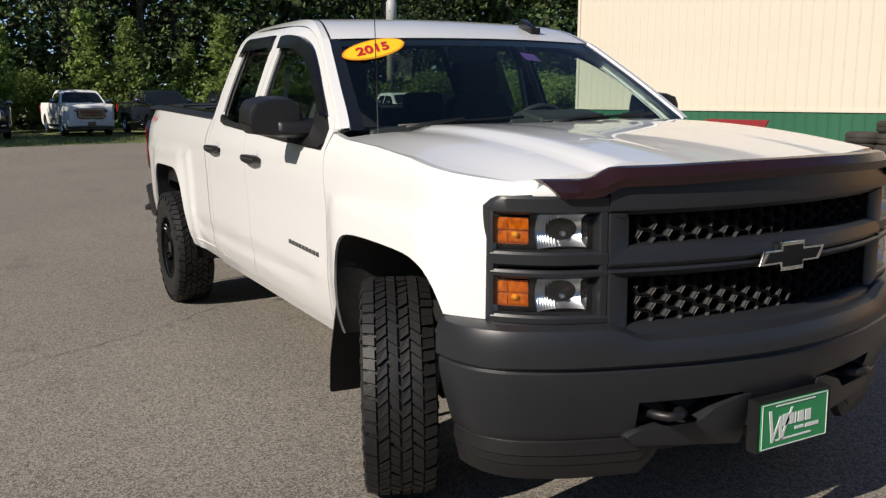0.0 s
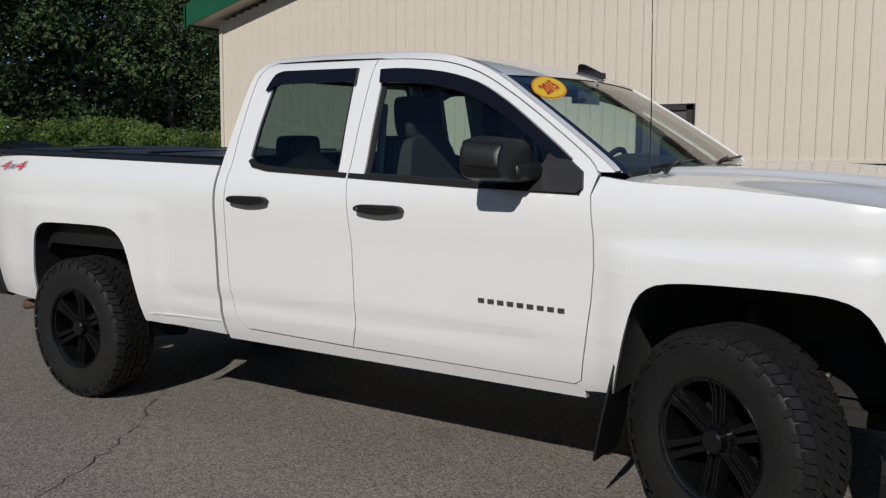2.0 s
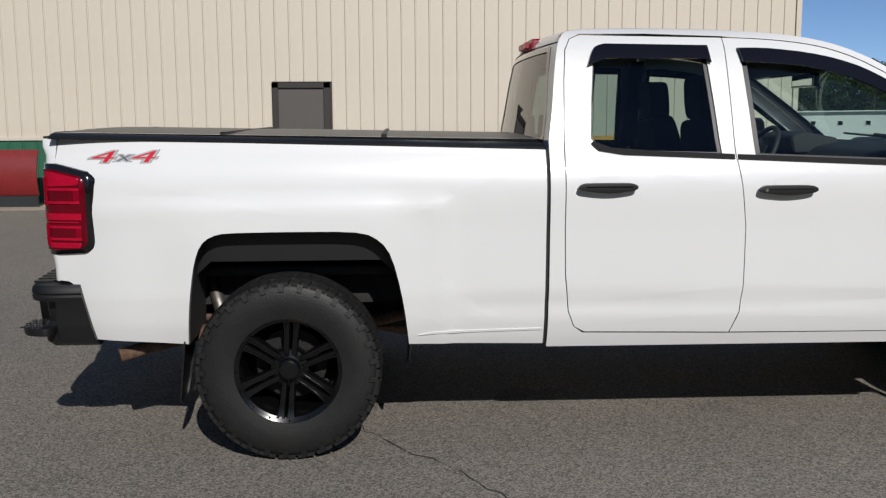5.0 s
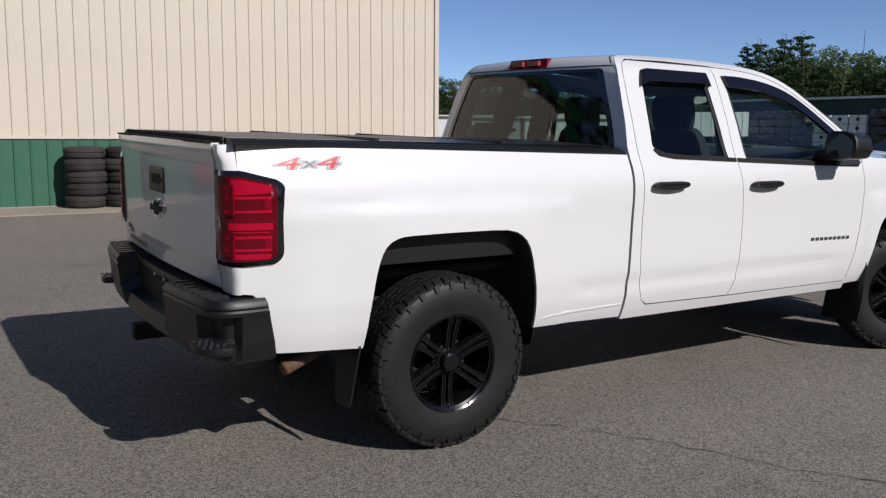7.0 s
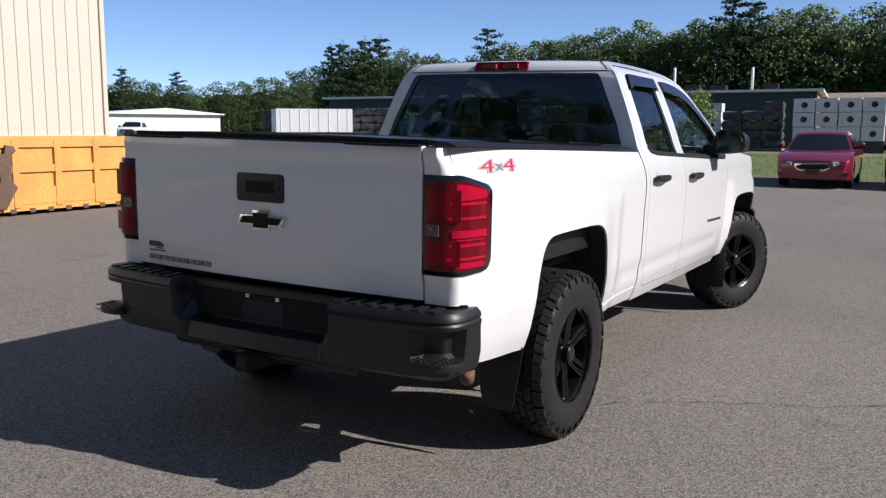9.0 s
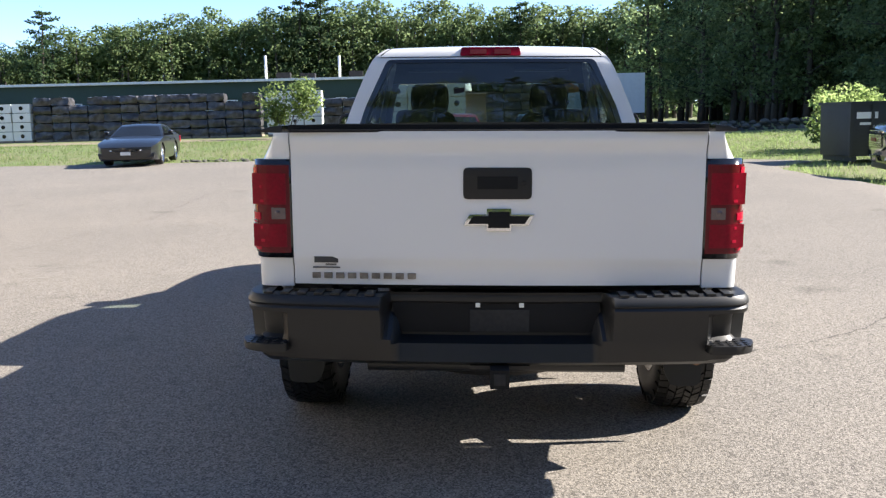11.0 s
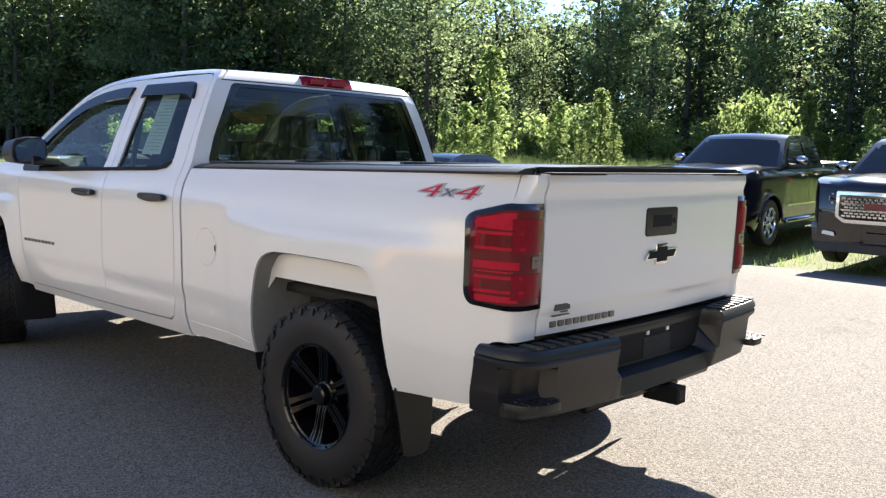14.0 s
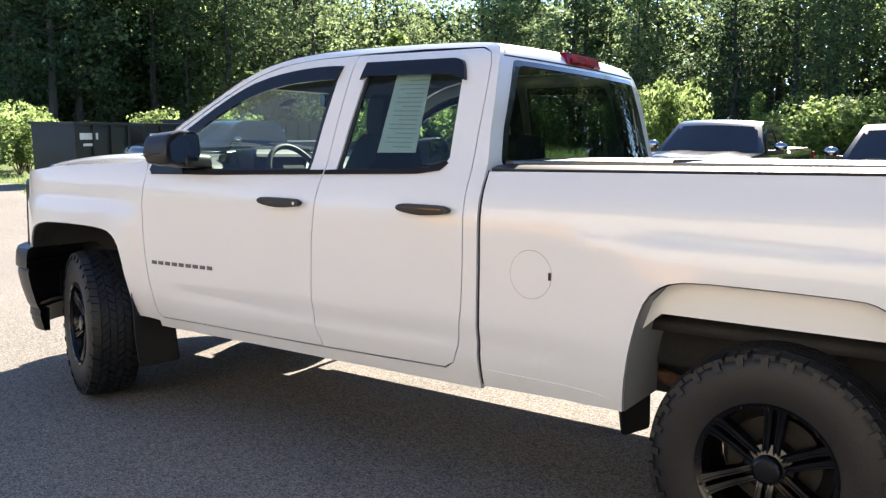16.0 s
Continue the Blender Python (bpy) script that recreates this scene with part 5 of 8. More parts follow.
    def lamp_bm(edge, z0, z1, off, taper=0.0, corner=0.0):
        """A strip round the corner between heights z0 and z1, its two ends at edge (along side, along rear)."""
        bm = bmesh.new()
        w, back = half_width(-0.93, 1.1) + off, -1.013 - off
        arc = [(-0.93 * (1 - t) ** 2 + back * (1 - (1 - t) ** 2), w * (1 - t) ** 2 + 2 * t * (1 - t) * (w + 0.175 * (back + 0.93)) + 0.850 * t * t) for t in np.linspace(0.0, 1, 11)]
        mid = [(x, half_width(x, 1.1) + off) for x in (-0.85, -0.89)] + arc
        mid = [p for p in mid if p[0] < edge[0] - 0.004 and p[1] > edge[1] + 0.004]
        last = (float(np.interp(-edge[1], [-p[1] for p in arc], [p[0] for p in arc])), edge[1])
        route = [(edge[0], half_width(edge[0], 1.1) + off)] + mid + [last]
        if corner:
            near = [edge[0] - corner * q for q in (0.0, 0.04, 0.16, 0.36, 0.66, 1.0)]
            route = [(x, half_width(x, 1.1) + off) for x in near] + [p for p in route if p[0] < near[-1] - 0.004]
        rows = []
        for i, (x, y) in enumerate(route):
            k = taper * min(1, max(0, (x + 0.97) / 0.16))
            e = corner - math.sqrt(max(0, corner ** 2 - max(0, corner - (edge[0] - x)) ** 2)) if corner else 0.0
            zs = np.linspace(z0 + 0.5 * k + 1.3 * e, z1 - 1.9 * k - 0.8 * e, 5)
            rows.append([bm.verts.new((x, s * y, z)) for z in zs])
        for a, b in zip(rows, rows[1:]):
            for i in range(4):
                bm.faces.new((a[i], b[i], b[i + 1], a[i + 1]))
        inner = bmesh.ops.extrude_edge_only(bm, edges=[e for e in bm.edges if len(e.link_faces) == 1])
        for v in inner["geom"]:
            if isinstance(v, bmesh.types.BMVert):
                v.co += Vector((0.02, -s * 0.02, 0))
        bmesh.ops.recalc_face_normals(bm, faces=bm.faces)
        return bm
    bm0 = lamp_bm((-0.802, 0.795), 0.908, 1.290, 0.004, 0.022, 0.040)
    bm0.to_mesh(lamp.data)
    bm0.free()
    lamp.data.polygons.foreach_set("use_smooth", [True] * len(lamp.data.polygons))
    part("lens", lamp_bm((-0.828, 0.802), 0.928, 1.268, 0.0100, 0.020, 0.030), "red_deep", lamp, "deep red lens", angle=70)
    # two open frames of brighter red with wedges above, between and below, dark towards the tailgate
    part("lens_wedge", lamp_bm((-0.848, 0.925), 1.196, 1.258, 0.0125, 0.018, 0.012), "red_lens", lamp, "bright red upper wedge", angle=70)
    part("lens_wedge", lamp_bm((-0.846, 0.915), 1.056, 1.084, 0.0140), "red_lens", lamp, "bright red middle wedge", angle=70)
    part("lens_wedge", lamp_bm((-0.860, 0.930), 1.044, 1.049, 0.0140), "red_lens", lamp, "bright red middle wedge", angle=70)
    part("lens_wedge", lamp_bm((-0.852, 0.915), 0.938, 0.960, 0.0125, 0.0, 0.010), "red_lens", lamp, "bright red lower wedge", angle=70)
    for z0, z1 in ((0.970, 1.032), (1.124, 1.190)):
        frame_in = part("lens_frame", lamp_bm((-0.850, 0.955), z0, z1, 0.0128, 0.0, 0.010), "red_mid", lamp, "red inner reflector", angle=70)
        part("bright_band", lamp_bm((-0.850, 0.905), z1 - 0.011, z1, 0.0140), "red_lens", frame_in, angle=70)
        part("bright_band", lamp_bm((-0.850, 0.898), z0, z0 + 0.011, 0.0140), "red_lens", frame_in, angle=70)
        part("lens_pocket", lamp_bm((-0.874, 0.925), z0 + 0.012, z1 - 0.012, 0.0144), "red_deep", frame_in, angle=70)
    for z0, z1 in ((0.950, 1.040), (1.116, 1.236)):
        part("rear_cell", lamp_bm((-0.998, 0.812), z0, z1, 0.0128), "red_mid", lamp, "red rear cell", angle=70)
    part("reverse_lens", rbox(-1.0285, -1.01, s * 0.812, s * 0.866, 1.060, 1.104, 0.006), "clear_lens", lamp, "pale reversing lens")
    part("reverse_bulb", lathe([(0.0, -0.003), (0.008, -0.002), (0.011, 0.0)], 16, "x"), "clear_lens", lamp, at=pose(-1.029, s * 0.842, 1.084))
    # handles
    for owner, x0, z in ((rear_door, 1.246, 1.176), (front_door, 2.030, 1.161)):
        y = half_width(x0 + 0.13, z)
        grip = [(0, 0.004), (0.02, 0.018), (0.06, 0.021), (0.19, 0.021), (0.235, 0.018), (0.254, 0.005), (0.242, -0.009), (0.19, -0.018), (0.13, -0.022), (0.07, -0.018), (0.015, -0.010)]
        handle = part("handle", prism(curve_pts(grip, 2, True), lambda a, b, d: Vector((x0 + a, s * (y + 0.008 + d), z + b)), 0.030, 0.007, 2), "black_plastic", owner, "black door handle")
        part("cup", panel(rounded([(x0 + 0.07, z + 0.02), (x0 + 0.20, z + 0.02), (x0 + 0.185, z + 0.052), (x0 + 0.085, z + 0.052)], 0.02), side(s, 0.0025), outward=out), "paint", owner)
        part("groove", rbox(x0 + 0.03, x0 + 0.23, s * (y + 0.0375), s * (y + 0.0395), z + 0.003, z + 0.008, 0.0008), "gloss_black", handle)
    y = half_width(2.05, 1.161)
    part("key_cylinder", lathe([(0.0, 0.0), (0.007, 0.0), (0.008, -0.003)], 16), "chrome", front_door, at=pose(2.055, s * (y + 0.041), 1.163, 0, 0, 0 if s > 0 else 180))
    # product name: plain bars of the letters' size
    badge = new("name_badge")
    badge.parent = front_door
    tagged(badge, "dull silver name badge")
    for i in range(9):
        x = 2.640 + i * 0.0445 if s < 0 else 3.075 - i * 0.0515
        w = 0.031 if s < 0 else -0.036
        z = 0.812 - (0.008 * (x - 2.6) / 0.4)
        part("letter_bar", prism([(0, -0.009), (w * 0.9, -0.009), (w * 0.9, 0.009), (0, 0.009)], lambda a, b, d: Vector((x + a, s * (half_width(x, z) - 0.001 + d), z + b)), 0.006), "silver_ink", badge, smooth=False)
    # 4x4 lettering on the bed side
    for text, dx, size, mt, dz, wide in (("4", 0.0, 0.070, "red_ink", 0, 3.1), ("x", 0.124, 0.056, "grey_ink", 0.006, 1.95), ("4", 0.172, 0.070, "red_ink", 0, 3.1)):
        for shade, grow, depth in (("grey_ink", 0.0036, 0.0006), ("pale_ink", 0.0029, 0.0012), (mt, -0.0002, 0.002)):
            bm = letters(text, size, depth, 0.22, grow)
            for v in bm.verts:
                w = dx + v.co.x * wide
                zz = 1.294 + dz + v.co.y
                x = -0.822 + w if s < 0 else -0.520 - w
                v.co = Vector((x, s * (half_width(x, zz) + 0.0015 + v.co.z), zz))
            if s > 0:
                bmesh.ops.reverse_faces(bm, faces=bm.faces)
            part("lettering", bm, shade, bedside, smooth=False)
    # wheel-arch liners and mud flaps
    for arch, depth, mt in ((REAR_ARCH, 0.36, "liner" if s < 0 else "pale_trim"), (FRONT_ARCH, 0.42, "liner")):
        bm = bmesh.new()
        cx = 0.045 if arch is REAR_ARCH else 3.68
        a = [bm.verts.new((cx + (x - cx) * 0.990, s * (half_width(x, z) - 0.008), 0.4 + (z - 0.4) * 0.992)) for x, z in arch]
        b = [bm.verts.new((x, s * (half_width(x, z) - depth), z)) for x, z in arch]
        for i in range(len(arch) - 1):
            bm.faces.new((a[i], a[i + 1], b[i + 1], b[i]))
        if arch is FRONT_ARCH:
            bm.faces.new(b)
        part("wheel_liner", bm, mt, truck, "wheel arch liner")
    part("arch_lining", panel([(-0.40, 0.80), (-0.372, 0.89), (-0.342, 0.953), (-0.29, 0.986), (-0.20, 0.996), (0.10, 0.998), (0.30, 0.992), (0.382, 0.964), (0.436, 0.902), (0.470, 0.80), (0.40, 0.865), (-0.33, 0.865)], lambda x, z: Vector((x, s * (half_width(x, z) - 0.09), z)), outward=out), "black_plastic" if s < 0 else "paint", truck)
    bm = panel(rounded([(-0.34, 0.56), (-0.36, 0.30), (-0.375, 0.235), (-0.44, 0.24), (-0.455, 0.53)], 0.02), lambda x, z: Vector((-0.445 - 0.13 * (0.56 - z), s * (0.965 - (x + 0.455) * 2.0), z)), rim=(0.008, 0, 0), outward=(-1, 0, 0))
    part("mud_flap", bm, "black_plastic", truck, "black rubber mud flap")
    bm = panel(rounded([(0.0, 0.70), (0.03, 0.56), (0.06, 0.40), (0.05, 0.24), (-0.24, 0.23), (-0.24, 0.52), (-0.06, 0.70)], 0.02), lambda a, z: Vector((3.252 - 0.19 * (0.70 - z), s * (0.975 + a * 0.4 if a > 0 else 0.975 + a), z)), rim=(-0.008, 0, 0), outward=(1, 0, 0))
    part("mud_flap", bm, "black_plastic", truck, "black rubber mud flap")
    part("splash_guard", panel(rounded([(0.62, 0.60), (0.95, 0.60), (0.93, 0.40), (0.66, 0.36)], 0.03), lambda y, z: Vector((0.535 - 0.10 * (0.60 - z), s * y, z)), rim=(0.008, 0, 0), outward=(-1, 0, 0)), "dull_black", truck, "black splash guard before the rear wheel")
    # door mirror
    shape = [(0.0, 0.008), (0.13, 0.0), (0.20, 0.012), (0.222, 0.055), (0.218, 0.118), (0.195, 0.155), (0.13, 0.172), (0.04, 0.172), (0.0, 0.150), (-0.012, 0.08)]
    mirror = part("door_mirror", bevel_all(prism(shape, lambda a, b, d: Vector((2.705 + d * (1.0 - 0.25 * abs(a - 0.1)) - 0.10 * a, s * (0.972 + a), 1.302 + b - 0.10 * d * (1 if b > 0.1 else 0))), 0.175), 0.030, 4), "black_plastic", truck, "black door mirror")
    part("mirror_glass", panel(rounded([(0.012, 0.018), (0.190, 0.020), (0.205, 0.11), (0.125, 0.158), (0.012, 0.155)], 0.025), lambda a, b: Vector((2.701 - 0.1 * a, s * (0.972 + a), 1.302 + b)), outward=(-1, 0, 0)), "mirror", mirror)
    part("mirror_seam", panel([(2.72, 1.365), (2.72, 1.361), (2.86, 1.350), (2.86, 1.354)], lambda x, z: Vector((x, s * 1.1955, z)), outward=out), "gloss_black", mirror)
    part("mirror_arm", bevel_all(prism([(2.72, 1.290), (2.86, 1.285), (2.93, 1.300), (2.92, 1.352), (2.86, 1.372), (2.73, 1.352)], lambda a, b, d: Vector((a - 0.05 * d / 0.22, s * (0.875 + d), b + 0.012 * d / 0.22)), 0.20), 0.022, 3), "black_plastic", mirror)
    part("mirror_foot", panel([(2.83, 1.262), (3.065, 1.258), (3.088, 1.275), (3.075, 1.335), (2.98, 1.405), (2.93, 1.425), (2.90, 1.36)], side(s, 0.016), rim=(0, -s * 0.02, 0), outward=out), "black_plastic", front_door)

# fuel flap, driver side
ring = [(0.892 + 0.088 * math.cos(a), 0.960 + 0.093 * math.sin(a)) for a in np.linspace(0, 2 * math.pi, 40, endpoint=False)]
ring2 = [(0.892 + 0.0868 * math.cos(a), 0.960 + 0.0918 * math.sin(a)) for a in np.linspace(0, 2 * math.pi, 40, endpoint=False)]
part("fuel_flap_gap", panel(ring, side(1, 0.0008), [ring2], outward=(0, 1, 0)), "black_plastic", truck)
part("fuel_flap", panel(ring2, side(1, 0.0014), outward=(0, 1, 0)), "paint", truck, "round fuel flap")
part("fuel_flap_notch", panel([(0.806, 0.945), (0.818, 0.945), (0.818, 0.975), (0.806, 0.975)], side(1, 0.0026), outward=(0, 1, 0)), "black_plastic", truck)


# bonnet
def hood_z(x, y):
    u = (x - 3.2) / 1.3
    a = abs(y)
    z = 1.320 + 0.030 * u - 0.112 * max(0, u) ** 2.2
    z += 0.024 * smoothstep((0.64 - a) / 0.10)
    z -= 0.004 * smoothstep((0.36 - a) / 0.12)
    z -= 0.16 * max(0, a - 0.68) ** 1.5 + 0.05 * max(0, u) * smoothstep((a - 0.55) / 0.35)
    return z


def front_x(y):
    a = abs(y)
    return 4.615 - 0.30 * a * a - 2.2 * max(0, a - 0.72) ** 2


WING_TOP = ([3.146, 3.30, 3.60, 3.90, 4.15, 4.33, 4.405], [1.318, 1.300, 1.286, 1.262, 1.231, 1.213, 1.206])
hood_edge = [(x, half_width(x, float(np.interp(x, *WING_TOP))) - 0.007) for x in (3.22, 3.4, 3.6, 3.75, 3.9, 4.02, 4.15, 4.25, 4.33)]
ys = np.linspace(-0.78, 0.78, 13)
hood = [(3.215 + 0.10 * (1 - (y / 0.82) ** 2), y) for y in (0.8, 0.6, 0.3, 0, -0.3, -0.6, -0.8)] + [(x, -y) for x, y in hood_edge] + [(front_x(y) - 0.035, y) for y in ys] + hood_edge[::-1]
bonnet = part("bonnet", panel(hood, lambda x, y: Vector((x, y, hood_z(x, y))), step=(0.06, 0.04), rim=(0, 0, -0.03), outward=(0, 0, 1)), "paint", truck)
bm = bmesh.new()
rows = []
for y in np.linspace(-0.792, 0.792, 65):
    yl = math.copysign(min(abs(y), 0.70 + 0.55 * max(0, abs(y) - 0.70)), y)
    k = smoothstep((0.665 - abs(y)) / 0.085)
    top, low = 1.222 + 0.034 * k + 0.006 * smoothstep((0.5 - abs(y)) / 0.4), 1.166 + 0.031 * k + 0.008 * smoothstep((0.5 - abs(y)) / 0.4)
    x = front_x(y)
    rows.append([bm.verts.new(p) for p in ((x - 0.045, y, min(hood_z(x - 0.045, y) + 0.004, top - 0.004)), (x - 0.012, y, top), (x + 0.008, y, top - 0.005), (x + 0.030, 0.45 * y + 0.55 * yl, 0.45 * top + 0.55 * low), (front_x(yl) + 0.026, yl, low), (front_x(yl) - 0.03, yl, low + 0.008))])
for a, b in zip(rows, rows[1:]):
    for i in range(6):
        bm.faces.new((a[i], b[i], b[(i + 1) % 6], a[(i + 1) % 6]))
bm.faces.new(rows[0]), bm.faces.new(rows[-1][::-1])
bmesh.ops.recalc_face_normals(bm, faces=bm.faces)
part("bonnet_shield", bm, "maroon", truck, "dark maroon bug shield")
for s in (-1, 1):                      # the wing's tip beside the shield
    bm = bmesh.new()
    rows = [[bm.verts.new((front_x(y) + d, y, z)) for d, z in ((-0.06, 1.168), (-0.006, 1.171), (-0.004, 1.182), (-0.012, 1.198), (-0.028, 1.206), (-0.06, 1.210))] for y in np.linspace(s * 0.744, s * 0.806, 7)]
    for a, b in zip(rows, rows[1:]):
        for i in range(6):
            bm.faces.new((a[i], b[i], b[(i + 1) % 6], a[(i + 1) % 6]))
    bm.faces.new(rows[0]), bm.faces.new(rows[-1][::-1])
    bmesh.ops.recalc_face_normals(bm, faces=bm.faces)
    part("wing_tip", bm, "paint", truck)


# roof, windscreen, back window: sections spanned between the two cab frames
ROOF_LINE = [(1.200, 1.802, 0.0, -0.045), (1.212, 1.828, 0.0054, -0.043), (1.265, 1.862, 0.0099, -0.034), (1.35, 1.868, 0.0121, -0.020), (1.45, 1.872, 0.0135, -0.008), (1.6, 1.872, 0.0144, 0.0), (1.75, 1.871, 0.0149, 0.0), (1.9, 1.866, 0.0153, 0.0), (2.05, 1.859, 0.0153, 0.0), (2.17, 1.849, 0.0149, 0.005), (2.28, 1.837, 0.0144, 0.012), (2.38, 1.815, 0.014, 0.022), (2.46, 1.794, 0.0135, 0.035), (2.55, 1.757, 0.0131, 0.052), (2.62, 1.725, 0.0126, 0.07)]
SCREEN_LINE = [(2.62, 1.725, 0.0121, 0.072), (2.7, 1.676, 0.0108, 0.08), (2.77, 1.632, 0.009, 0.086), (2.85, 1.582, 0.0072, 0.092), (2.92, 1.535, 0.0054, 0.096), (2.99, 1.488, 0.0036, 0.098), (3.06, 1.44, 0.0023, 0.1), (3.12, 1.398, 0.0009, 0.1), (3.17, 1.362, 0.0, 0.1), (3.205, 1.335, 0.0, 0.1)]
_tx, _tz = [p[0] for p in SHELL_TOP], [p[1] for p in SHELL_TOP]


def along(line):
    """The same sections laid on the cab frame's own upper edge."""
    xs = sorted({line[0][0], line[-1][0]} | {x for x in _tx if line[0][0] < x < line[-1][0]})
    old = list(zip(*line))
    return [(x, float(np.interp(x, _tx, _tz)), float(np.interp(x, old[0], old[2])), float(np.interp(x, old[0], old[3]))) for x in xs]


ROOF_LINE, SCREEN_LINE = along(ROOF_LINE), along(SCREEN_LINE)


def span(line, reach=1.0, n=24, lift=0.0):
    bm = bmesh.new()
    rows = []
    for x, z, crown, bow in line:
        w = half_width(x, z)
        rows.append([bm.verts.new((x + bow * (1 - u * u * reach * reach), u * w * reach, z + crown * (1 - (u * reach) ** 2) + lift)) for u in np.linspace(-1, 1, n + 1)])
    for a, b in zip(rows, rows[1:]):
        for i in range(n):
            bm.faces.new((a[i], b[i], b[i + 1], a[i + 1]))
    bm.normal_update()
    if sum(f.normal.z for f in bm.faces) < 0:
        bmesh.ops.reverse_faces(bm, faces=bm.faces)
    return bm


part("roof", span(ROOF_LINE), "paint", truck)
for s in (-1, 1):
    bm = bmesh.new()
    rows = []
    for x, z, crown, bow in ROOF_LINE[1:]:
        w = half_width(x, z) * 0.955
        c = crown * (1 - 0.955 ** 2)
        rows.append([bm.verts.new((x + bow * 0.08, s * (w + d), z + c + 0.0015)) for d in (-0.005, 0.005)])
    for a, b in zip(rows, rows[1:]):
        bm.faces.new((a[0], a[1], b[1], b[0]) if s > 0 else (b[0], b[1], a[1], a[0]))
    part("roof_seam", bm, "black_plastic", truck)
screen = part("windscreen", span(SCREEN_LINE, 0.955, lift=-0.004), "glass_front", truck, "laminated windscreen")
bm = span(SCREEN_LINE[:2], 0.955, lift=-0.008)
part("shade_band", bm, "gloss_black", screen)
for s in (-1, 1):
    bm = bmesh.new()
    rows = []
    for x, z, crown, bow in SCREEN_LINE:
        w = half_width(x, z)
        rows.append([bm.verts.new((x + bow * (1 - u * u), s * w * u, z + crown * (1 - u * u) - 0.003)) for u in (0.90, 0.94, 0.985)])
    for a, b in zip(rows, rows[1:]):
        for i in (0, 1):
            bm.faces.new((a[i], a[i + 1], b[i + 1], b[i]))
    part("screen_edge", bm, "gloss_black", screen)
    bm = bmesh.new()
    rows = []
    for x, z, crown, bow in SCREEN_LINE:
        w = half_width(x, z)
        rows.append([bm.verts.new((x + bow * (1 - u * u), s * w * u, z + crown * (1 - u * u) + h)) for u, h in ((0.957, -0.004), (0.962, 0.006), (1.004, 0.004))])
    for a, b in zip(rows, rows[1:]):
        for i in (0, 1):
            bm.faces.new((a[i], a[i + 1], b[i + 1], b[i]))
    bmesh.ops.recalc_face_normals(bm, faces=bm.faces)
    part("screen_pillar", bm, "paint", truck)
part("cowl", panel([(3.10, -0.82), (3.30, -0.80), (3.36, -0.5), (3.40, 0), (3.36, 0.5), (3.30, 0.80), (3.10, 0.82), (3.20, 0.5), (3.23, 0), (3.20, -0.5)], lambda x, y: Vector((x, y, 1.334 - 0.10 * (x - 3.12) - 0.02 * abs(y))), rim=(0, 0, -0.03), outward=(0, 0, 1)), "black_plastic", truck)
for y0, y1 in ((-0.70, -0.08), (0.02, 0.66)):
    wiper = part("wiper", tube([(3.262, y0, 1.345), (3.262, (y0 + y1) / 2, 1.356), (3.245, y1, 1.366)], 0.007, 6), "black_plastic", truck)
    part("wiper_arm", tube([(3.30, y0 + 0.02, 1.338), (3.275, y0 + 0.2, 1.358), (3.262, (y0 + y1) / 2, 1.365)], 0.009, 6), "black_plastic", wiper)

_rz, _rx = [0.46, 1.37, 1.50, 1.65, 1.77, 1.802, 1.828, 1.862], [1.13, 1.13, 1.150, 1.168, 1.188, 1.200, 1.212, 1.265]


def rear_x(y, z, off=0.0):
    w = half_width(1.2, z)
    return float(np.interp(z, _rz, _rx)) - 0.045 * (1 - min(1, abs(y) / w) ** 2) - off


edge = [(half_width(1.15, z), z) for z in (1.30, 1.37, 1.43, 1.50, 1.57, 1.65, 1.71, 1.76, 1.802)]
HOLE = rounded([(-0.822, 1.36), (0.822, 1.36), (0.775, 1.50), (0.638, 1.792), (-0.638, 1.792), (-0.775, 1.50)], 0.03)
part("cab_back", panel(edge + [(-y, z) for y, z in edge[::-1]], lambda y, z: Vector((rear_x(y, z), y, z)), [HOLE], step=(0.07, 0.05), rim=(0.03, 0, 0), outward=(-1, 0, 0)), "paint", truck)
back_window = part("back_window", panel(HOLE, lambda y, z: Vector((rear_x(y, z, -0.004), y, z)), step=(0.08, 0.06), outward=(-1, 0, 0)), "glass_back", truck, "tinted back window")
inner = [(y * 0.95, 1.578 + (z - 1.578) * 0.90) for y, z in HOLE]
part("window_border", panel(HOLE, lambda y, z: Vector((rear_x(y, z, 0.002), y, z)), [inner], step=(0.2, 0.1), outward=(-1, 0, 0)), "gloss_black", back_window, "black printed border")
third = part("third_brake_lamp", prism(rounded([(-0.188, -0.030), (0.188, -0.030), (0.178, 0.030), (-0.178, 0.030)], 0.012), lambda a, b, d: Vector((1.242 - d + b * 0.3 + 0.6 * a * a, a, 1.838 + 0.9 * b)), 0.10, 0.005), "red_mid", truck, "dark red third brake lamp")
for a in (-0.075, 0.075):
    part("cargo_lens", rbox(1.1385, 1.160, a - 0.05, a + 0.05, 1.822, 1.850, 0.003), "cargo", third)
fin = part("roof_fin", prism([(0, 0), (0.17, 0), (0.155, 0.012), (0.05, 0.055), (0.02, 0.060), (0.0, 0.05)], lambda a, b, d: Vector((2.43 + a * 0.8, 0.425 + d, 1.800 + b)), 0.03, 0.008), "gloss_black", truck, "black shark-fin aerial")
part("fin_base", rbox(2.415, 2.575, 0.412, 0.468, 1.775, 1.806, 0.008), "black_plastic", fin)
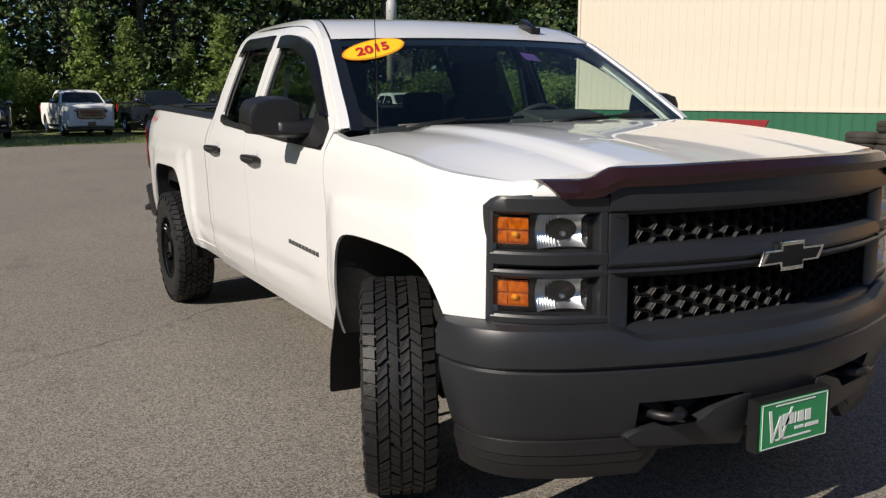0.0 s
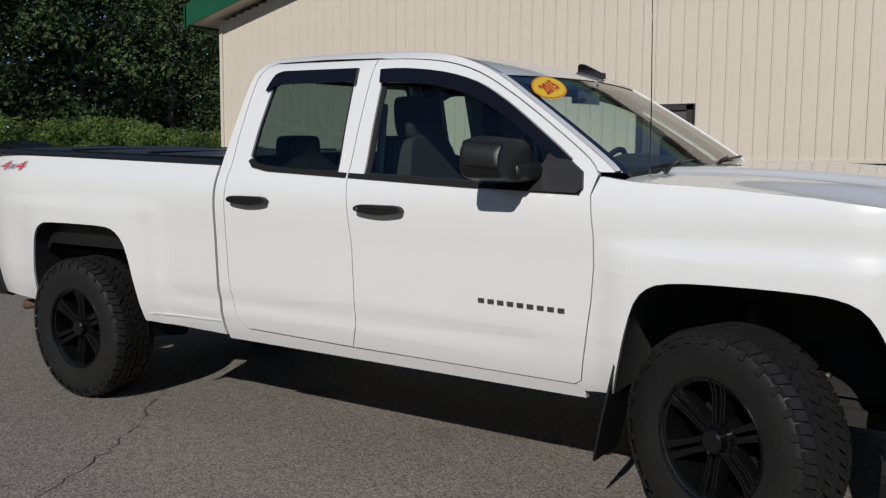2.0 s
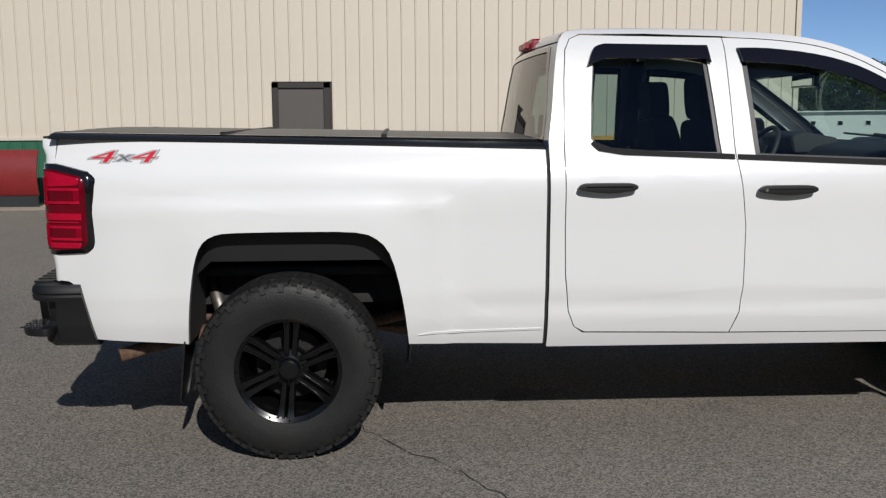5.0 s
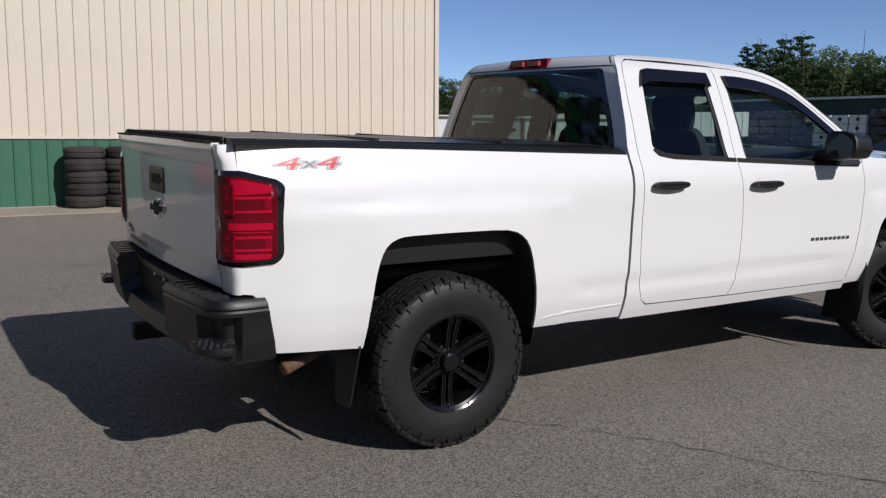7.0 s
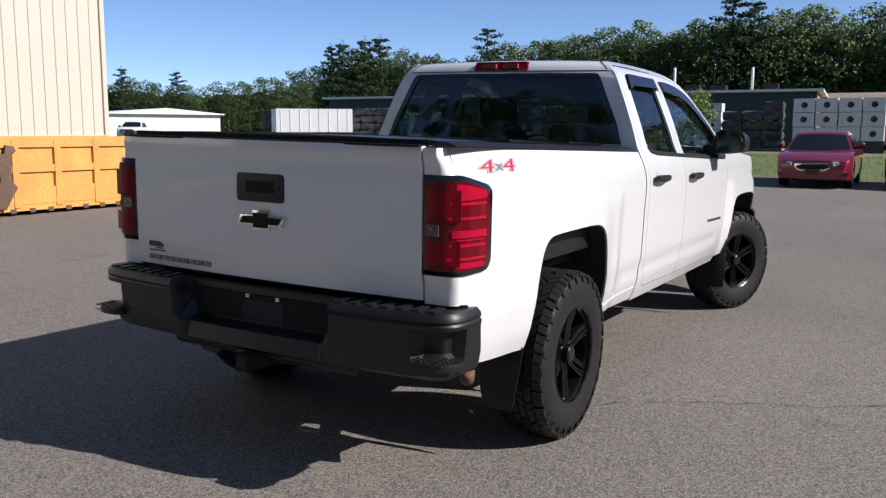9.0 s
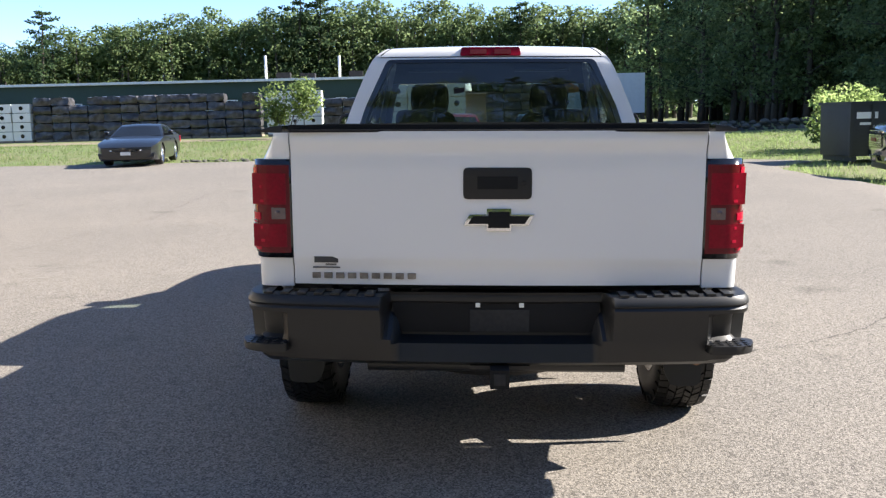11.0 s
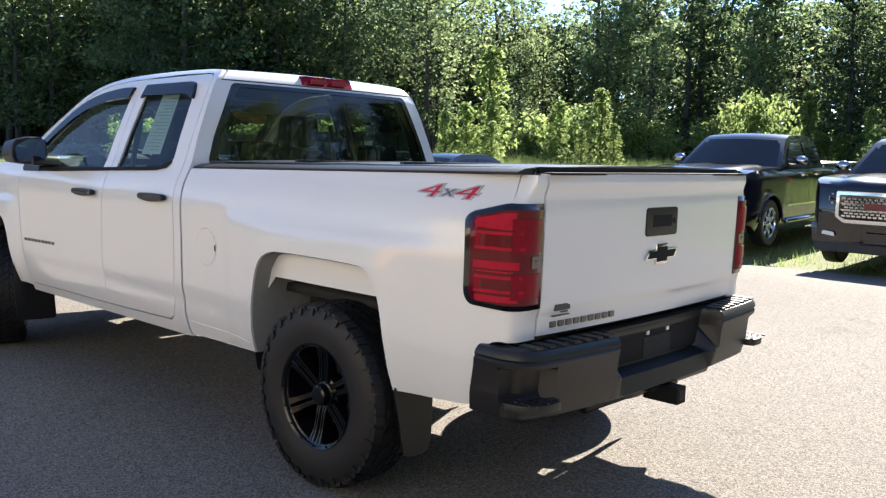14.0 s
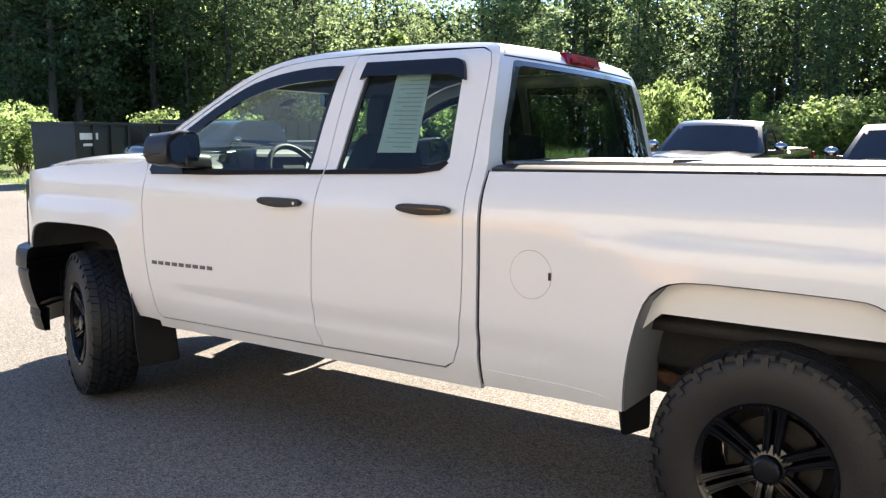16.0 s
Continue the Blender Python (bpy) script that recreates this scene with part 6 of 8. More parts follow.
part("whip_aerial", tube([(3.288, -0.80, 1.32), (3.288, -0.80, 1.55), (3.285, -0.80, 1.80), (3.280, -0.80, 2.12)], 0.0026, 6, taper=0.6), "gloss_black", truck)


# tailgate
def gate_x(y, z):
    k = np.interp(z, GATE_Z, GATE_X)
    return float(k) - 0.028 * (1 - (y / 0.8) ** 2)


gate = part("tailgate", panel([(-0.787, 0.803), (0.787, 0.803), (0.787, 1.396), (-0.787, 1.396)], lambda y, z: Vector((gate_x(y, z), y, z)), step=(0.06, 0.014), rim=(0.04, 0, 0), outward=(-1, 0, 0)), "paint", truck)
part("gate_cap", rbox(-1.048, -0.96, -0.786, 0.786, 1.392, 1.401, 0.004), "dull_black", gate)
bezel = part("gate_handle", prism(rounded([(-0.130, -0.060), (0.130, -0.060), (0.130, 0.060), (-0.130, 0.060)], 0.018), lambda a, b, d: Vector((-1.030 - d, a - 0.004, 1.199 + b)), 0.021, 0.006), "black_plastic", gate, "black tailgate handle")
part("handle_pocket", rbox(-1.0530, -1.049, -0.080, 0.072, 1.178, 1.226, 0.002), "dull_black", bezel)
part("gate_lock", lathe([(0.0, -0.003), (0.009, -0.003), (0.010, 0.0)], 16), "dark_iron", bezel, at=pose(-1.0520, -0.105, 1.200, 0, 0, -90))
# maker's emblems as plain shapes
def emblem(parent, at_x, facing, z, y, size=1.0):
    shape = [(a * size, b * size) for a, b in [(-0.135, -0.021), (-0.047, -0.021), (-0.047, -0.043), (0.047, -0.043), (0.047, -0.021), (0.112, -0.021), (0.135, 0.021), (0.047, 0.021), (0.047, 0.043), (-0.047, 0.043), (-0.047, 0.021), (-0.112, 0.021)]]
    rimmed = part("emblem", prism(shape, lambda a, b, d: Vector((at_x + facing * d, y - facing * -a, z + b)), 0.012, 0.003), "chrome", parent, "plain dark emblem with a bright edge")
    part("emblem_face", prism([(a * 0.87, b * 0.72) for a, b in shape], lambda a, b, d: Vector((at_x + facing * (0.010 + d), y - facing * -a, z + b)), 0.0045, 0.001), "dull_black", rimmed)
emblem(gate, -1.042, -1, 1.061, -0.010)
badge = new("name_badge")
badge.parent = gate
tagged(badge, "raised silver name badge")
for i in range(9):
    y0, k = 0.716 - i * 0.0468, 1
    part("letter_bar", prism([(0, -0.011), (-0.032 * k, -0.011), (-0.032 * k, 0.011), (0, 0.011)], lambda a, b, d: Vector((gate_x(y0, 0.838) - d + 0.002, y0 + a, 0.838 + b)), 0.010), "steel", badge, smooth=False)
bm = bmesh.new()
for y0, y1, z0, z1 in ((0.612, 0.705, 0.890, 0.914), (0.620, 0.662, 0.880, 0.885), (0.606, 0.712, 0.868, 0.872)):
    box(bm, gate_x(y0, z0) - 0.004, gate_x(y0, z0) + 0.01, y0, y1, z0, z1)
part("dealer_badge", bm, "dark_ink", gate, "small dark dealer badge", smooth=False)

# tonneau cover and bed rails
def cover_z(x):
    return 1.416 - 0.0185 * (x + 0.985)


cover = part("tonneau_cover", panel([(1.10, -0.80), (1.10, 0.80), (-0.985, 0.80), (-0.985, -0.80)], lambda x, y: Vector((x, y, cover_z(x) + 0.012 * (1 - (y / 0.8) ** 2))), step=(0.1, 0.1), rim=(0, 0, -0.03), outward=(0, 0, 1)), "tonneau", truck, "black folding tonneau cover")
for s in (-1, 1):
    part("bed_rail", prism([(0, 0), (0.072, 0.0), (0.074, 0.010), (0.03, 0.023), (-0.02, 0.026), (-0.03, 0.0)], lambda a, b, d: Vector((1.112 - d, s * (0.838 + a), 1.338 + 0.0255 * d + b)), 2.095, 0.004), "black_plastic", truck)
    part("cover_rail", prism([(0.79, -0.024), (0.825, -0.024), (0.825, 0.002), (0.79, 0.003)], lambda a, b, d: Vector((1.10 - d, s * a, cover_z(1.10 - d) + b)), 2.09, 0.004), "gloss_black", cover)
for x in (0.42, -0.28):
    part("cover_seam", rbox(x - 0.012, x + 0.012, -0.79, 0.79, cover_z(x) - 0.004, cover_z(x) + 0.0135, 0.004), "black_plastic", cover)
part("cover_end", rbox(-0.995, -0.972, -0.80, 0.80, 1.400, 1.420, 0.008), "dull_black", cover)
bm = bmesh.new()
box(bm, -0.98, 1.12, -0.80, 0.80, 0.78, 0.82)
part("bed_floor", bm, "liner", truck)


# rear bumper
REAR_PLAN = curve_pts([(-0.868, 0.974), (-0.95, 0.978), (-1.02, 0.972), (-1.068, 0.948), (-1.100, 0.895), (-1.118, 0.80), (-1.135, 0.64), (-1.146, 0.50), (-1.149, 0.455), (-1.151, 0.435), (-1.152, 0.415), (-1.153, 0.395), (-1.154, 0.375), (-1.155, 0.355), (-1.158, 0.28), (-1.162, 0.14), (-1.164, 0.0)], 3)
REAR_PLAN = [(x, -y) for x, y in REAR_PLAN] + [(x, y) for x, y in REAR_PLAN[-2::-1]]
bm = bmesh.new()
rows = []
for k, (x, y) in enumerate(REAR_PLAN):
    x0, y0 = REAR_PLAN[max(k - 1, 0)]
    x1, y1 = REAR_PLAN[min(k + 1, len(REAR_PLAN) - 1)]
    n = Vector((-(y1 - y0), x1 - x0, 0)).normalized()
    a = abs(y)
    dip = 0.118 * smoothstep((0.440 - a) / 0.03)
    low = 0.118 * smoothstep((0.405 - a) / 0.04)
    corner = smoothstep((a - 0.80) / 0.015) * smoothstep((-0.975 - x) / 0.02)
    cut = 0.050 * corner
    prof = [(-0.12, 0.745), (-0.10, 0.774), (-0.06 - dip * 0.3, 0.782), (-0.016 - dip * 0.75, 0.777), (-0.003 - dip * 0.82, 0.762), (0.0 - dip * 0.86, 0.746), (-0.007 - dip * 0.88, 0.737), (-0.001 - dip, 0.728), (-0.004 - dip, 0.712), (-0.007 - dip - cut, 0.702), (-0.014 - low - cut, 0.612), (-0.016 - low * 0.3 - cut * 0.5, 0.592), (-0.034 - 0.3 * cut, 0.524), (-0.075, 0.502), (-0.12, 0.500)]
    lean = 0.20 if a > 0.96 and x > -0.97 else 0.0
    rows.append([bm.verts.new(Vector((x + lean * max(0, (x + 0.97) / 0.10) * (0.76 - pz), y, pz)) + n * pn) for pn, pz in prof])
for a, b in zip(rows, rows[1:]):
    for i in range(len(a)):
        bm.faces.new((a[i], b[i], b[(i + 1) % len(a)], a[(i + 1) % len(a)]))
bm.faces.new(rows[0]), bm.faces.new(rows[-1][::-1])
bmesh.ops.recalc_face_normals(bm, faces=bm.faces)
bumper = part("rear_bumper", bm, "black_plastic", truck, "black steel rear bumper with corner steps", angle=32)
part("bumper_core", rbox(-1.02, -0.96, -0.90, 0.90, 0.51, 0.765, 0.01), "liner", bumper)
_stud = mesh_of("stud", rbox(-0.007, 0.007, -0.007, 0.007, 0.0, 0.006, 0.002, 1), "grey_plastic", True, 30)
_pad = mesh_of("tread_bar", rbox(-0.042, 0.042, -0.017, 0.017, 0.0, 0.008, 0.003, 1), "black_plastic", True, 30)
for s in (-1, 1):
    step = part("corner_step", prism(rounded([(-1.05, 0.790), (-1.145, 0.800), (-1.143, 0.905), (-1.100, 0.972), (-1.01, 0.996), (-0.985, 0.93)], 0.03), lambda a, b, d: Vector((a, s * b, 0.562 + d)), 0.034, 0.008), "black_plastic", bumper, "black corner step with studs")
    for i in range(4):
        for j in range(5):
            o = new("stud", _stud)
            o.parent = step
            o.location = (-1.128 + i * 0.027 + 0.013 * (j % 2), s * (0.815 + j * 0.033), 0.594)
    for i in range(7):
        o = new("tread_bar", _pad)
        o.parent = bumper
        o.location = (-1.088 + 0.007 * i, s * (0.48 + i * 0.066), 0.779)
    part("plate_lamp", lathe([(0.0, 0.0), (0.022, 0.0), (0.026, 0.012)], 16), "dull_black", bumper, at=pose(-1.040, s * 0.205 - 0.015, 0.69, 0, 0, -90))
# Dull black sheet over the bumper recess, putting its shade into colour.
part("recess_back", prism(rounded([(-0.375, 0.622), (0.375, 0.622), (0.405, 0.742), (-0.405, 0.742)], 0.02), lambda a, b, d: Vector((-1.049 + d, a, b)), 0.012, 0.003), "dull_black", bumper)
part("plate_recess", rbox(-1.052, -1.030, -0.130, 0.100, 0.625, 0.712, 0.004), "liner", bumper)
for y in (0.069, -0.099):
    part("plate_bolt", rbox(-1.055, -1.030, y - 0.009, y + 0.009, 0.722, 0.740, 0.002), "plate_white", bumper)
receiver = part("tow_receiver", rbox(-1.18, -1.02, -0.050, 0.022, 0.435, 0.507, 0.006), "dull_black", truck, "square tow receiver")
part("receiver_mouth", rbox(-1.183, -1.175, -0.036, 0.008, 0.449, 0.493, 0.001), "liner", receiver)
part("tow_bar", tube([(-1.03, -0.50, 0.492), (-1.03, 0.50, 0.492)], 0.03, 10), "black_plastic", truck)
part("chain_plate", rbox(-1.10, -1.04, -0.13, 0.10, 0.488, 0.503, 0.006), "black_plastic", truck)
part("exhaust_tip", tube([(-0.42, -0.70, 0.50), (-0.60, -0.78, 0.47), (-0.755, -0.855, 0.440)], 0.031, 12), "rust", truck, "rusty exhaust tailpipe")


# front end
def strip(z0, z1, y0, y1, off, depth, n=24, fx=front_x):
    """A band across the nose between heights z0 and z1, following its curve."""
    bm = bmesh.new()
    rows = []
    for y in np.linspace(y0, y1, n + 1):
        x = fx(y) + off
        rows.append([bm.verts.new(p) for p in ((x, y, z0), (x, y, z1), (x - depth, y, z1), (x - depth, y, z0))])
    for a, b in zip(rows, rows[1:]):
        for i in range(4):
            bm.faces.new((a[i], b[i], b[(i + 1) % 4], a[(i + 1) % 4]))
    bm.faces.new(rows[0]), bm.faces.new(rows[-1][::-1])
    bmesh.ops.recalc_face_normals(bm, faces=bm.faces)
    return bm


def loft(profile, y0, y1, n=32, close=True):
    """A moulding across the nose: profile(y) lists (ahead of the nose curve, height)."""
    bm = bmesh.new()
    rows = [[bm.verts.new((front_x(y) + off, y, z)) for off, z in profile(y)] for y in np.linspace(y0, y1, n + 1)]
    k = len(rows[0])
    for a, b in zip(rows, rows[1:]):
        for i in range(k if close else k - 1):
            bm.faces.new((a[i], b[i], b[(i + 1) % k], a[(i + 1) % k]))
    if close:
        bm.faces.new(rows[0]), bm.faces.new(rows[-1][::-1])
    bmesh.ops.recalc_face_normals(bm, faces=bm.faces)
    return bm


def shield_low(y):
    return 1.170 + 0.031 * smoothstep((0.665 - abs(y)) / 0.085) + 0.008 * smoothstep((0.5 - abs(y)) / 0.4)


grille = part("grille", loft(lambda y: ((-0.05, 1.104), (-0.008, 1.112), (0.006, 1.126), (0.009, 1.150), (0.004, shield_low(y)), (-0.05, shield_low(y))), -0.612, 0.612), "grey_plastic", truck, "charcoal grille surround", angle=30)
part("grille_bar", loft(lambda y: ((-0.055, 1.024), (-0.012, 1.018), (0.004, 1.004), (0.010, 0.968), (0.006, 0.961), (-0.006, 0.958), (-0.006, 0.952), (0.006, 0.949), (0.010, 0.942), (0.002, 0.930), (-0.012, 0.921), (-0.055, 0.916)), -0.612, 0.612), "grey_plastic", grille, angle=30)
part("grille_bar", loft(lambda y: ((-0.055, 0.782), (-0.014, 0.776), (0.006, 0.762), (0.010, 0.740), (0.000, 0.726), (-0.05, 0.722)), -0.600, 0.600), "grey_plastic", grille, angle=30)
for s in (-1, 1):
    for z0, z1 in ((0.960, 1.118), (0.728, 0.950)):
        part("grille_end", prism([(0.540, z0 + 0.02), (0.562, z0), (0.612, z0), (0.612, z1), (0.562, z1), (0.540, z1 - 0.015)], lambda a, b, d: Vector((front_x(a) + (0.008 if a > 0.55 else -0.020) - d, s * a, b)), 0.05, 0.006), "grey_plastic", grille, angle=30)
part("grille_back", strip(0.76, 1.16, -0.60, 0.60, -0.085, 0.01), "liner", grille)


def lattice(z0, n):
    """Honeycomb plate across the nose: bevelled webs in front, wide hexagonal holes going back."""
    bm = bmesh.new()
    ph, pv = 0.0480, 0.0470
    outer = [(ph * 2 / 3 * c, pv / 2 * q) for c, q in ((1, 0), (0.5, 1), (-0.5, 1), (-1, 0), (-0.5, -1), (0.5, -1))]
    for i in range(-11, 12):
        for k in range(n):
            cy, cz = i * ph, z0 + (i % 2) * pv / 2 + k * pv
            rings = [[bm.verts.new((front_x(cy + p) + off, cy + p * w, cz + q * w)) for p, q in outer] for off, w in ((-0.034, 1.0), (-0.028, 0.86), (-0.040, 0.74), (-0.066, 0.68))]
            for f, g in zip(rings, rings[1:]):
                for m in range(6):
                    bm.faces.new((f[m], f[(m + 1) % 6], g[(m + 1) % 6], g[m]))
    bmesh.ops.remove_doubles(bm, verts=bm.verts, dist=0.001)
    bmesh.ops.recalc_face_normals(bm, faces=bm.faces)
    return bm


part("grille_mesh", lattice(1.036, 2), "grille_black", grille, smooth=False)
part("grille_mesh", lattice(0.788, 3), "grille_black", grille, smooth=False)
part("emblem_foot", rbox(4.59, 4.630, -0.05, 0.05, 0.918, 0.992, 0.01), "grey_plastic", grille)
emblem(grille, 4.632, 1, 0.955, 0.008, 1.08)


def lamp_bowl(s):
    """A concave reflector, fluted upright on its outer half."""
    bm = bmesh.new()
    rows = []
    for q in range(33):
        v = -1 + q / 16
        flute = 0.0035 * math.cos(q * math.pi) * smoothstep((s * v + 0.1) / 0.3)
        rows.append([bm.verts.new((-0.060 * (1 - 0.5 * (v * v + w * w)) + flute * (1 - 0.5 * w * w), v * 0.076, w * 0.050)) for w in np.linspace(-1, 1, 13)])
    for p, q in zip(rows, rows[1:]):
        for r in range(12):
            bm.faces.new((p[r], q[r], q[r + 1], p[r + 1]))
    bmesh.ops.recalc_face_normals(bm, faces=bm.faces)
    return bm


def drop(y, high):
    """The rounded outer top corner of the lamp housing."""
    return 0.030 * (max(0, abs(y) - 0.868) / 0.031) ** 2 if high > 1.1 else 0.0


for s in (-1, 1):
    head = part("headlamp", strip(0.786, 1.150, s * 0.618, s * 0.890, -0.075, 0.05, 10), "gloss_black", truck, "stacked headlamp with amber indicators")
    for low, high in ((1.117, 1.172), (0.960, 1.006), (0.924, 0.951), (0.782, 0.814)):
        part("lamp_frame", loft(lambda y: ((-0.06, low), (-0.012, low), (0.002, low + 0.008), (0.004, high - 0.008 - drop(y, high)), (-0.004, high - drop(y, high)), (-0.06, high - drop(y, high))), s * 0.614, s * 0.899, 24), "grey_plastic", head, angle=30)
    for y0, y1 in ((0.614, 0.634), (0.892, 0.901)):
        part("lamp_frame", bevel_all(strip(0.784, 1.170 if y0 < 0.7 else 1.142, s * y0, s * y1, 0.001, 0.07, 4), 0.004), "grey_plastic", head)
    for z0, z1, c in ((1.006, 1.117, 1.066), (0.814, 0.924, 0.876)):
        amber = part("amber_lens", strip(c - 0.040, c + 0.040, s * 0.806, s * 0.897, -0.034, 0.02, 8), "amber", head, "amber indicator lens")
        for r in (-1, 1):
            for q in range(2):
                y = s * (0.829 + 0.046 * q)
                part("prism", prism([(-0.021, -0.015), (0.021, -0.015), (0.021, 0.015), (-0.021, 0.015)], lambda a, b, d: Vector((front_x(y + a) - 0.035 + d * (1 - 30 * max(0, b)), y + a, c + 0.019 * r + b)), 0.009, 0.002), "amber", amber, smooth=False)
        part("amber_bulb", lathe([(0.0, 0.012), (0.007, 0.010), (0.010, 0.0), (0.010, -0.02)], 16, "x"), "amber_glow", amber, at=pose(front_x(0.835) - 0.030, s * 0.835, c - 0.012))
        yb = s * 0.727
        bowl = part("lamp_bowl", lamp_bowl(s), "lamp_mirror", head, "bright fluted reflector", at=pose(front_x(yb) - 0.024, yb, c, 0, 0, s * 18))
        part("bulb_cap", lathe([(0.0, 0.006), (0.006, 0.004), (0.008, 0.0), (0.007, -0.02)], 16, "x"), "lamp_mirror", bowl, at=pose(-0.030, -s * 0.012, -0.012))
        part("side_cell", rbox(front_x(0.65) - 0.060, front_x(0.65) - 0.030, s * 0.636, s * 0.656, z0 + 0.006, z1 - 0.006, 0.003), "gloss_black", head)
        bm = bmesh.new()
        rows = [[bm.verts.new((front_x(y) - 0.010 + 0.006 * (zz == c), y, zz)) for zz in (z0, c, z1)] for y in np.linspace(s * 0.634, s * 0.899, 11)]
        for a, b in zip(rows, rows[1:]):
            for i in (0, 1):
                bm.faces.new((a[i], b[i], b[i + 1], a[i + 1]))
        part("lens_cover", bm, "lamp_glass", head)


def bumper_x(y, add=0.0):
    a = abs(y)
    return 4.675 + add - 0.30 * a * a - 3.2 * max(0, a - 0.72) ** 2


PLAN = curve_pts([(4.150, 1.002), (4.235, 0.994), (4.315, 0.968), (4.392, 0.912), (4.450, 0.835), (4.505, 0.735), (4.565, 0.58), (4.622, 0.40), (4.655, 0.25), (4.672, 0.12), (4.677, 0.0)], 4)
PLAN = [(x, -y) for x, y in PLAN] + [(x, y) for x, y in PLAN[-2::-1]]
bm = bmesh.new()
rows = []
for k, (x, y) in enumerate(PLAN):
    x0, y0 = PLAN[max(k - 1, 0)]
    x1, y1 = PLAN[min(k + 1, len(PLAN) - 1)]
    n = Vector((y1 - y0, -(x1 - x0), 0)).normalized()
    a = abs(y)
    dip = 0.040 * smoothstep((0.62 - a) / 0.10)
    top = 0.788 - dip
    prof = [(-0.10, top), (-0.035, top), (-0.010, top - 0.012), (0.0, top - 0.036), (0.004, 0.706 - dip * 0.3), (0.004, 0.668), (-0.008, 0.659), (-0.012, 0.653), (-0.006, 0.646), (-0.006, 0.62), (-0.022, 0.540), (-0.048, 0.450), (-0.056, 0.430), (-0.08, 0.400), (-0.14, 0.392)]
    rows.append([bm.verts.new(Vector((x, y, pz)) + n * pn) for pn, pz in prof])
for a, b in zip(rows, rows[1:]):
    for i in range(len(a) - 1):
        if i == 10 and 0.19 < abs(a[i].co.y + b[i].co.y) / 2 < 0.53:
            continue                                       # opening for the tow hook
        bm.faces.new((a[i], b[i], b[i + 1], a[i + 1]))
bmesh.ops.recalc_face_normals(bm, faces=bm.faces)
bm.normal_update()
if sum(f.normal.x * f.calc_area() for f in bm.faces) < 0:
    bmesh.ops.reverse_faces(bm, faces=bm.faces)
front_bumper = part("front_bumper", bm, "grey_plastic", truck, "charcoal plastic front bumper", angle=40)
for s in (-1, 1):
    part("hook_recess", strip(0.42, 0.58, s * 0.16, s * 0.60, -0.11, 0.01, 8, bumper_x), "liner", front_bumper)
    part("tow_hook", tube([(4.50, s * 0.475, 0.492), (4.57, s * 0.472, 0.495), (4.612, s * 0.455, 0.498), (4.618, s * 0.425, 0.499), (4.605, s * 0.395, 0.498), (4.56, s * 0.382, 0.495), (4.50, s * 0.38, 0.492)], 0.015, 8), "black_plastic", front_bumper, "black tow hook")
    part("lower_brace", prism(rounded([(0.15, 0.532), (0.20, 0.530), (0.285, 0.500), (0.330, 0.460), (0.52, 0.452), (0.560, 0.428), (0.53, 0.396), (0.15, 0.352)], 0.010), lambda a, b, d: Vector((bumper_x(a) - 0.015 - 0.25 * (0.53 - b) - d, s * a, b)), 0.07, 0.010), "grey_plastic", front_bumper)
    bm = bmesh.new()
    rows = []
    for x, y in [q for q in PLAN if q[1] * s > 0.40]:
        u = Vector((x - 4.0, y * 0.75, 0)).normalized()
        k = smoothstep((abs(y) - 0.40) / 0.14)
        b = 0.285 + 0.13 * (1 - k)
        rows.append([bm.verts.new(Vector((x, y, z)) + u * d) for d, z in ((-0.09, 0.43), (-0.066, 0.412), (-0.064, min(0.41, b + 0.085)), (-0.070, min(0.407, b + 0.080)), (-0.072, min(0.405, b + 0.052)), (-0.078, min(0.403, b + 0.047)), (-0.082, min(0.401, b + 0.022)), (-0.090, b), (-0.12, b), (-0.12, 0.42))])
    for a, b in zip(rows, rows[1:]):
        for i in range(9):
            bm.faces.new((a[i], b[i], b[i + 1], a[i + 1]))
    bmesh.ops.recalc_face_normals(bm, faces=bm.faces)
    part("air_dam", bm, "black_plastic", front_bumper)
part("valance", strip(0.36, 0.44, -0.50, 0.50, -0.09, 0.04, 16, bumper_x), "black_plastic", front_bumper)
part("plate_holder", rbox(4.650, 4.690, -0.166, 0.166, 0.345, 0.514, 0.010), "black_plastic", front_bumper)
plate = part("dealer_plate", rbox(4.690, 4.694, -0.152, 0.152, 0.353, 0.503, 0.0015), "green_plate", front_bumper, "green dealer plate with white marks")
for y0, y1, z0, z1 in ((-0.149, 0.149, 0.3545, 0.357), (-0.149, 0.149, 0.499, 0.5015), (-0.149, -0.1465, 0.358, 0.498), (0.1465, 0.149, 0.358, 0.498), (-0.058, -0.030, 0.420, 0.458), (-0.024, -0.008, 0.420, 0.456), (-0.002, 0.004, 0.420, 0.456), (0.012, 0.038, 0.420, 0.456), (0.046, 0.072, 0.420, 0.456), (0.000, 0.040, 0.398, 0.408), (0.048, 0.110, 0.396, 0.408), (-0.085, 0.075, 0.374, 0.380), (-0.09, 0.09, 0.488, 0.492)):
    part("plate_bar", rbox(4.6935, 4.6955, y0, y1, z0, z1, 0), "plate_white", plate, smooth=False)
part("plate_device", prism([(-0.120, 0.478), (-0.108, 0.478), (-0.096, 0.395), (-0.070, 0.455), (-0.064, 0.455), (-0.058, 0.398), (-0.020, 0.476), (-0.012, 0.476), (-0.056, 0.375), (-0.068, 0.375), (-0.074, 0.425), (-0.098, 0.372), (-0.106, 0.372)], lambda a, b, d: Vector((4.6935 + d, a, b)), 0.002), "plate_white", plate, smooth=False)


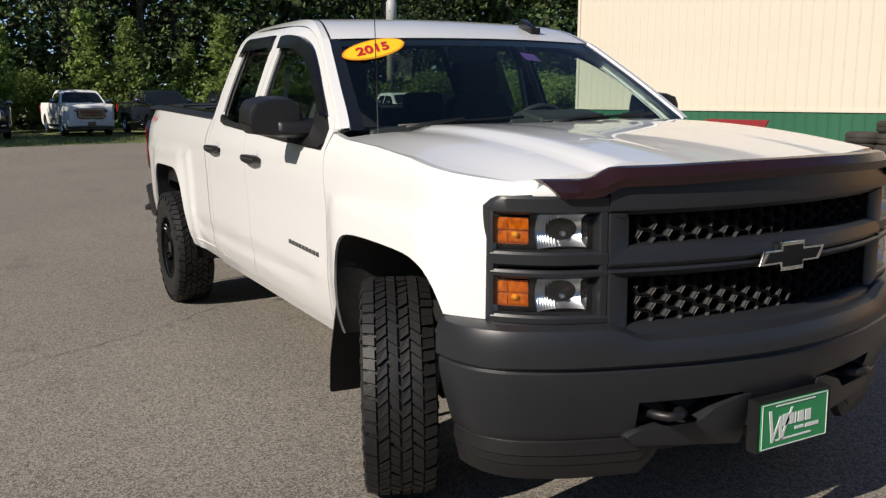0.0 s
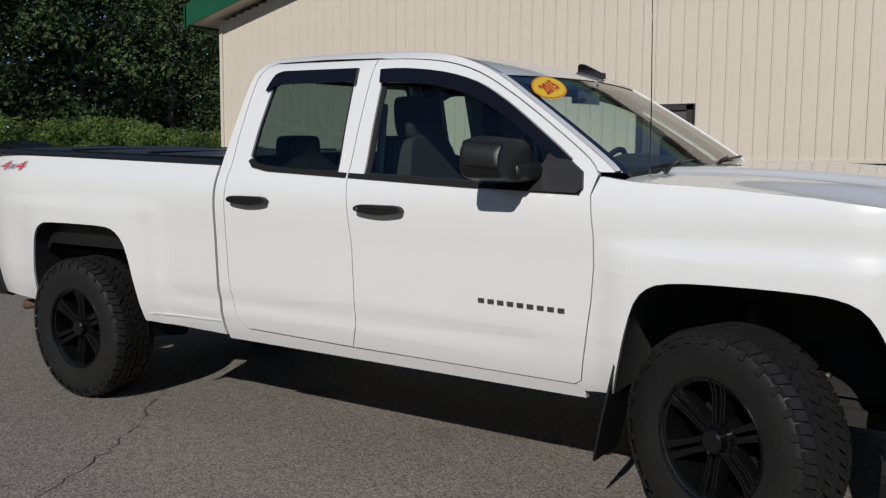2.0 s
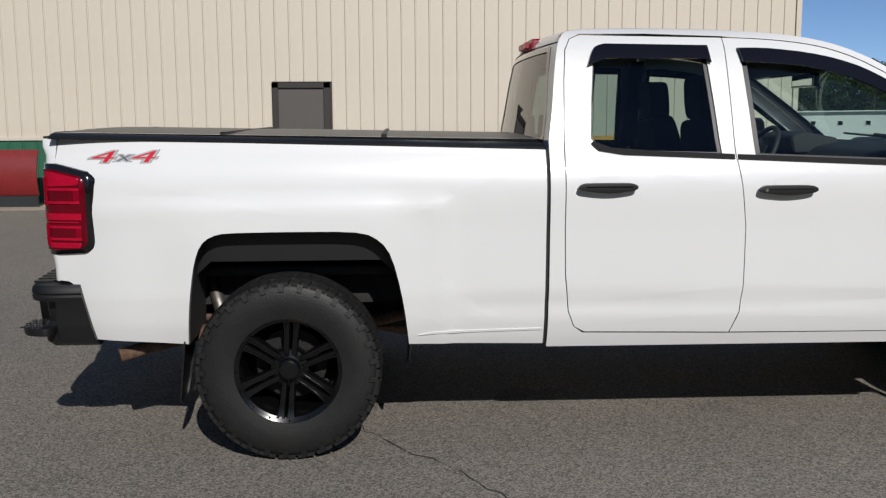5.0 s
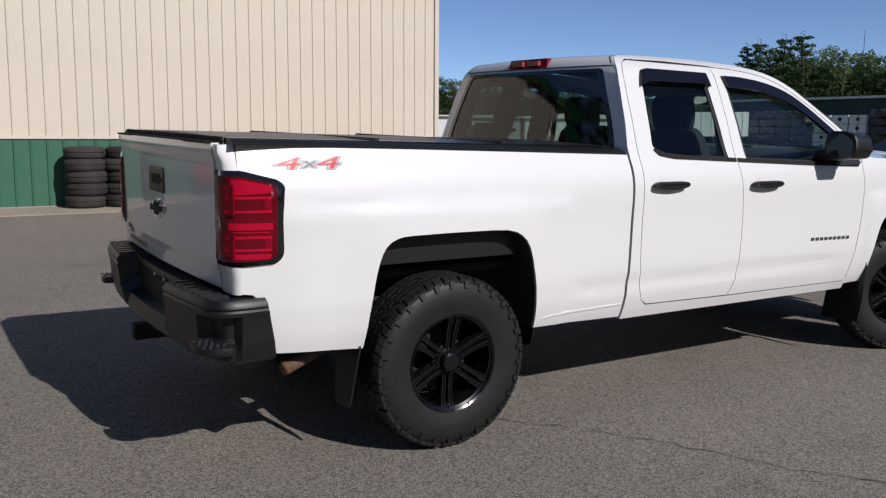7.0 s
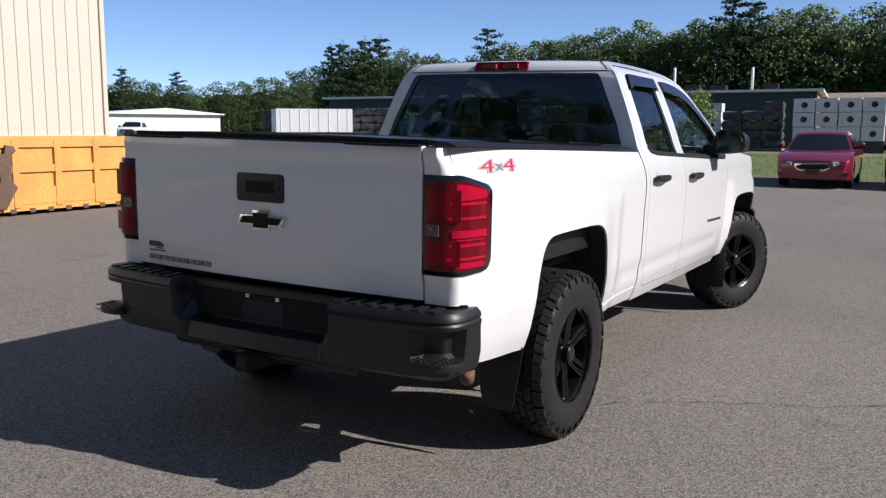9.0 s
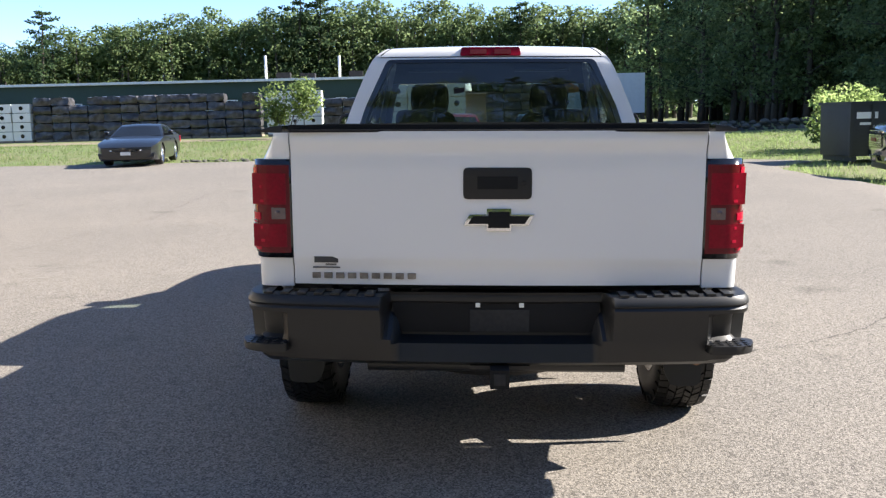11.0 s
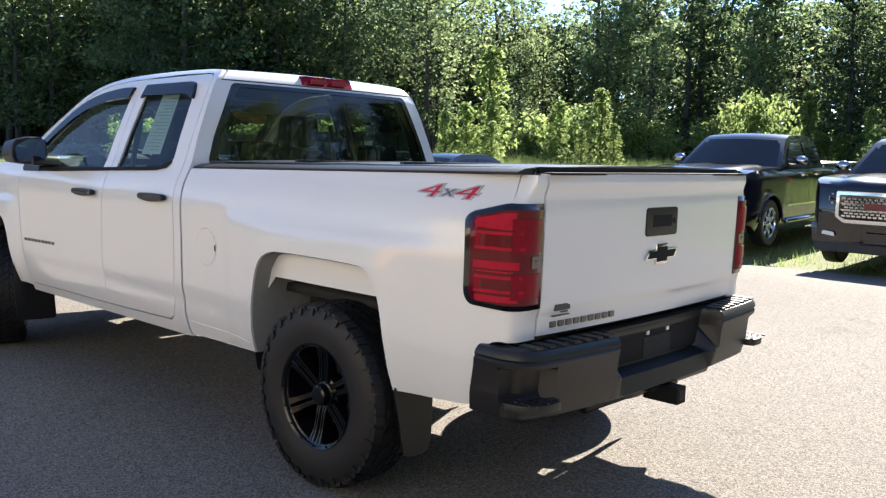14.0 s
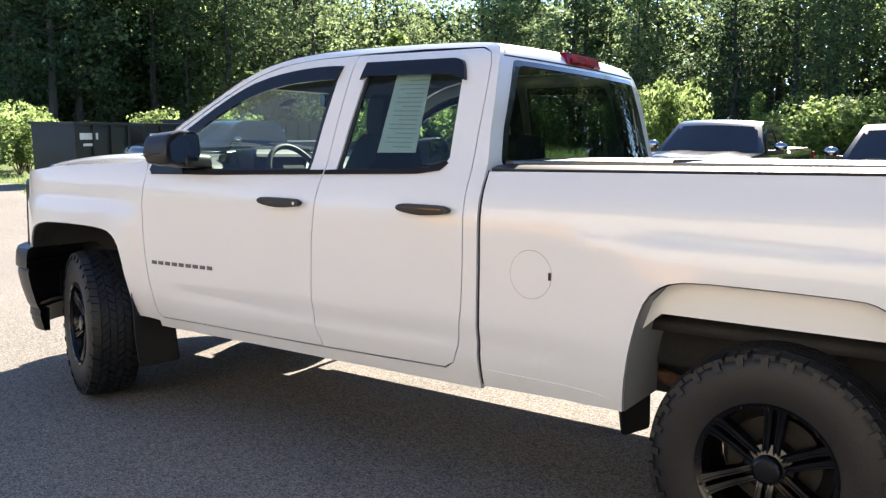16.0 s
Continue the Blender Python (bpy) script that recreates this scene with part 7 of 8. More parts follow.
# wheels
def tyre_bm(R=0.402, W=0.245, rim=0.222):
    h = W / 2
    return lathe([(rim, -h + 0.02), (rim + 0.008, -h + 0.004), (rim + 0.05, -h - 0.006), (rim + 0.10, -h - 0.008), (R - 0.045, -h + 0.000), (R - 0.022, -h + 0.010), (R - 0.012, -h + 0.030), (R - 0.010, 0.0), (R - 0.012, h - 0.030), (R - 0.022, h - 0.010), (R - 0.045, h), (rim + 0.10, h + 0.008), (rim + 0.05, h + 0.006), (rim + 0.008, h - 0.004), (rim, h - 0.02)], 72, close=True)


def tread_bm(R=0.402, W=0.245, n=58):
    rng = random.Random(3)
    bm = bmesh.new()
    def block(a, y, la, ly, top, skew):
        vs = []
        for r in (R - 0.016, top):
            for da, dy in ((-1, -1), (1, -1), (1, 1), (-1, 1)):
                ang = a + (da * la + skew * dy) / R
                rr = r - 0.35 * max(0, abs(y + dy * ly) - 0.088)
                vs.append(bm.verts.new((rr * math.cos(ang), y + dy * ly, rr * math.sin(ang))))
        for q in ((4, 5, 6, 7), (0, 1, 5, 4), (1, 2, 6, 5), (2, 3, 7, 6), (3, 0, 4, 7)):
            bm.faces.new([vs[i] for i in q])
    for i in range(n):
        a = 2 * math.pi * i / n
        st = 2 * math.pi * R / n
        for row, (y, ly, la, sk) in enumerate(((-0.101, 0.0195, 0.40, 0.12), (-0.058, 0.0170, 0.41, -0.30), (-0.0195, 0.0150, 0.40, 0.26), (0.0195, 0.0150, 0.40, -0.26), (0.058, 0.0170, 0.41, 0.30), (0.101, 0.0195, 0.40, -0.12))):
            block(a + (row % 2) * st / R * 0.5 + rng.uniform(-0.13, 0.13) * st / R, y, la * st, ly, R, sk * st)
        if i % 2 == 0:
            for sgn in (-1, 1):
                ang0 = a
                vs = []
                for rr, yy in ((R - 0.05, 0.128), (R - 0.018, 0.120)):
                    for da in (-0.3, 0.3):
                        ang = ang0 + da * st / R
                        vs.append((rr, sgn * yy, ang))
                quad = [bm.verts.new((r * math.cos(g), y + sgn * 0.004, r * math.sin(g))) for r, y, g in (vs[0], vs[1], vs[3], vs[2])]
                base = [bm.verts.new((r * math.cos(g), y - sgn * 0.008, r * math.sin(g))) for r, y, g in (vs[0], vs[1], vs[3], vs[2])]
                bm.faces.new(quad)
                for k in range(4):
                    bm.faces.new((quad[k], quad[(k + 1) % 4], base[(k + 1) % 4], base[k]))
    bmesh.ops.recalc_face_normals(bm, faces=bm.faces)
    return bm


def spokes_bm():
    """Six twin spokes: two parallel ridged bars with a deep slot between; +y is the outer face."""
    bm = bmesh.new()
    for i in range(6):
        rot = Matrix.Rotation(-radians(60 * i + 35), 4, "Y")
        for off in (-1, 1):
            rows = []
            for r, w, t in ((0.050, 0.0125, 0.070), (0.080, 0.0130, 0.078), (0.115, 0.0135, 0.080), (0.150, 0.0140, 0.084), (0.180, 0.0155, 0.091), (0.206, 0.0190, 0.100), (0.216, 0.0230, 0.104)):
                c = off * (0.0175 + 0.05 * max(0, r - 0.12))
                rows.append([bm.verts.new(rot @ Vector((r, y, c + z))) for z, y in ((-w, t - 0.050), (-w, t - 0.008), (-w * 0.72, t), (-w * 0.30, t), (-w * 0.22, t - 0.005), (w * 0.22, t - 0.005), (w * 0.30, t), (w * 0.72, t), (w, t - 0.008), (w, t - 0.050))])
            for u, v in zip(rows, rows[1:]):
                for k in range(10):
                    bm.faces.new((u[k], v[k], v[(k + 1) % 10], u[(k + 1) % 10]))
    bmesh.ops.recalc_face_normals(bm, faces=bm.faces)
    return bm


_tyre, _tread = mesh_of("tyre", tyre_bm(), "rubber", True, 40), mesh_of("tread", tread_bm(), "rubber")
_rimlip = mesh_of("rim_lip", lathe([(0.218, 0.118), (0.228, 0.124), (0.232, 0.116), (0.228, 0.106), (0.212, 0.098), (0.204, 0.06), (0.196, -0.02), (0.200, -0.115), (0.226, -0.12)], 60), "rim", True, 40)
_spokes = mesh_of("spokes", spokes_bm(), "rim", True, 30)
_hub = mesh_of("hub", lathe([(0.0, 0.108), (0.036, 0.106), (0.044, 0.100), (0.048, 0.070), (0.080, 0.060), (0.086, 0.050), (0.088, 0.0)], 40), "rim", True, 30)
_drum = mesh_of("brake_disc", lathe([(0.0, -0.02), (0.155, -0.02), (0.158, -0.03), (0.158, -0.055), (0.0, -0.06)], 40), "dark_iron", True, 30)
_bolt = mesh_of("bolt", lathe([(0.0, 0.012), (0.007, 0.011), (0.009, 0.0)], 6), "rim", True, 30)
_barrel = mesh_of("barrel_back", lathe([(0.20, -0.118), (0.0, -0.118)], 40), "liner", True, 30)


def wheel(x, s, steer):
    w = new("wheel")
    w.parent = truck
    turn = pose(x, s * (0.885 if s > 0 else 0.905), 0.402, 0, 0, steer + (0 if s > 0 else 180))
    w.matrix_basis = turn
    tagged(w, "black alloy wheel with an all-terrain tyre")
    for nm, me in (("tyre", _tyre), ("rim_lip", _rimlip), ("spokes", _spokes), ("hub", _hub), ("brake_disc", _drum), ("tread", _tread), ("barrel_back", _barrel)):
        o = new(nm, me)
        o.parent = w
    for i in range(16):
        a = 2 * math.pi * i / 16
        o = new("bolt", _bolt)
        o.parent = w
        o.matrix_basis = pose(0.219 * math.cos(a), 0.119, 0.219 * math.sin(a)) @ Matrix.Diagonal((0.55, 0.6, 0.55, 1))
    for i in range(6):
        a = 2 * math.pi * i / 6
        o = new("bolt", _bolt)
        o.parent = w
        o.matrix_basis = pose(0.062 * math.cos(a), 0.056, 0.062 * math.sin(a))


for x, s, st in ((0.0, -1, 0), (0.0, 1, 0), (3.645, -1, -24), (3.645, 1, -23)):
    wheel(x, s, st)

# chassis
for s in (-1, 1):
    part("frame_rail", rbox(-1.0, 4.4, s * 0.40, s * 0.48, 0.46, 0.60, 0.01), "liner", truck)
    part("leaf_spring", tube([(-0.62, s * 0.52, 0.60), (-0.3, s * 0.53, 0.50), (0, s * 0.53, 0.46), (0.35, s * 0.53, 0.50), (0.65, s * 0.52, 0.57)], 0.03, 8), "rust", truck, "rusty leaf spring")
    part("shock", tube([(-0.28, s * 0.72, 0.40), (-0.40, s * 0.62, 0.78)], 0.03, 10), "steel", truck)
    part("frame_bracket", tube([(3.70, s * 0.60, 0.632), (3.78, s * 0.60, 0.640), (3.86, s * 0.60, 0.615)], 0.010, 8, taper=0.5), "steel", truck, "pale steel frame bracket")
    part("bumper_bracket", tube([(3.75, s * 0.60, 0.570), (3.82, s * 0.60, 0.566), (3.92, s * 0.61, 0.596)], 0.012, 8), "steel", truck, "pale steel frame bracket")
    part("brake_hose_clip", rbox(3.878, 3.910, s * 0.60 - 0.016, s * 0.60 + 0.016, 0.448, 0.480, 0.012, 3), "tan_wall", truck)
    part("frame_tab", rbox(3.905, 3.935, s * 0.60 - 0.01, s * 0.60 + 0.01, 0.335, 0.385, 0.004), "steel", truck)
    part("control_arm", tube([(3.64, s * 0.72, 0.34), (3.60, s * 0.40, 0.40)], 0.035, 8), "rust", truck)
    part("strut", tube([(3.62, s * 0.62, 0.42), (3.62, s * 0.52, 0.90)], 0.05, 10), "steel", truck, "steel suspension strut")
    part("tie_rod", tube([(3.78, s * 0.74, 0.42), (3.80, s * 0.35, 0.44)], 0.014, 8), "steel", truck)
    part("sill_under", rbox(1.14, 3.08, s * 0.60, s * 0.90, 0.465, 0.50, 0.01), "liner", truck)
    part("inner_wing", rbox(3.2, 4.25, s * 0.50, s * 0.52, 0.50, 1.28, 0.005), "liner", truck)
    part("bed_inner", rbox(-0.98, 1.12, s * 0.62, s * 0.64, 0.62, 1.34, 0.005), "liner", truck)
part("rear_axle", tube([(0, -0.72, 0.40), (0, 0.72, 0.40)], 0.045, 10), "rust", truck)
part("differential", lathe([(0.0, -0.13), (0.10, -0.11), (0.14, 0), (0.10, 0.11), (0.0, 0.13)], 20), "rust", truck, at=pose(0, 0, 0.40))
part("drive_shaft", tube([(0.1, 0, 0.42), (2.2, 0, 0.50)], 0.045, 10), "steel", truck)
part("gearbox", rbox(2.0, 3.2, -0.25, 0.25, 0.36, 0.62, 0.05), "liner", truck)
part("engine_tray", rbox(3.0, 4.45, -0.55, 0.55, 0.40, 0.46, 0.01), "liner", truck)
part("engine_block", rbox(3.3, 4.35, -0.50, 0.50, 0.46, 1.10, 0.05), "liner", truck)
part("fuel_tank", rbox(0.75, 1.9, 0.05, 0.40, 0.35, 0.60, 0.05), "liner", truck)
part("spare_wheel", lathe([(0.15, -0.11), (0.37, -0.12), (0.40, -0.08), (0.40, 0.08), (0.37, 0.12), (0.15, 0.11)], 40, "z", True), "rubber", truck, at=pose(-0.62, 0, 0.55))
part("exhaust_pipe", tube([(2.6, -0.28, 0.42), (1.6, -0.36, 0.40), (0.5, -0.42, 0.44), (0.0, -0.52, 0.58), (-0.42, -0.70, 0.50)], 0.036, 10), "rust", truck)
part("cab_floor", rbox(1.15, 3.2, -0.86, 0.86, 0.50, 0.56, 0.01), "liner", truck)

# cab inside
part("cab_lining", rbox(1.155, 1.165, -0.88, 0.88, 0.55, 1.36, 0.002), "cloth", truck)
bm = span([(x, z - 0.035, c, b) for x, z, c, b in ROOF_LINE[2:]], 0.95)
bmesh.ops.reverse_faces(bm, faces=bm.faces)
part("headliner", bm, "headliner", truck, "grey headliner")
for s in (-1, 1):
    for owner, pts in (("door_lining", [(1.23, 0.60), (1.23, 1.30), (1.93, 1.28), (1.96, 0.60)]), ("door_lining", [(1.97, 0.60), (1.96, 1.28), (3.05, 1.24), (3.08, 0.60)])):
        part(owner, panel(pts, lambda x, z: Vector((x, s * (half_width(x, z) - 0.075), z)), outward=(0, -s, 0)), "dash", truck)
    part("pillar_trim", panel([(1.90, 1.28), (2.0, 1.28), (1.98, 1.80), (1.90, 1.80)], lambda x, z: Vector((x, s * (half_width(x, z) - 0.05), z)), outward=(0, -s, 0)), "dash", truck)
    part("pillar_trim", panel([(1.17, 1.30), (1.29, 1.30), (1.32, 1.80), (1.24, 1.80)], lambda x, z: Vector((x, s * (half_width(x, z) - 0.05), z)), outward=(0, -s, 0)), "dash", truck)
    part("seat_belt", tube([(1.99, s * 0.72, 1.62), (2.0, s * 0.80, 1.2), (2.02, s * 0.82, 0.9)], 0.018, 6), "pale_trim", truck, "pale seat belt")


def seat(x, y, w, name="front_seat", tall=0.60):
    st = part(name, rbox(x - 0.05, x + 0.48, y - w / 2, y + w / 2, 0.80, 0.95, 0.05, 3), "cloth", truck, "dark cloth seat")
    back = [(-w / 2, 0.0), (w / 2, 0.0), (w / 2 - 0.01, tall * 0.62), (w / 2 - 0.10, tall), (-w / 2 + 0.10, tall), (-w / 2 + 0.01, tall * 0.62)]
    lean = pose(x - 0.02, y, 0.88, 0, -12, 0)
    part("backrest", prism(rounded(back, 0.07), lambda a, b, d: lean @ Vector((d - 0.07, a, b)), 0.14, 0.04, 3), "cloth", st)
    return st


for y in (-0.42, 0.42):
    st = seat(2.12, y, 0.52)
    part("headrest", prism(rounded([(-0.12, 0.0), (0.12, 0.0), (0.138, 0.08), (0.125, 0.19), (-0.125, 0.19), (-0.138, 0.08)], 0.045), lambda a, b, d: Vector((1.925 + d - 0.10 * b, y + a, 1.458 + b * 1.1)), 0.11, 0.03, 3), "cloth", st)
    for d in (-0.06, 0.06):
        part("headrest_post", tube([(1.985, y + d, 1.44), (1.972, y + d, 1.52)], 0.006, 6), "steel", st)
st = seat(1.32, 0.0, 1.45, "rear_bench", 0.50)
for y in (-0.46, 0.46):
    part("headrest", prism(rounded([(-0.13, 0.0), (0.13, 0.0), (0.13, 0.15), (-0.13, 0.15)], 0.05), lambda a, b, d: Vector((1.175 + d, y + a, 1.335 + b)), 0.09, 0.025, 3), "cloth", st)
dash = part("dashboard", prism([(2.82, 0.80), (2.74, 0.98), (2.76, 1.22), (2.84, 1.30), (3.02, 1.335), (3.22, 1.33), (3.22, 0.80)], lambda a, b, d: Vector((a, -0.80 + d, b)), 1.60, 0.03, 3), "dash", truck, "dark grey dashboard")
part("instrument_hood", prism([(2.72, 1.26), (2.70, 1.36), (2.78, 1.385), (2.98, 1.35), (2.98, 1.26)], lambda a, b, d: Vector((a, 0.20 + d, b)), 0.42, 0.03, 3), "dash", dash)
pts = [(0.185 * math.cos(a), 0.185 * math.sin(a), 0) for a in np.linspace(0, 2 * math.pi, 33)]
steering = part("steering_wheel", tube(pts, 0.015, 8, cap=False), "dash", truck, "black steering wheel", at=pose(2.60, 0.41, 1.24, 0, -62, 0))
part("steering_boss", rbox(-0.07, 0.07, -0.08, 0.08, -0.035, 0.01, 0.03, 3), "dash", steering)
for a in (90, -90, 180):
    part("steering_spoke", tube([(0, 0, -0.01), (0.175 * math.cos(radians(a)), 0.175 * math.sin(radians(a)), 0)], 0.013, 6), "dash", steering)
part("steering_column", tube([(2.60, 0.41, 1.24), (2.85, 0.41, 1.12)], 0.035, 8), "dash", truck)
inside_mirror = part("inside_mirror", rbox(2.655, 2.685, -0.13, 0.13, 1.625, 1.695, 0.015, 3), "gloss_black", truck, "inside rear-view mirror")
part("mirror_stalk", tube([(2.68, 0, 1.68), (2.735, 0, 1.71)], 0.01, 6), "gloss_black", inside_mirror)
part("reflecting_face", rbox(2.652, 2.6555, -0.115, 0.115, 1.635, 1.685, 0.001), "mirror", inside_mirror)
for y in (-0.40, 0.40):
    part("sun_visor", rbox(2.36, 2.50, y - 0.2, y + 0.2, 1.772, 1.788, 0.005), "pale_trim", truck)

# stickers and papers in the windows
def on_screen(u, v, lift=0.004):
    """A place on the windscreen: u across (-1 to 1), v down it (0 to 1)."""
    k = v * (len(SCREEN_LINE) - 1)
    i = min(int(k), len(SCREEN_LINE) - 2)
    f = k - i
    x, z, c, b = (SCREEN_LINE[i][j] * (1 - f) + SCREEN_LINE[i + 1][j] * f for j in range(4))
    return Vector((x + b * (1 - u * u) + lift * 0.5, u * half_width(x, z), z + c * (1 - u * u) + lift * 0.85))


def decal(pts, lift):
    bm = bmesh.new()
    bm.faces.new([bm.verts.new(on_screen(u, v, lift)) for u, v in pts])
    bm.normal_update()
    if bm.faces[:][0].normal.x < 0:
        bmesh.ops.reverse_faces(bm, faces=bm.faces)
    return bm


oval = [(math.cos(a), math.sin(a)) for a in np.linspace(0, 2 * math.pi, 40, endpoint=False)]
CU, CV = -0.715, 0.112
sticker = part("year_sticker", decal([(CU + 0.200 * a, CV + 0.084 * b - 0.062 * a) for a, b in oval], 0.004), "orange", screen, "yellow oval year sticker", smooth=False)
part("sticker_face", decal([(CU + 0.188 * a, CV + 0.074 * b - 0.059 * a) for a, b in oval], 0.0055), "yellow", sticker, smooth=False)
bm = letters("2015", 0.105, 0.0, 0, 0.0035)
for v in bm.verts:
    a, b = (v.co.x - 0.117) / 0.145, (v.co.y - 0.036) / 0.052
    v.co = on_screen(CU + 0.145 * a, CV - 0.048 * b - 0.046 * a, 0.007)
bm.normal_update()
part("year_figures", bm, "red_ink", sticker, smooth=False)
bm = decal([(0.235, 0.13), (0.335, 0.15), (0.335, 0.22), (0.235, 0.20)], -0.004)
part("window_tag", bm, "purple", screen, smooth=False)
bm = bmesh.new()
corners = [(1.50, 1.40), (1.70, 1.395), (1.70, 1.735), (1.52, 1.74)]
bm.faces.new([bm.verts.new((x, half_width(x, z) - 0.020, z)) for x, z in corners])
bm.normal_update()
if bm.faces[:][0].normal.y < 0:
    bmesh.ops.reverse_faces(bm, faces=bm.faces)
sheet = part("price_sheet", bm, "paper", truck, "pale printed price sheet in the window", smooth=False)
bm = bmesh.new()
for i in range(16):
    z = 1.42 + i * 0.019
    w = 0.14 if i % 3 else 0.10
    x0 = 1.525 + 0.0
    vs = [(x0, z), (x0 + w, z), (x0 + w, z + 0.004), (x0, z + 0.004)]
    bm.faces.new([bm.verts.new((x, half_width(x, zz) - 0.0185, zz)) for x, zz in vs[::-1]])
part("sheet_lines", bm, "sheet_ink", sheet, smooth=False)

# ---- trees, shrubs, grass ----
def leaf_cloud(bm, centre, radius, n, size, rng, squash=0.8, droop=0.0):
    """Small bent leaves scattered through a clump, denser at its skin."""
    c = Vector(centre)
    for _ in range(n):
        d = Vector((rng.gauss(0, 1), rng.gauss(0, 1), rng.gauss(0, 1))).normalized()
        r = radius * (0.45 + 0.6 * rng.random() ** 0.6)
        p = c + Vector((d.x * r, d.y * r, d.z * r * squash))
        u = Vector((rng.gauss(0, 1), rng.gauss(0, 1), rng.gauss(0, 0.6) - droop)).normalized()
        w = u.cross(d + Vector((rng.uniform(-0.6, 0.6), rng.uniform(-0.6, 0.6), 0.4))).normalized()
        k = size * rng.uniform(0.6, 1.3)
        a, b, e, f = p - w * k * 0.42, p + u * k * 0.75, p + w * k * 0.42, p - u * k * 0.45
        m = u.cross(w) * k * 0.18
        vs = [bm.verts.new(q) for q in (a + m, b, e + m, f)]
        bm.faces.new(vs)


def tree_meshes(seed, height, kind, rich=1.0, leaf=1.0, limbs=True):
    """Trunk and crown of one tree; rich and leaf scale the count and size of its leaves."""
    rng = random.Random(seed)
    tb, cb = bmesh.new(), bmesh.new()
    lean = Vector((rng.uniform(-0.04, 0.04), rng.uniform(-0.04, 0.04), 0))
    spine = [Vector((0, 0, 0)) + lean * (height * t) * t + Vector((rng.uniform(-0.06, 0.06), rng.uniform(-0.06, 0.06), height * t)) for t in np.linspace(0, 0.94, 9)]
    tube(spine, height * 0.016 + 0.03, 8, tb, taper=0.15)
    def at(t):
        k = t / 0.94 * (len(spine) - 1)
        i = min(int(k), len(spine) - 2)
        return spine[i].lerp(spine[i + 1], k - i)
    if kind in ("broad", "tall"):
        low = 0.10 if kind == "broad" else 0.36
        for i in range(17):
            t = low + (0.92 - low) * i / 16
            a = i * 2.4 + rng.uniform(-0.5, 0.5)
            reach = height * (0.20 - 0.13 * abs(t - 0.45)) * rng.uniform(0.75, 1.25) * (1.25 - 0.65 * t)
            p0 = at(t)
            p1 = p0 + Vector((math.cos(a) * reach * 0.6, math.sin(a) * reach * 0.6, reach * 0.30))
            p2 = p0 + Vector((math.cos(a) * reach, math.sin(a) * reach, reach * 0.35))
            if limbs:
                tube([p0, p1, p2], height * 0.0045 + 0.01, 5, tb, taper=0.3)
            for q, rr, n in ((p2, 0.34, int(58 * rich)), (p1, 0.30, int(40 * rich))):
                leaf_cloud(cb, q + Vector((rng.uniform(-0.2, 0.2), rng.uniform(-0.2, 0.2), 0.1)), reach * rr + height * 0.045, n, 0.26 * leaf, rng, 0.75)
        leaf_cloud(cb, at(0.93), height * 0.07, int(60 * rich), 0.26 * leaf, rng, 1.2)
    elif kind == "pine":
        for i in range(34):
            t = 0.16 + 0.80 * i / 33
            a = i * 2.4 + rng.uniform(-0.4, 0.4)
            reach = height * 0.235 * (1.04 - t) ** 0.72 * rng.uniform(0.62, 1.2) + 0.22
            p0 = at(min(t, 0.94))
            p2 = p0 + Vector((math.cos(a) * reach, math.sin(a) * reach, reach * 0.22 - 0.05))
            if limbs:
                tube([p0, (p0 + p2) / 2 + Vector((0, 0, 0.06 * reach)), p2], height * 0.003 + 0.008, 4, tb, taper=0.3)
            for f in (0.3, 0.65, 1.0):
                leaf_cloud(cb, p0.lerp(p2, f), reach * 0.30 + 0.16, int(30 * rich), 0.25 * leaf, rng, 0.42)
        leaf_cloud(cb, at(0.94) + Vector((0, 0, 0.2)), height * 0.025, 20, 0.2, rng, 2.5)
    elif kind == "sapling":
        for i in range(34):
            t = 0.06 + 0.92 * i / 33
            a = i * 2.4 + rng.uniform(-0.5, 0.5)
            reach = height * 0.20 * (1.02 - t) ** 0.7 * rng.uniform(0.6, 1.2)
            p0 = at(min(t, 0.94))
            p2 = p0 + Vector((math.cos(a) * reach, math.sin(a) * reach, reach * 0.7))
            tube([p0, p2], 0.008, 4, tb, taper=0.4)
            for f in (0.4, 0.8, 1.0):
                leaf_cloud(cb, p0.lerp(p2, f), 0.16 + 0.02 * height, 13, 0.13, rng, 0.9)
    return mesh_of("trunk", tb, "bark", True), mesh_of("crown", cb, {"broad": "leaf", "tall": "leaf", "pine": "leaf_pine", "sapling": "leaf_light"}[kind])


TREES = {"tall": [tree_meshes(20 + i, 13.5, "tall", 1.4, 0.80) for i in range(3)], "broad": [tree_meshes(10 + i, 11.0, "broad", 1.4, 0.80) for i in range(5)], "pine": [tree_meshes(30 + i, 13.0, "pine", 1.4, 0.82) for i in range(3)], "sapling": [tree_meshes(50 + i, 3.6, "sapling") for i in range(3)], "fine": [tree_meshes(60 + i, 11.0, "broad", 2.0, 0.52) for i in range(4)]}
FAR_TREES = {"tall": [tree_meshes(20 + i, 13.5, "tall", 0.6, 1.1, False) for i in range(3)], "broad": [tree_meshes(10 + i, 11.0, "broad", 0.64, 1.0, False) for i in range(5)], "pine": [tree_meshes(30 + i, 13.0, "pine", 0.9, 0.9, False) for i in range(3)]}
_pr = random.Random(77)


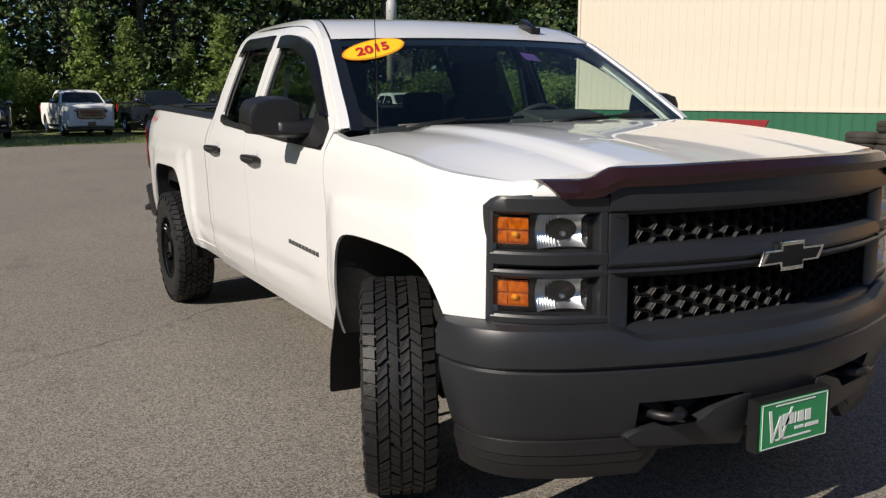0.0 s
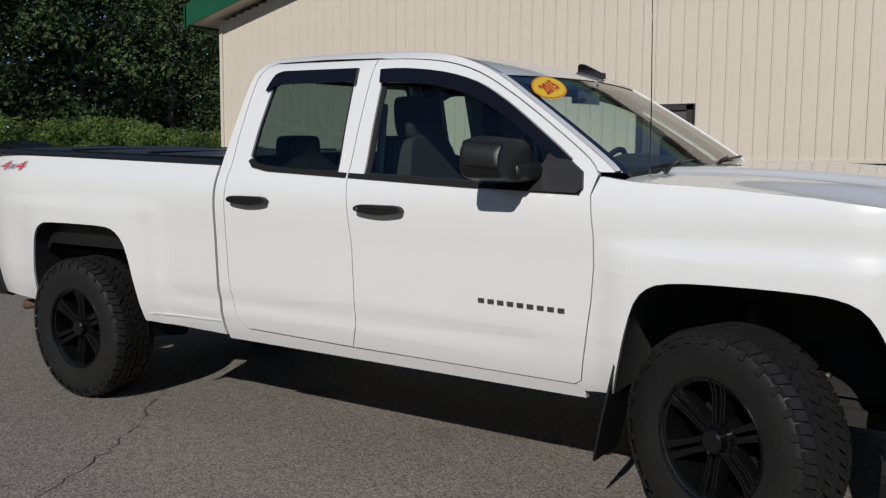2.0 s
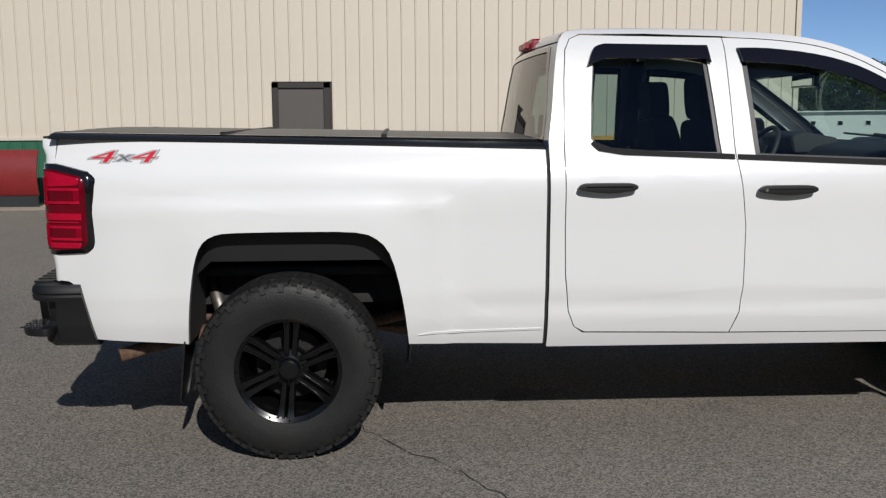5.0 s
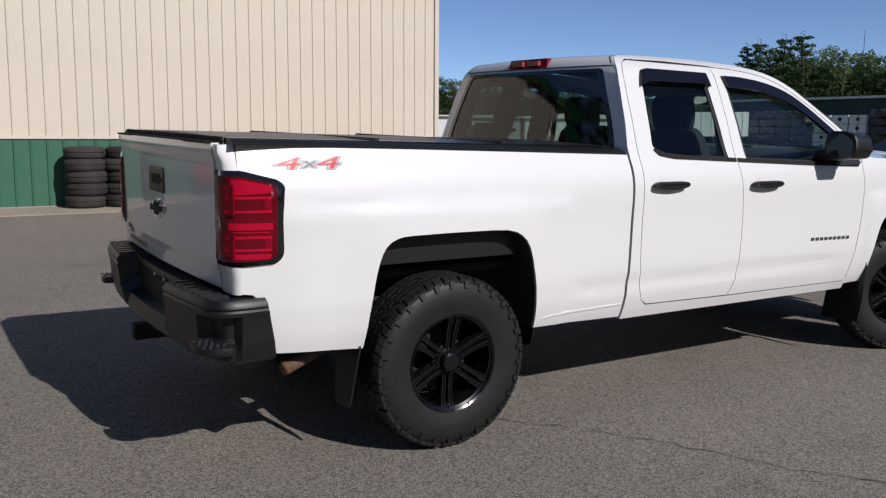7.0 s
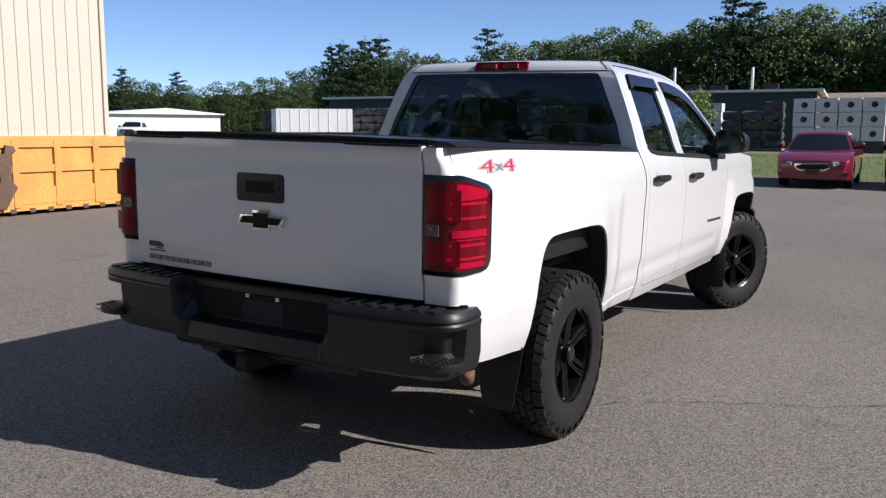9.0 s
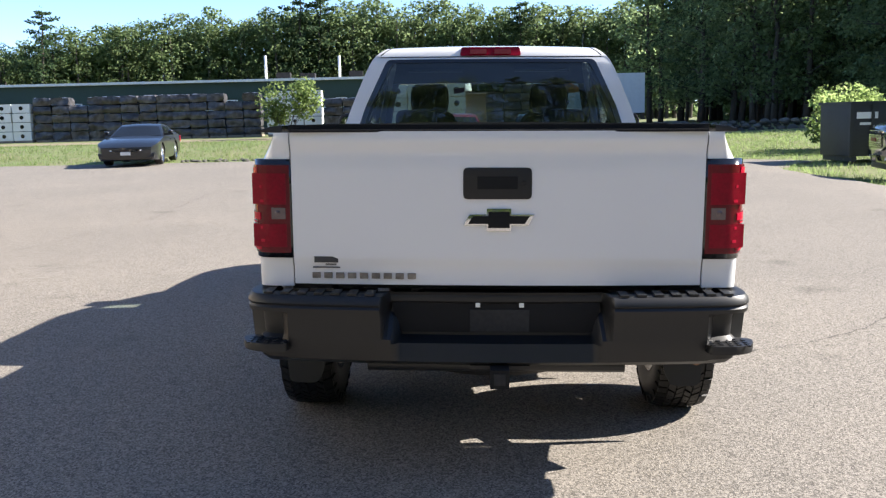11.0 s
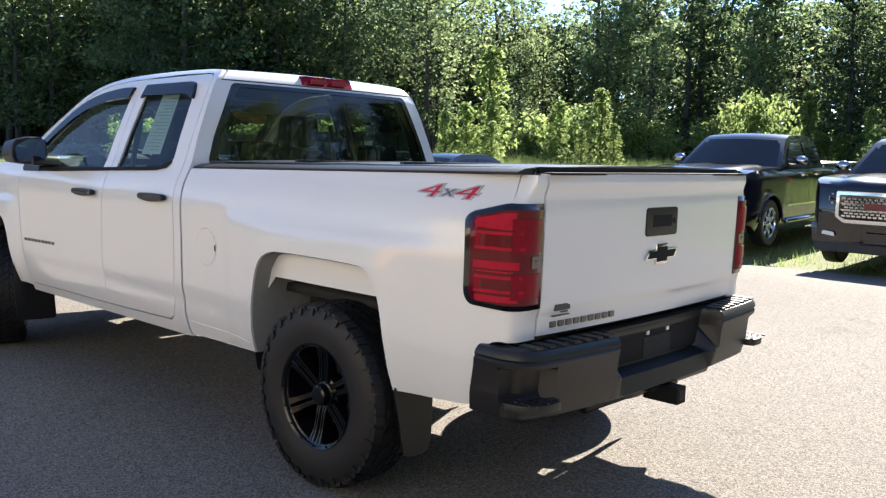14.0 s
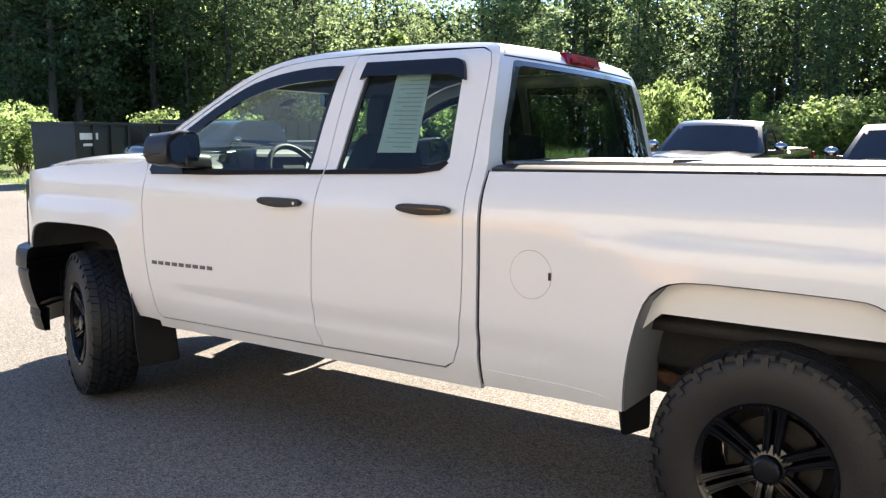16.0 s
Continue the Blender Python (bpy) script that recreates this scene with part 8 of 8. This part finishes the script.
def plant(kind, x, y, k=1.0, light=False, label=None, name="tree", group="woodland edge"):
    trunk, crown = _pr.choice(TREES[kind])
    r = thing(name, label or {"broad": "leafy green broadleaf tree at the wood's edge", "fine": "large leafy tree behind the back row", "tall": "tall broadleaf tree with a bare lower trunk", "pine": "tall dark pine with layered boughs", "sapling": "slim light green young tree in the weeds"}[kind], "tree", on_ground(x, y, -0.08, _pr.uniform(0, 360)) @ Matrix.Diagonal((k * _pr.uniform(0.9, 1.1), k * _pr.uniform(0.9, 1.1), k, 1)), group)
    for nm, me in (("trunk", trunk), ("crown", crown)):
        o = new(nm, me)
        o.parent = r
    return r


STAND = []                             # trees too far in to be told apart


def stand(kind, x, y, k):
    STAND.append((_pr.choice(FAR_TREES[kind]), on_ground(x, y, -0.08, _pr.uniform(0, 360)) @ Matrix.Diagonal((k * 1.05, k * 1.05, k, 1))))


# wood across the meadow to the truck's right: its edge runs back, then turns up towards the bank ahead
# The stretch up to x = -10 is unseen, kept for its shade and reflections.
WOOD_EDGE = [(x, -25.5 - 0.02 * (10 - x)) for x in np.arange(-34, -10, 2.5)] + [(-9.0, -33.0), (-7.5, -39.0)] + [(x, -43.5) for x in np.arange(-6.0, 34, 2.5)] + [(35.0, -41.0), (36.3, -38.0), (37.4, -35.0), (38.3, -32.0), (39.2, -29.0), (40.0, -26.5)]
for x, y in WOOD_EDGE:
    for row in range(3):
        q = _pr.random()
        kind = "tall" if q < (0.15 if row == 0 else 0.55) else ("broad" if q < 0.90 else "pine")
        back = 3.8 * row + (_pr.uniform(-2.2, 1.5) if x > -8 else 0)
        px, py = (x, y - back) if x < 34.5 else (x + back, y - 0.3 * back)
        (plant if row < 2 else stand)(kind, px + _pr.uniform(-1.7, 1.7), py + _pr.uniform(-1.2, 1.2), (_pr.uniform(0.48, 1.0) if row == 0 else _pr.uniform(0.92, 1.16)))
for i in range(20):                    # the corner of the wood
    stand("tall" if i % 3 else "broad", _pr.uniform(40, 58), _pr.uniform(-59, -47), _pr.uniform(0.94, 1.08))
# wood ahead to the right
for i in range(34):
    t = i / 33
    for row in range(2):
        x, y = 40 + 30 * t + _pr.uniform(-1, 1), -24 + 9 * t + _pr.uniform(-2.5, 2.5) - 5 * row
        (plant if row < 1 else stand)("broad" if _pr.random() < 0.75 else "pine", x, y, _pr.uniform(0.9, 1.25))
# far wood ahead, behind the sheds: its skyline by bearing (degrees, slope over eye height)
SKYLINE = ([-12, -4, 0, 6, 12, 16, 18.6, 21, 24, 26.3, 28.3, 30, 32.6, 34, 36, 37.6, 38.4, 41, 43, 44.6, 45.9, 46.6, 48.4, 49.2, 51.2, 52.6, 54, 58, 62, 72],
           [0.125, 0.114, 0.116, 0.122, 0.126, 0.118, 0.112, 0.106, 0.101, 0.093, 0.083, 0.082, 0.088, 0.090, 0.090, 0.080, 0.068, 0.058, 0.052, 0.052, 0.043, 0.049, 0.049, 0.055, 0.053, 0.057, 0.061, 0.062, 0.08, 0.09])
PINES = {-1.5: 0.124, 11.5: 0.137, 12.6: 0.141, 27.7: 0.115, 34.1: 0.104, 35.3: 0.101, 36.7: 0.097, 37.6: 0.094, 47.0: 0.064, 50.2: 0.066, 52.1: 0.062}


def far_distance(b):
    return 98 if b < 38.6 else 150


for i in range(175):
    b = -12 + 84 * i / 174 + _pr.uniform(-0.2, 0.2)
    a, d = radians(b), far_distance(b) + _pr.uniform(-2, 3)
    for row in range(1 + (i % 4 == 0)):
        h = (1.3 + d * float(np.interp(b, *SKYLINE))) * _pr.uniform(0.90, 1.08)
        stand("broad", -3.5 + d * math.cos(a) + 5 * row, -2.0 + d * math.sin(a), h / 11.4)
for b, slope in PINES.items():
    a, d = radians(b), far_distance(b) - 2
    stand("pine", -3.5 + d * math.cos(a), -2.0 + d * math.sin(a), (1.3 + d * slope) / 12.9)
# wood behind the back row
for y in np.arange(-34, 66, 2.4):
    for row in range(2):
        (plant if row < 1 else stand)("fine" if row < 1 and _pr.random() < 0.8 else ("broad" if _pr.random() < 0.8 else "pine"), -45 - row * 3.5 + _pr.uniform(-1.2, 1.2) - 0.05 * y, y + _pr.uniform(-0.9, 0.9), _pr.uniform(1.35, 1.8))


def join_stand(name, label):
    """All trees of the stand in one mesh: trunks and leaves."""
    vs, fs, ms, count = [], [], [], 0
    slots = ["bark", "leaf", "leaf_pine"]
    for (trunk, crown), m in STAND:
        mm = np.array(m)
        for me in (trunk, crown):
            co = np.empty(len(me.vertices) * 3)
            me.vertices.foreach_get("co", co)
            co = co.reshape(-1, 3) @ mm[:3, :3].T + mm[:3, 3]
            vs.append(co)
            key = 0 if me is trunk else (2 if me.materials[0] is M["leaf_pine"] else 1)
            for p in me.polygons:
                fs.append([count + i for i in p.vertices])
                ms.append(key)
            count += len(co)
    me = bpy.data.meshes.new(name)
    me.from_pydata(np.concatenate(vs).tolist(), [], fs)
    for sname in slots:
        me.materials.append(M[sname])
    me.polygons.foreach_set("material_index", ms)
    tagged(new(name, me), label, "wood", "", "stuff")


join_stand("far_wood", "dense green wood standing back from the edge")


def thicket(name, count, where, size, seed, label, material="leaf"):
    """Undergrowth and inner crowns of the wood: leaves filling the depth between trunks."""
    rng = random.Random(seed)
    verts, faces = [], []
    for _ in range(count):
        p = Vector(where(rng))
        u = Vector((rng.gauss(0, 1), rng.gauss(0, 1), rng.gauss(0, 0.7))).normalized()
        w = u.cross(Vector((rng.gauss(0, 1), rng.gauss(0, 1), 0.3))).normalized()
        k = size * rng.uniform(0.6, 1.4)
        n = len(verts)
        verts += [tuple(p - w * k * 0.5), tuple(p + u * k * 0.8), tuple(p + w * k * 0.5), tuple(p - u * k * 0.5)]
        faces.append((n, n + 1, n + 2, n + 3))
    me = bpy.data.meshes.new(name)
    me.from_pydata(verts, [], faces)
    me.materials.append(M[material])
    tagged(new(name, me), label, "undergrowth", "", "stuff")


def wood_height(r, low):
    return low + 8.5 * r.random() ** 1.4


thicket("undergrowth", 52000, lambda r: (lambda x: (x, (-40 if x < -9 else -58) + r.uniform(-3, 3), -0.1 + 10.5 * r.random() ** 1.3))(r.uniform(-42, 60)), 0.46, 11, "dark leafy depth of the wood", "leaf_shade_tone")
thicket("undergrowth", 9000, lambda r: (lambda x: (x, (-27.5 if x < -9 else -45.5) + r.uniform(-3.0, 3.0), 2.2 * r.random() ** 1.5))(r.uniform(-40, 42)), 0.24, 12, "low undergrowth below the trees")
thicket("undergrowth", 76000, lambda r: (-56 + r.uniform(-3, 3), r.uniform(-40, 75), 16 * r.random() ** 1.15), 0.36, 13, "dark leafy depth of the wood", "leaf_shade_tone")
thicket("undergrowth", 5000, lambda r: (-46 + r.uniform(-3, 3), r.uniform(-36, 68), 1.8 * r.random() ** 1.4), 0.3, 14, "low undergrowth below the trees")
thicket("undergrowth", 26000, lambda r: (r.uniform(52, 60), r.uniform(-62, -24), 12 * r.random() ** 1.2), 0.55, 19, "dark leafy depth of the wood", "leaf_shade_tone")
thicket("undergrowth", 12000, lambda r: (lambda t: (40 + 34 * t + r.uniform(-2, 2), -33 + 11 * t + r.uniform(-2, 2), wood_height(r, 0.3)))(r.random()), 0.55, 15, "dark leafy depth of the wood")
thicket("undergrowth", 14000, lambda r: (lambda a: (106 * math.cos(a) + r.uniform(-3, 3), 106 * math.sin(a) + r.uniform(-3, 3), wood_height(r, 0.3)))(radians(r.uniform(-14, 36))), 0.75, 16, "dark leafy depth of the wood")
thicket("undergrowth", 84000, lambda r: (lambda q: (lambda d: (d * math.cos(radians(q)) - 3.5, d * math.sin(radians(q)) - 2.0, 1.0 + (0.95 * d * float(np.interp(q, *SKYLINE)) - 1.0) * r.random() ** 0.8))(far_distance(q) + r.uniform(-1, 6)))(r.uniform(-12, 72)), 0.36, 18, "leaves filling the far wood below its skyline")
thicket("undergrowth", 9000, lambda r: (lambda a: (154 * math.cos(a) + r.uniform(-3, 3), 154 * math.sin(a) + r.uniform(-3, 3), 7.5 * r.random()))(radians(r.uniform(36, 72))), 0.9, 17, "dark leafy depth of the wood")
# unseen trees added beside the back of the lot, shading its far edge
for x, y, k in ((-25.5, -12.5, 1.05), (-27.6, -10.6, 1.15), (-29.8, -12.0, 1.1), (-31.8, -10.8, 1.0), (-26.6, -15.2, 1.2), (-29.0, -15.6, 1.2), (-24.6, -9.6, 0.8)):
    plant("broad", x, y, k, label="unseen leafy tree added to shade the lot's far edge", group="lot trees")
# saplings and single bushes
for x, y, k in ((21.8, -26.2, 1.50), (22.7, -25.7, 0.85), (21.0, -25.4, 0.80), (21.6, -23.2, 0.72), (20.2, -24.4, 0.62), (17.0, -27.5, 1.02), (17.6, -27.0, 0.55), (16.2, -27.2, 0.62), (19.8, -28.6, 0.88), (20.6, -29.2, 0.80), (27.5, -22.0, 0.7), (9.8, -38.0, 0.9), (13.0, -39.0, 1.1)):
    plant("sapling", x, y, k, label="slim light green young tree in the weeds", name="young_tree", group="young trees")


def bush_meshes(seed, h, w, n, size):
    rng = random.Random(seed)
    tb, cb = bmesh.new(), bmesh.new()
    for i in range(14):
        a = rng.uniform(0, 6.28)
        r = w * rng.uniform(0.2, 1.0)
        top = Vector((math.cos(a) * r, math.sin(a) * r, h * rng.uniform(0.45, 0.95)))
        tube([(0, 0, 0), top * 0.5 + Vector((0, 0, 0.1)), top], 0.018, 5, tb, taper=0.3)
        leaf_cloud(cb, top, h * 0.22, n, size, rng, 0.85)
        leaf_cloud(cb, top * 0.72, h * 0.18, n // 2, size, rng, 0.85)
    return mesh_of("branchwork", tb, "bark", True), mesh_of("leaves", cb, "leaf_light")


BUSHES = [bush_meshes(70 + i, 2.2, 1.3, 78, 0.14) for i in range(3)]


def bush(x, y, k, label="light green leafy bush in the weeds", kz=1.0):
    st, lv = _pr.choice(BUSHES)
    r = thing("bush", label, "bush", on_ground(x, y, -0.05, _pr.uniform(0, 360)) @ Matrix.Diagonal((k, k, k * kz, 1)), "bushes")
    for nm, me in (("branchwork", st), ("leaves", lv)):
        o = new(nm, me)
        o.parent = r


bush(39.2, 9.6, 1.20, "round pale green bush on the grass bank", 1.05)
for x, y, k in ((6.9, -31.2, 1.15), (5.4, -31.8, 1.25), (3.9, -31.0, 1.2), (2.2, -31.6, 1.25), (0.3, -30.8, 1.3), (-2.0, -31.0, 1.2), (-4.2, -30.4, 1.3), (25.4, -12.0, 0.85), (24.6, -11.2, 0.70), (26.8, -12.6, 0.95), (23.0, -14.6, 0.85), (26.5, -21.5, 0.9), (22.2, -32.0, 1.35), (25.5, -33.0, 1.2)):
    bush(x, y, k)
for x, y, k in ((9.3, -26.0, 0.80), (10.1, -25.8, 0.72)):
    bush(x, y, k, "feathery light green sumac bush in the meadow", 1.75)
for i in range(24):
    bush(-39.8 + _pr.uniform(-1.2, 1.2), -6 + i * 1.9 + _pr.uniform(-0.5, 0.5), _pr.uniform(1.05, 1.55), "leafy hedge bush behind the parked trucks")
for i in range(30):
    x = -30 + 68 * i / 29
    bush(x, (-23.6 if x < -9 else -41.0) + _pr.uniform(-1.0, 0.8), _pr.uniform(0.8, 1.4), "undergrowth bush at the wood's edge")
for i in range(10):
    plant("sapling", -39.5 + _pr.uniform(-1, 1), -8 + i * 2.6 + _pr.uniform(-0.8, 0.8), _pr.uniform(1.15, 1.75), label="small light tree behind the back row", group="small trees")


# grass: tufts as one mesh per stretch
def grass(name, count, where, h0, h1, seed, label, material="grass", blades=5):
    rng = random.Random(seed)
    verts, faces = [], []
    for _ in range(count):
        x, y = where(rng)
        z = ground_z(x, y) - 0.04
        for _ in range(blades):
            a, h = rng.uniform(0, 6.28), rng.uniform(h0, h1)
            dx, dy = math.cos(a), math.sin(a)
            px, py = x + rng.uniform(-0.12, 0.12), y + rng.uniform(-0.12, 0.12)
            w = 0.005 + 0.012 * h
            k = len(verts)
            bx, by = rng.uniform(-0.5, 0.5) * h, rng.uniform(-0.5, 0.5) * h
            verts += [(px - dx * w, py - dy * w, z), (px + dx * w, py + dy * w, z), (px + bx, py + by, z + h)]
            faces.append((k, k + 1, k + 2))
    me = bpy.data.meshes.new(name)
    me.from_pydata(verts, [], faces)
    me.materials.append(M[material])
    tagged(new(name, me), label, "grass", "", "stuff")


def verge(rng):
    while True:
        x, y = rng.uniform(-24, 34), -7.2 - 31 * rng.random() ** 1.5
        k = float(np.interp(x, [-20, -8, 0, 3, 6, 10, 15, 18.5, 21.2, 24], [-14, -10.9, -10.0, -9.4, -9.0, -8.6, -7.9, -7.6, -9.0, -7]))
        if y < k and not (4.9 < x < 11 and -11.8 < y < -9.6 and rng.random() < 0.85):
            return x, y


grass("verge_grass", 27000, verge, 0.03, 0.17, 1, "long sunlit grass beside the lot", blades=5)
grass("weeds", 6500, lambda r: (r.uniform(-6, 33), -17.5 - 21 * r.random() ** 0.8), 0.30, 0.85, 2, "tall pale weeds before the wood", blades=6)
grass("bank_grass", 9000, lambda r: (r.uniform(25.2, 36), r.uniform(-14, 26)), 0.04, 0.16, 3, "mown green bank ahead of the lot", blades=5)
grass("back_grass", 5000, lambda r: (r.uniform(-33, -25.2), r.uniform(-24, 26)), 0.05, 0.20, 4, "grass strip along the back row", blades=5)

# edge stones on the bank
_st = []
for i in range(3):
    bm = bmesh.new()
    bmesh.ops.create_icosphere(bm, subdivisions=2, radius=0.5)
    for v in bm.verts:
        v.co *= 1 + 0.35 * noise.noise(v.co * 2 + Vector((i * 7, 0, 0)))
        v.co.z *= 0.6
    _st.append(mesh_of("stone", bm, "stone", True))
for i in range(60):
    y = 4.5 + i * 0.10
    k = _pr.uniform(0.10, 0.26)
    o = tagged(new("stone", _pr.choice(_st)), "rough dark field stone along the bank", "stone", "edge stones")
    o.matrix_basis = on_ground(25.7 + _pr.uniform(-0.35, 0.35), y, -0.02, _pr.uniform(0, 360)) @ Matrix.Diagonal((k, k, k, 1))
for i in range(130):
    y = -26 + i * 0.19
    k = _pr.uniform(0.25, 0.6)
    o = tagged(new("stone", _pr.choice(_st)), "dark stone of a low dry wall under trees", "stone", "stone wall")
    o.matrix_basis = on_ground(40 + 0.1 * y + _pr.uniform(-0.25, 0.25), y * 0.8 - 4, (i % 3) * 0.17, _pr.uniform(0, 360)) @ Matrix.Diagonal((k, k, k, 1))
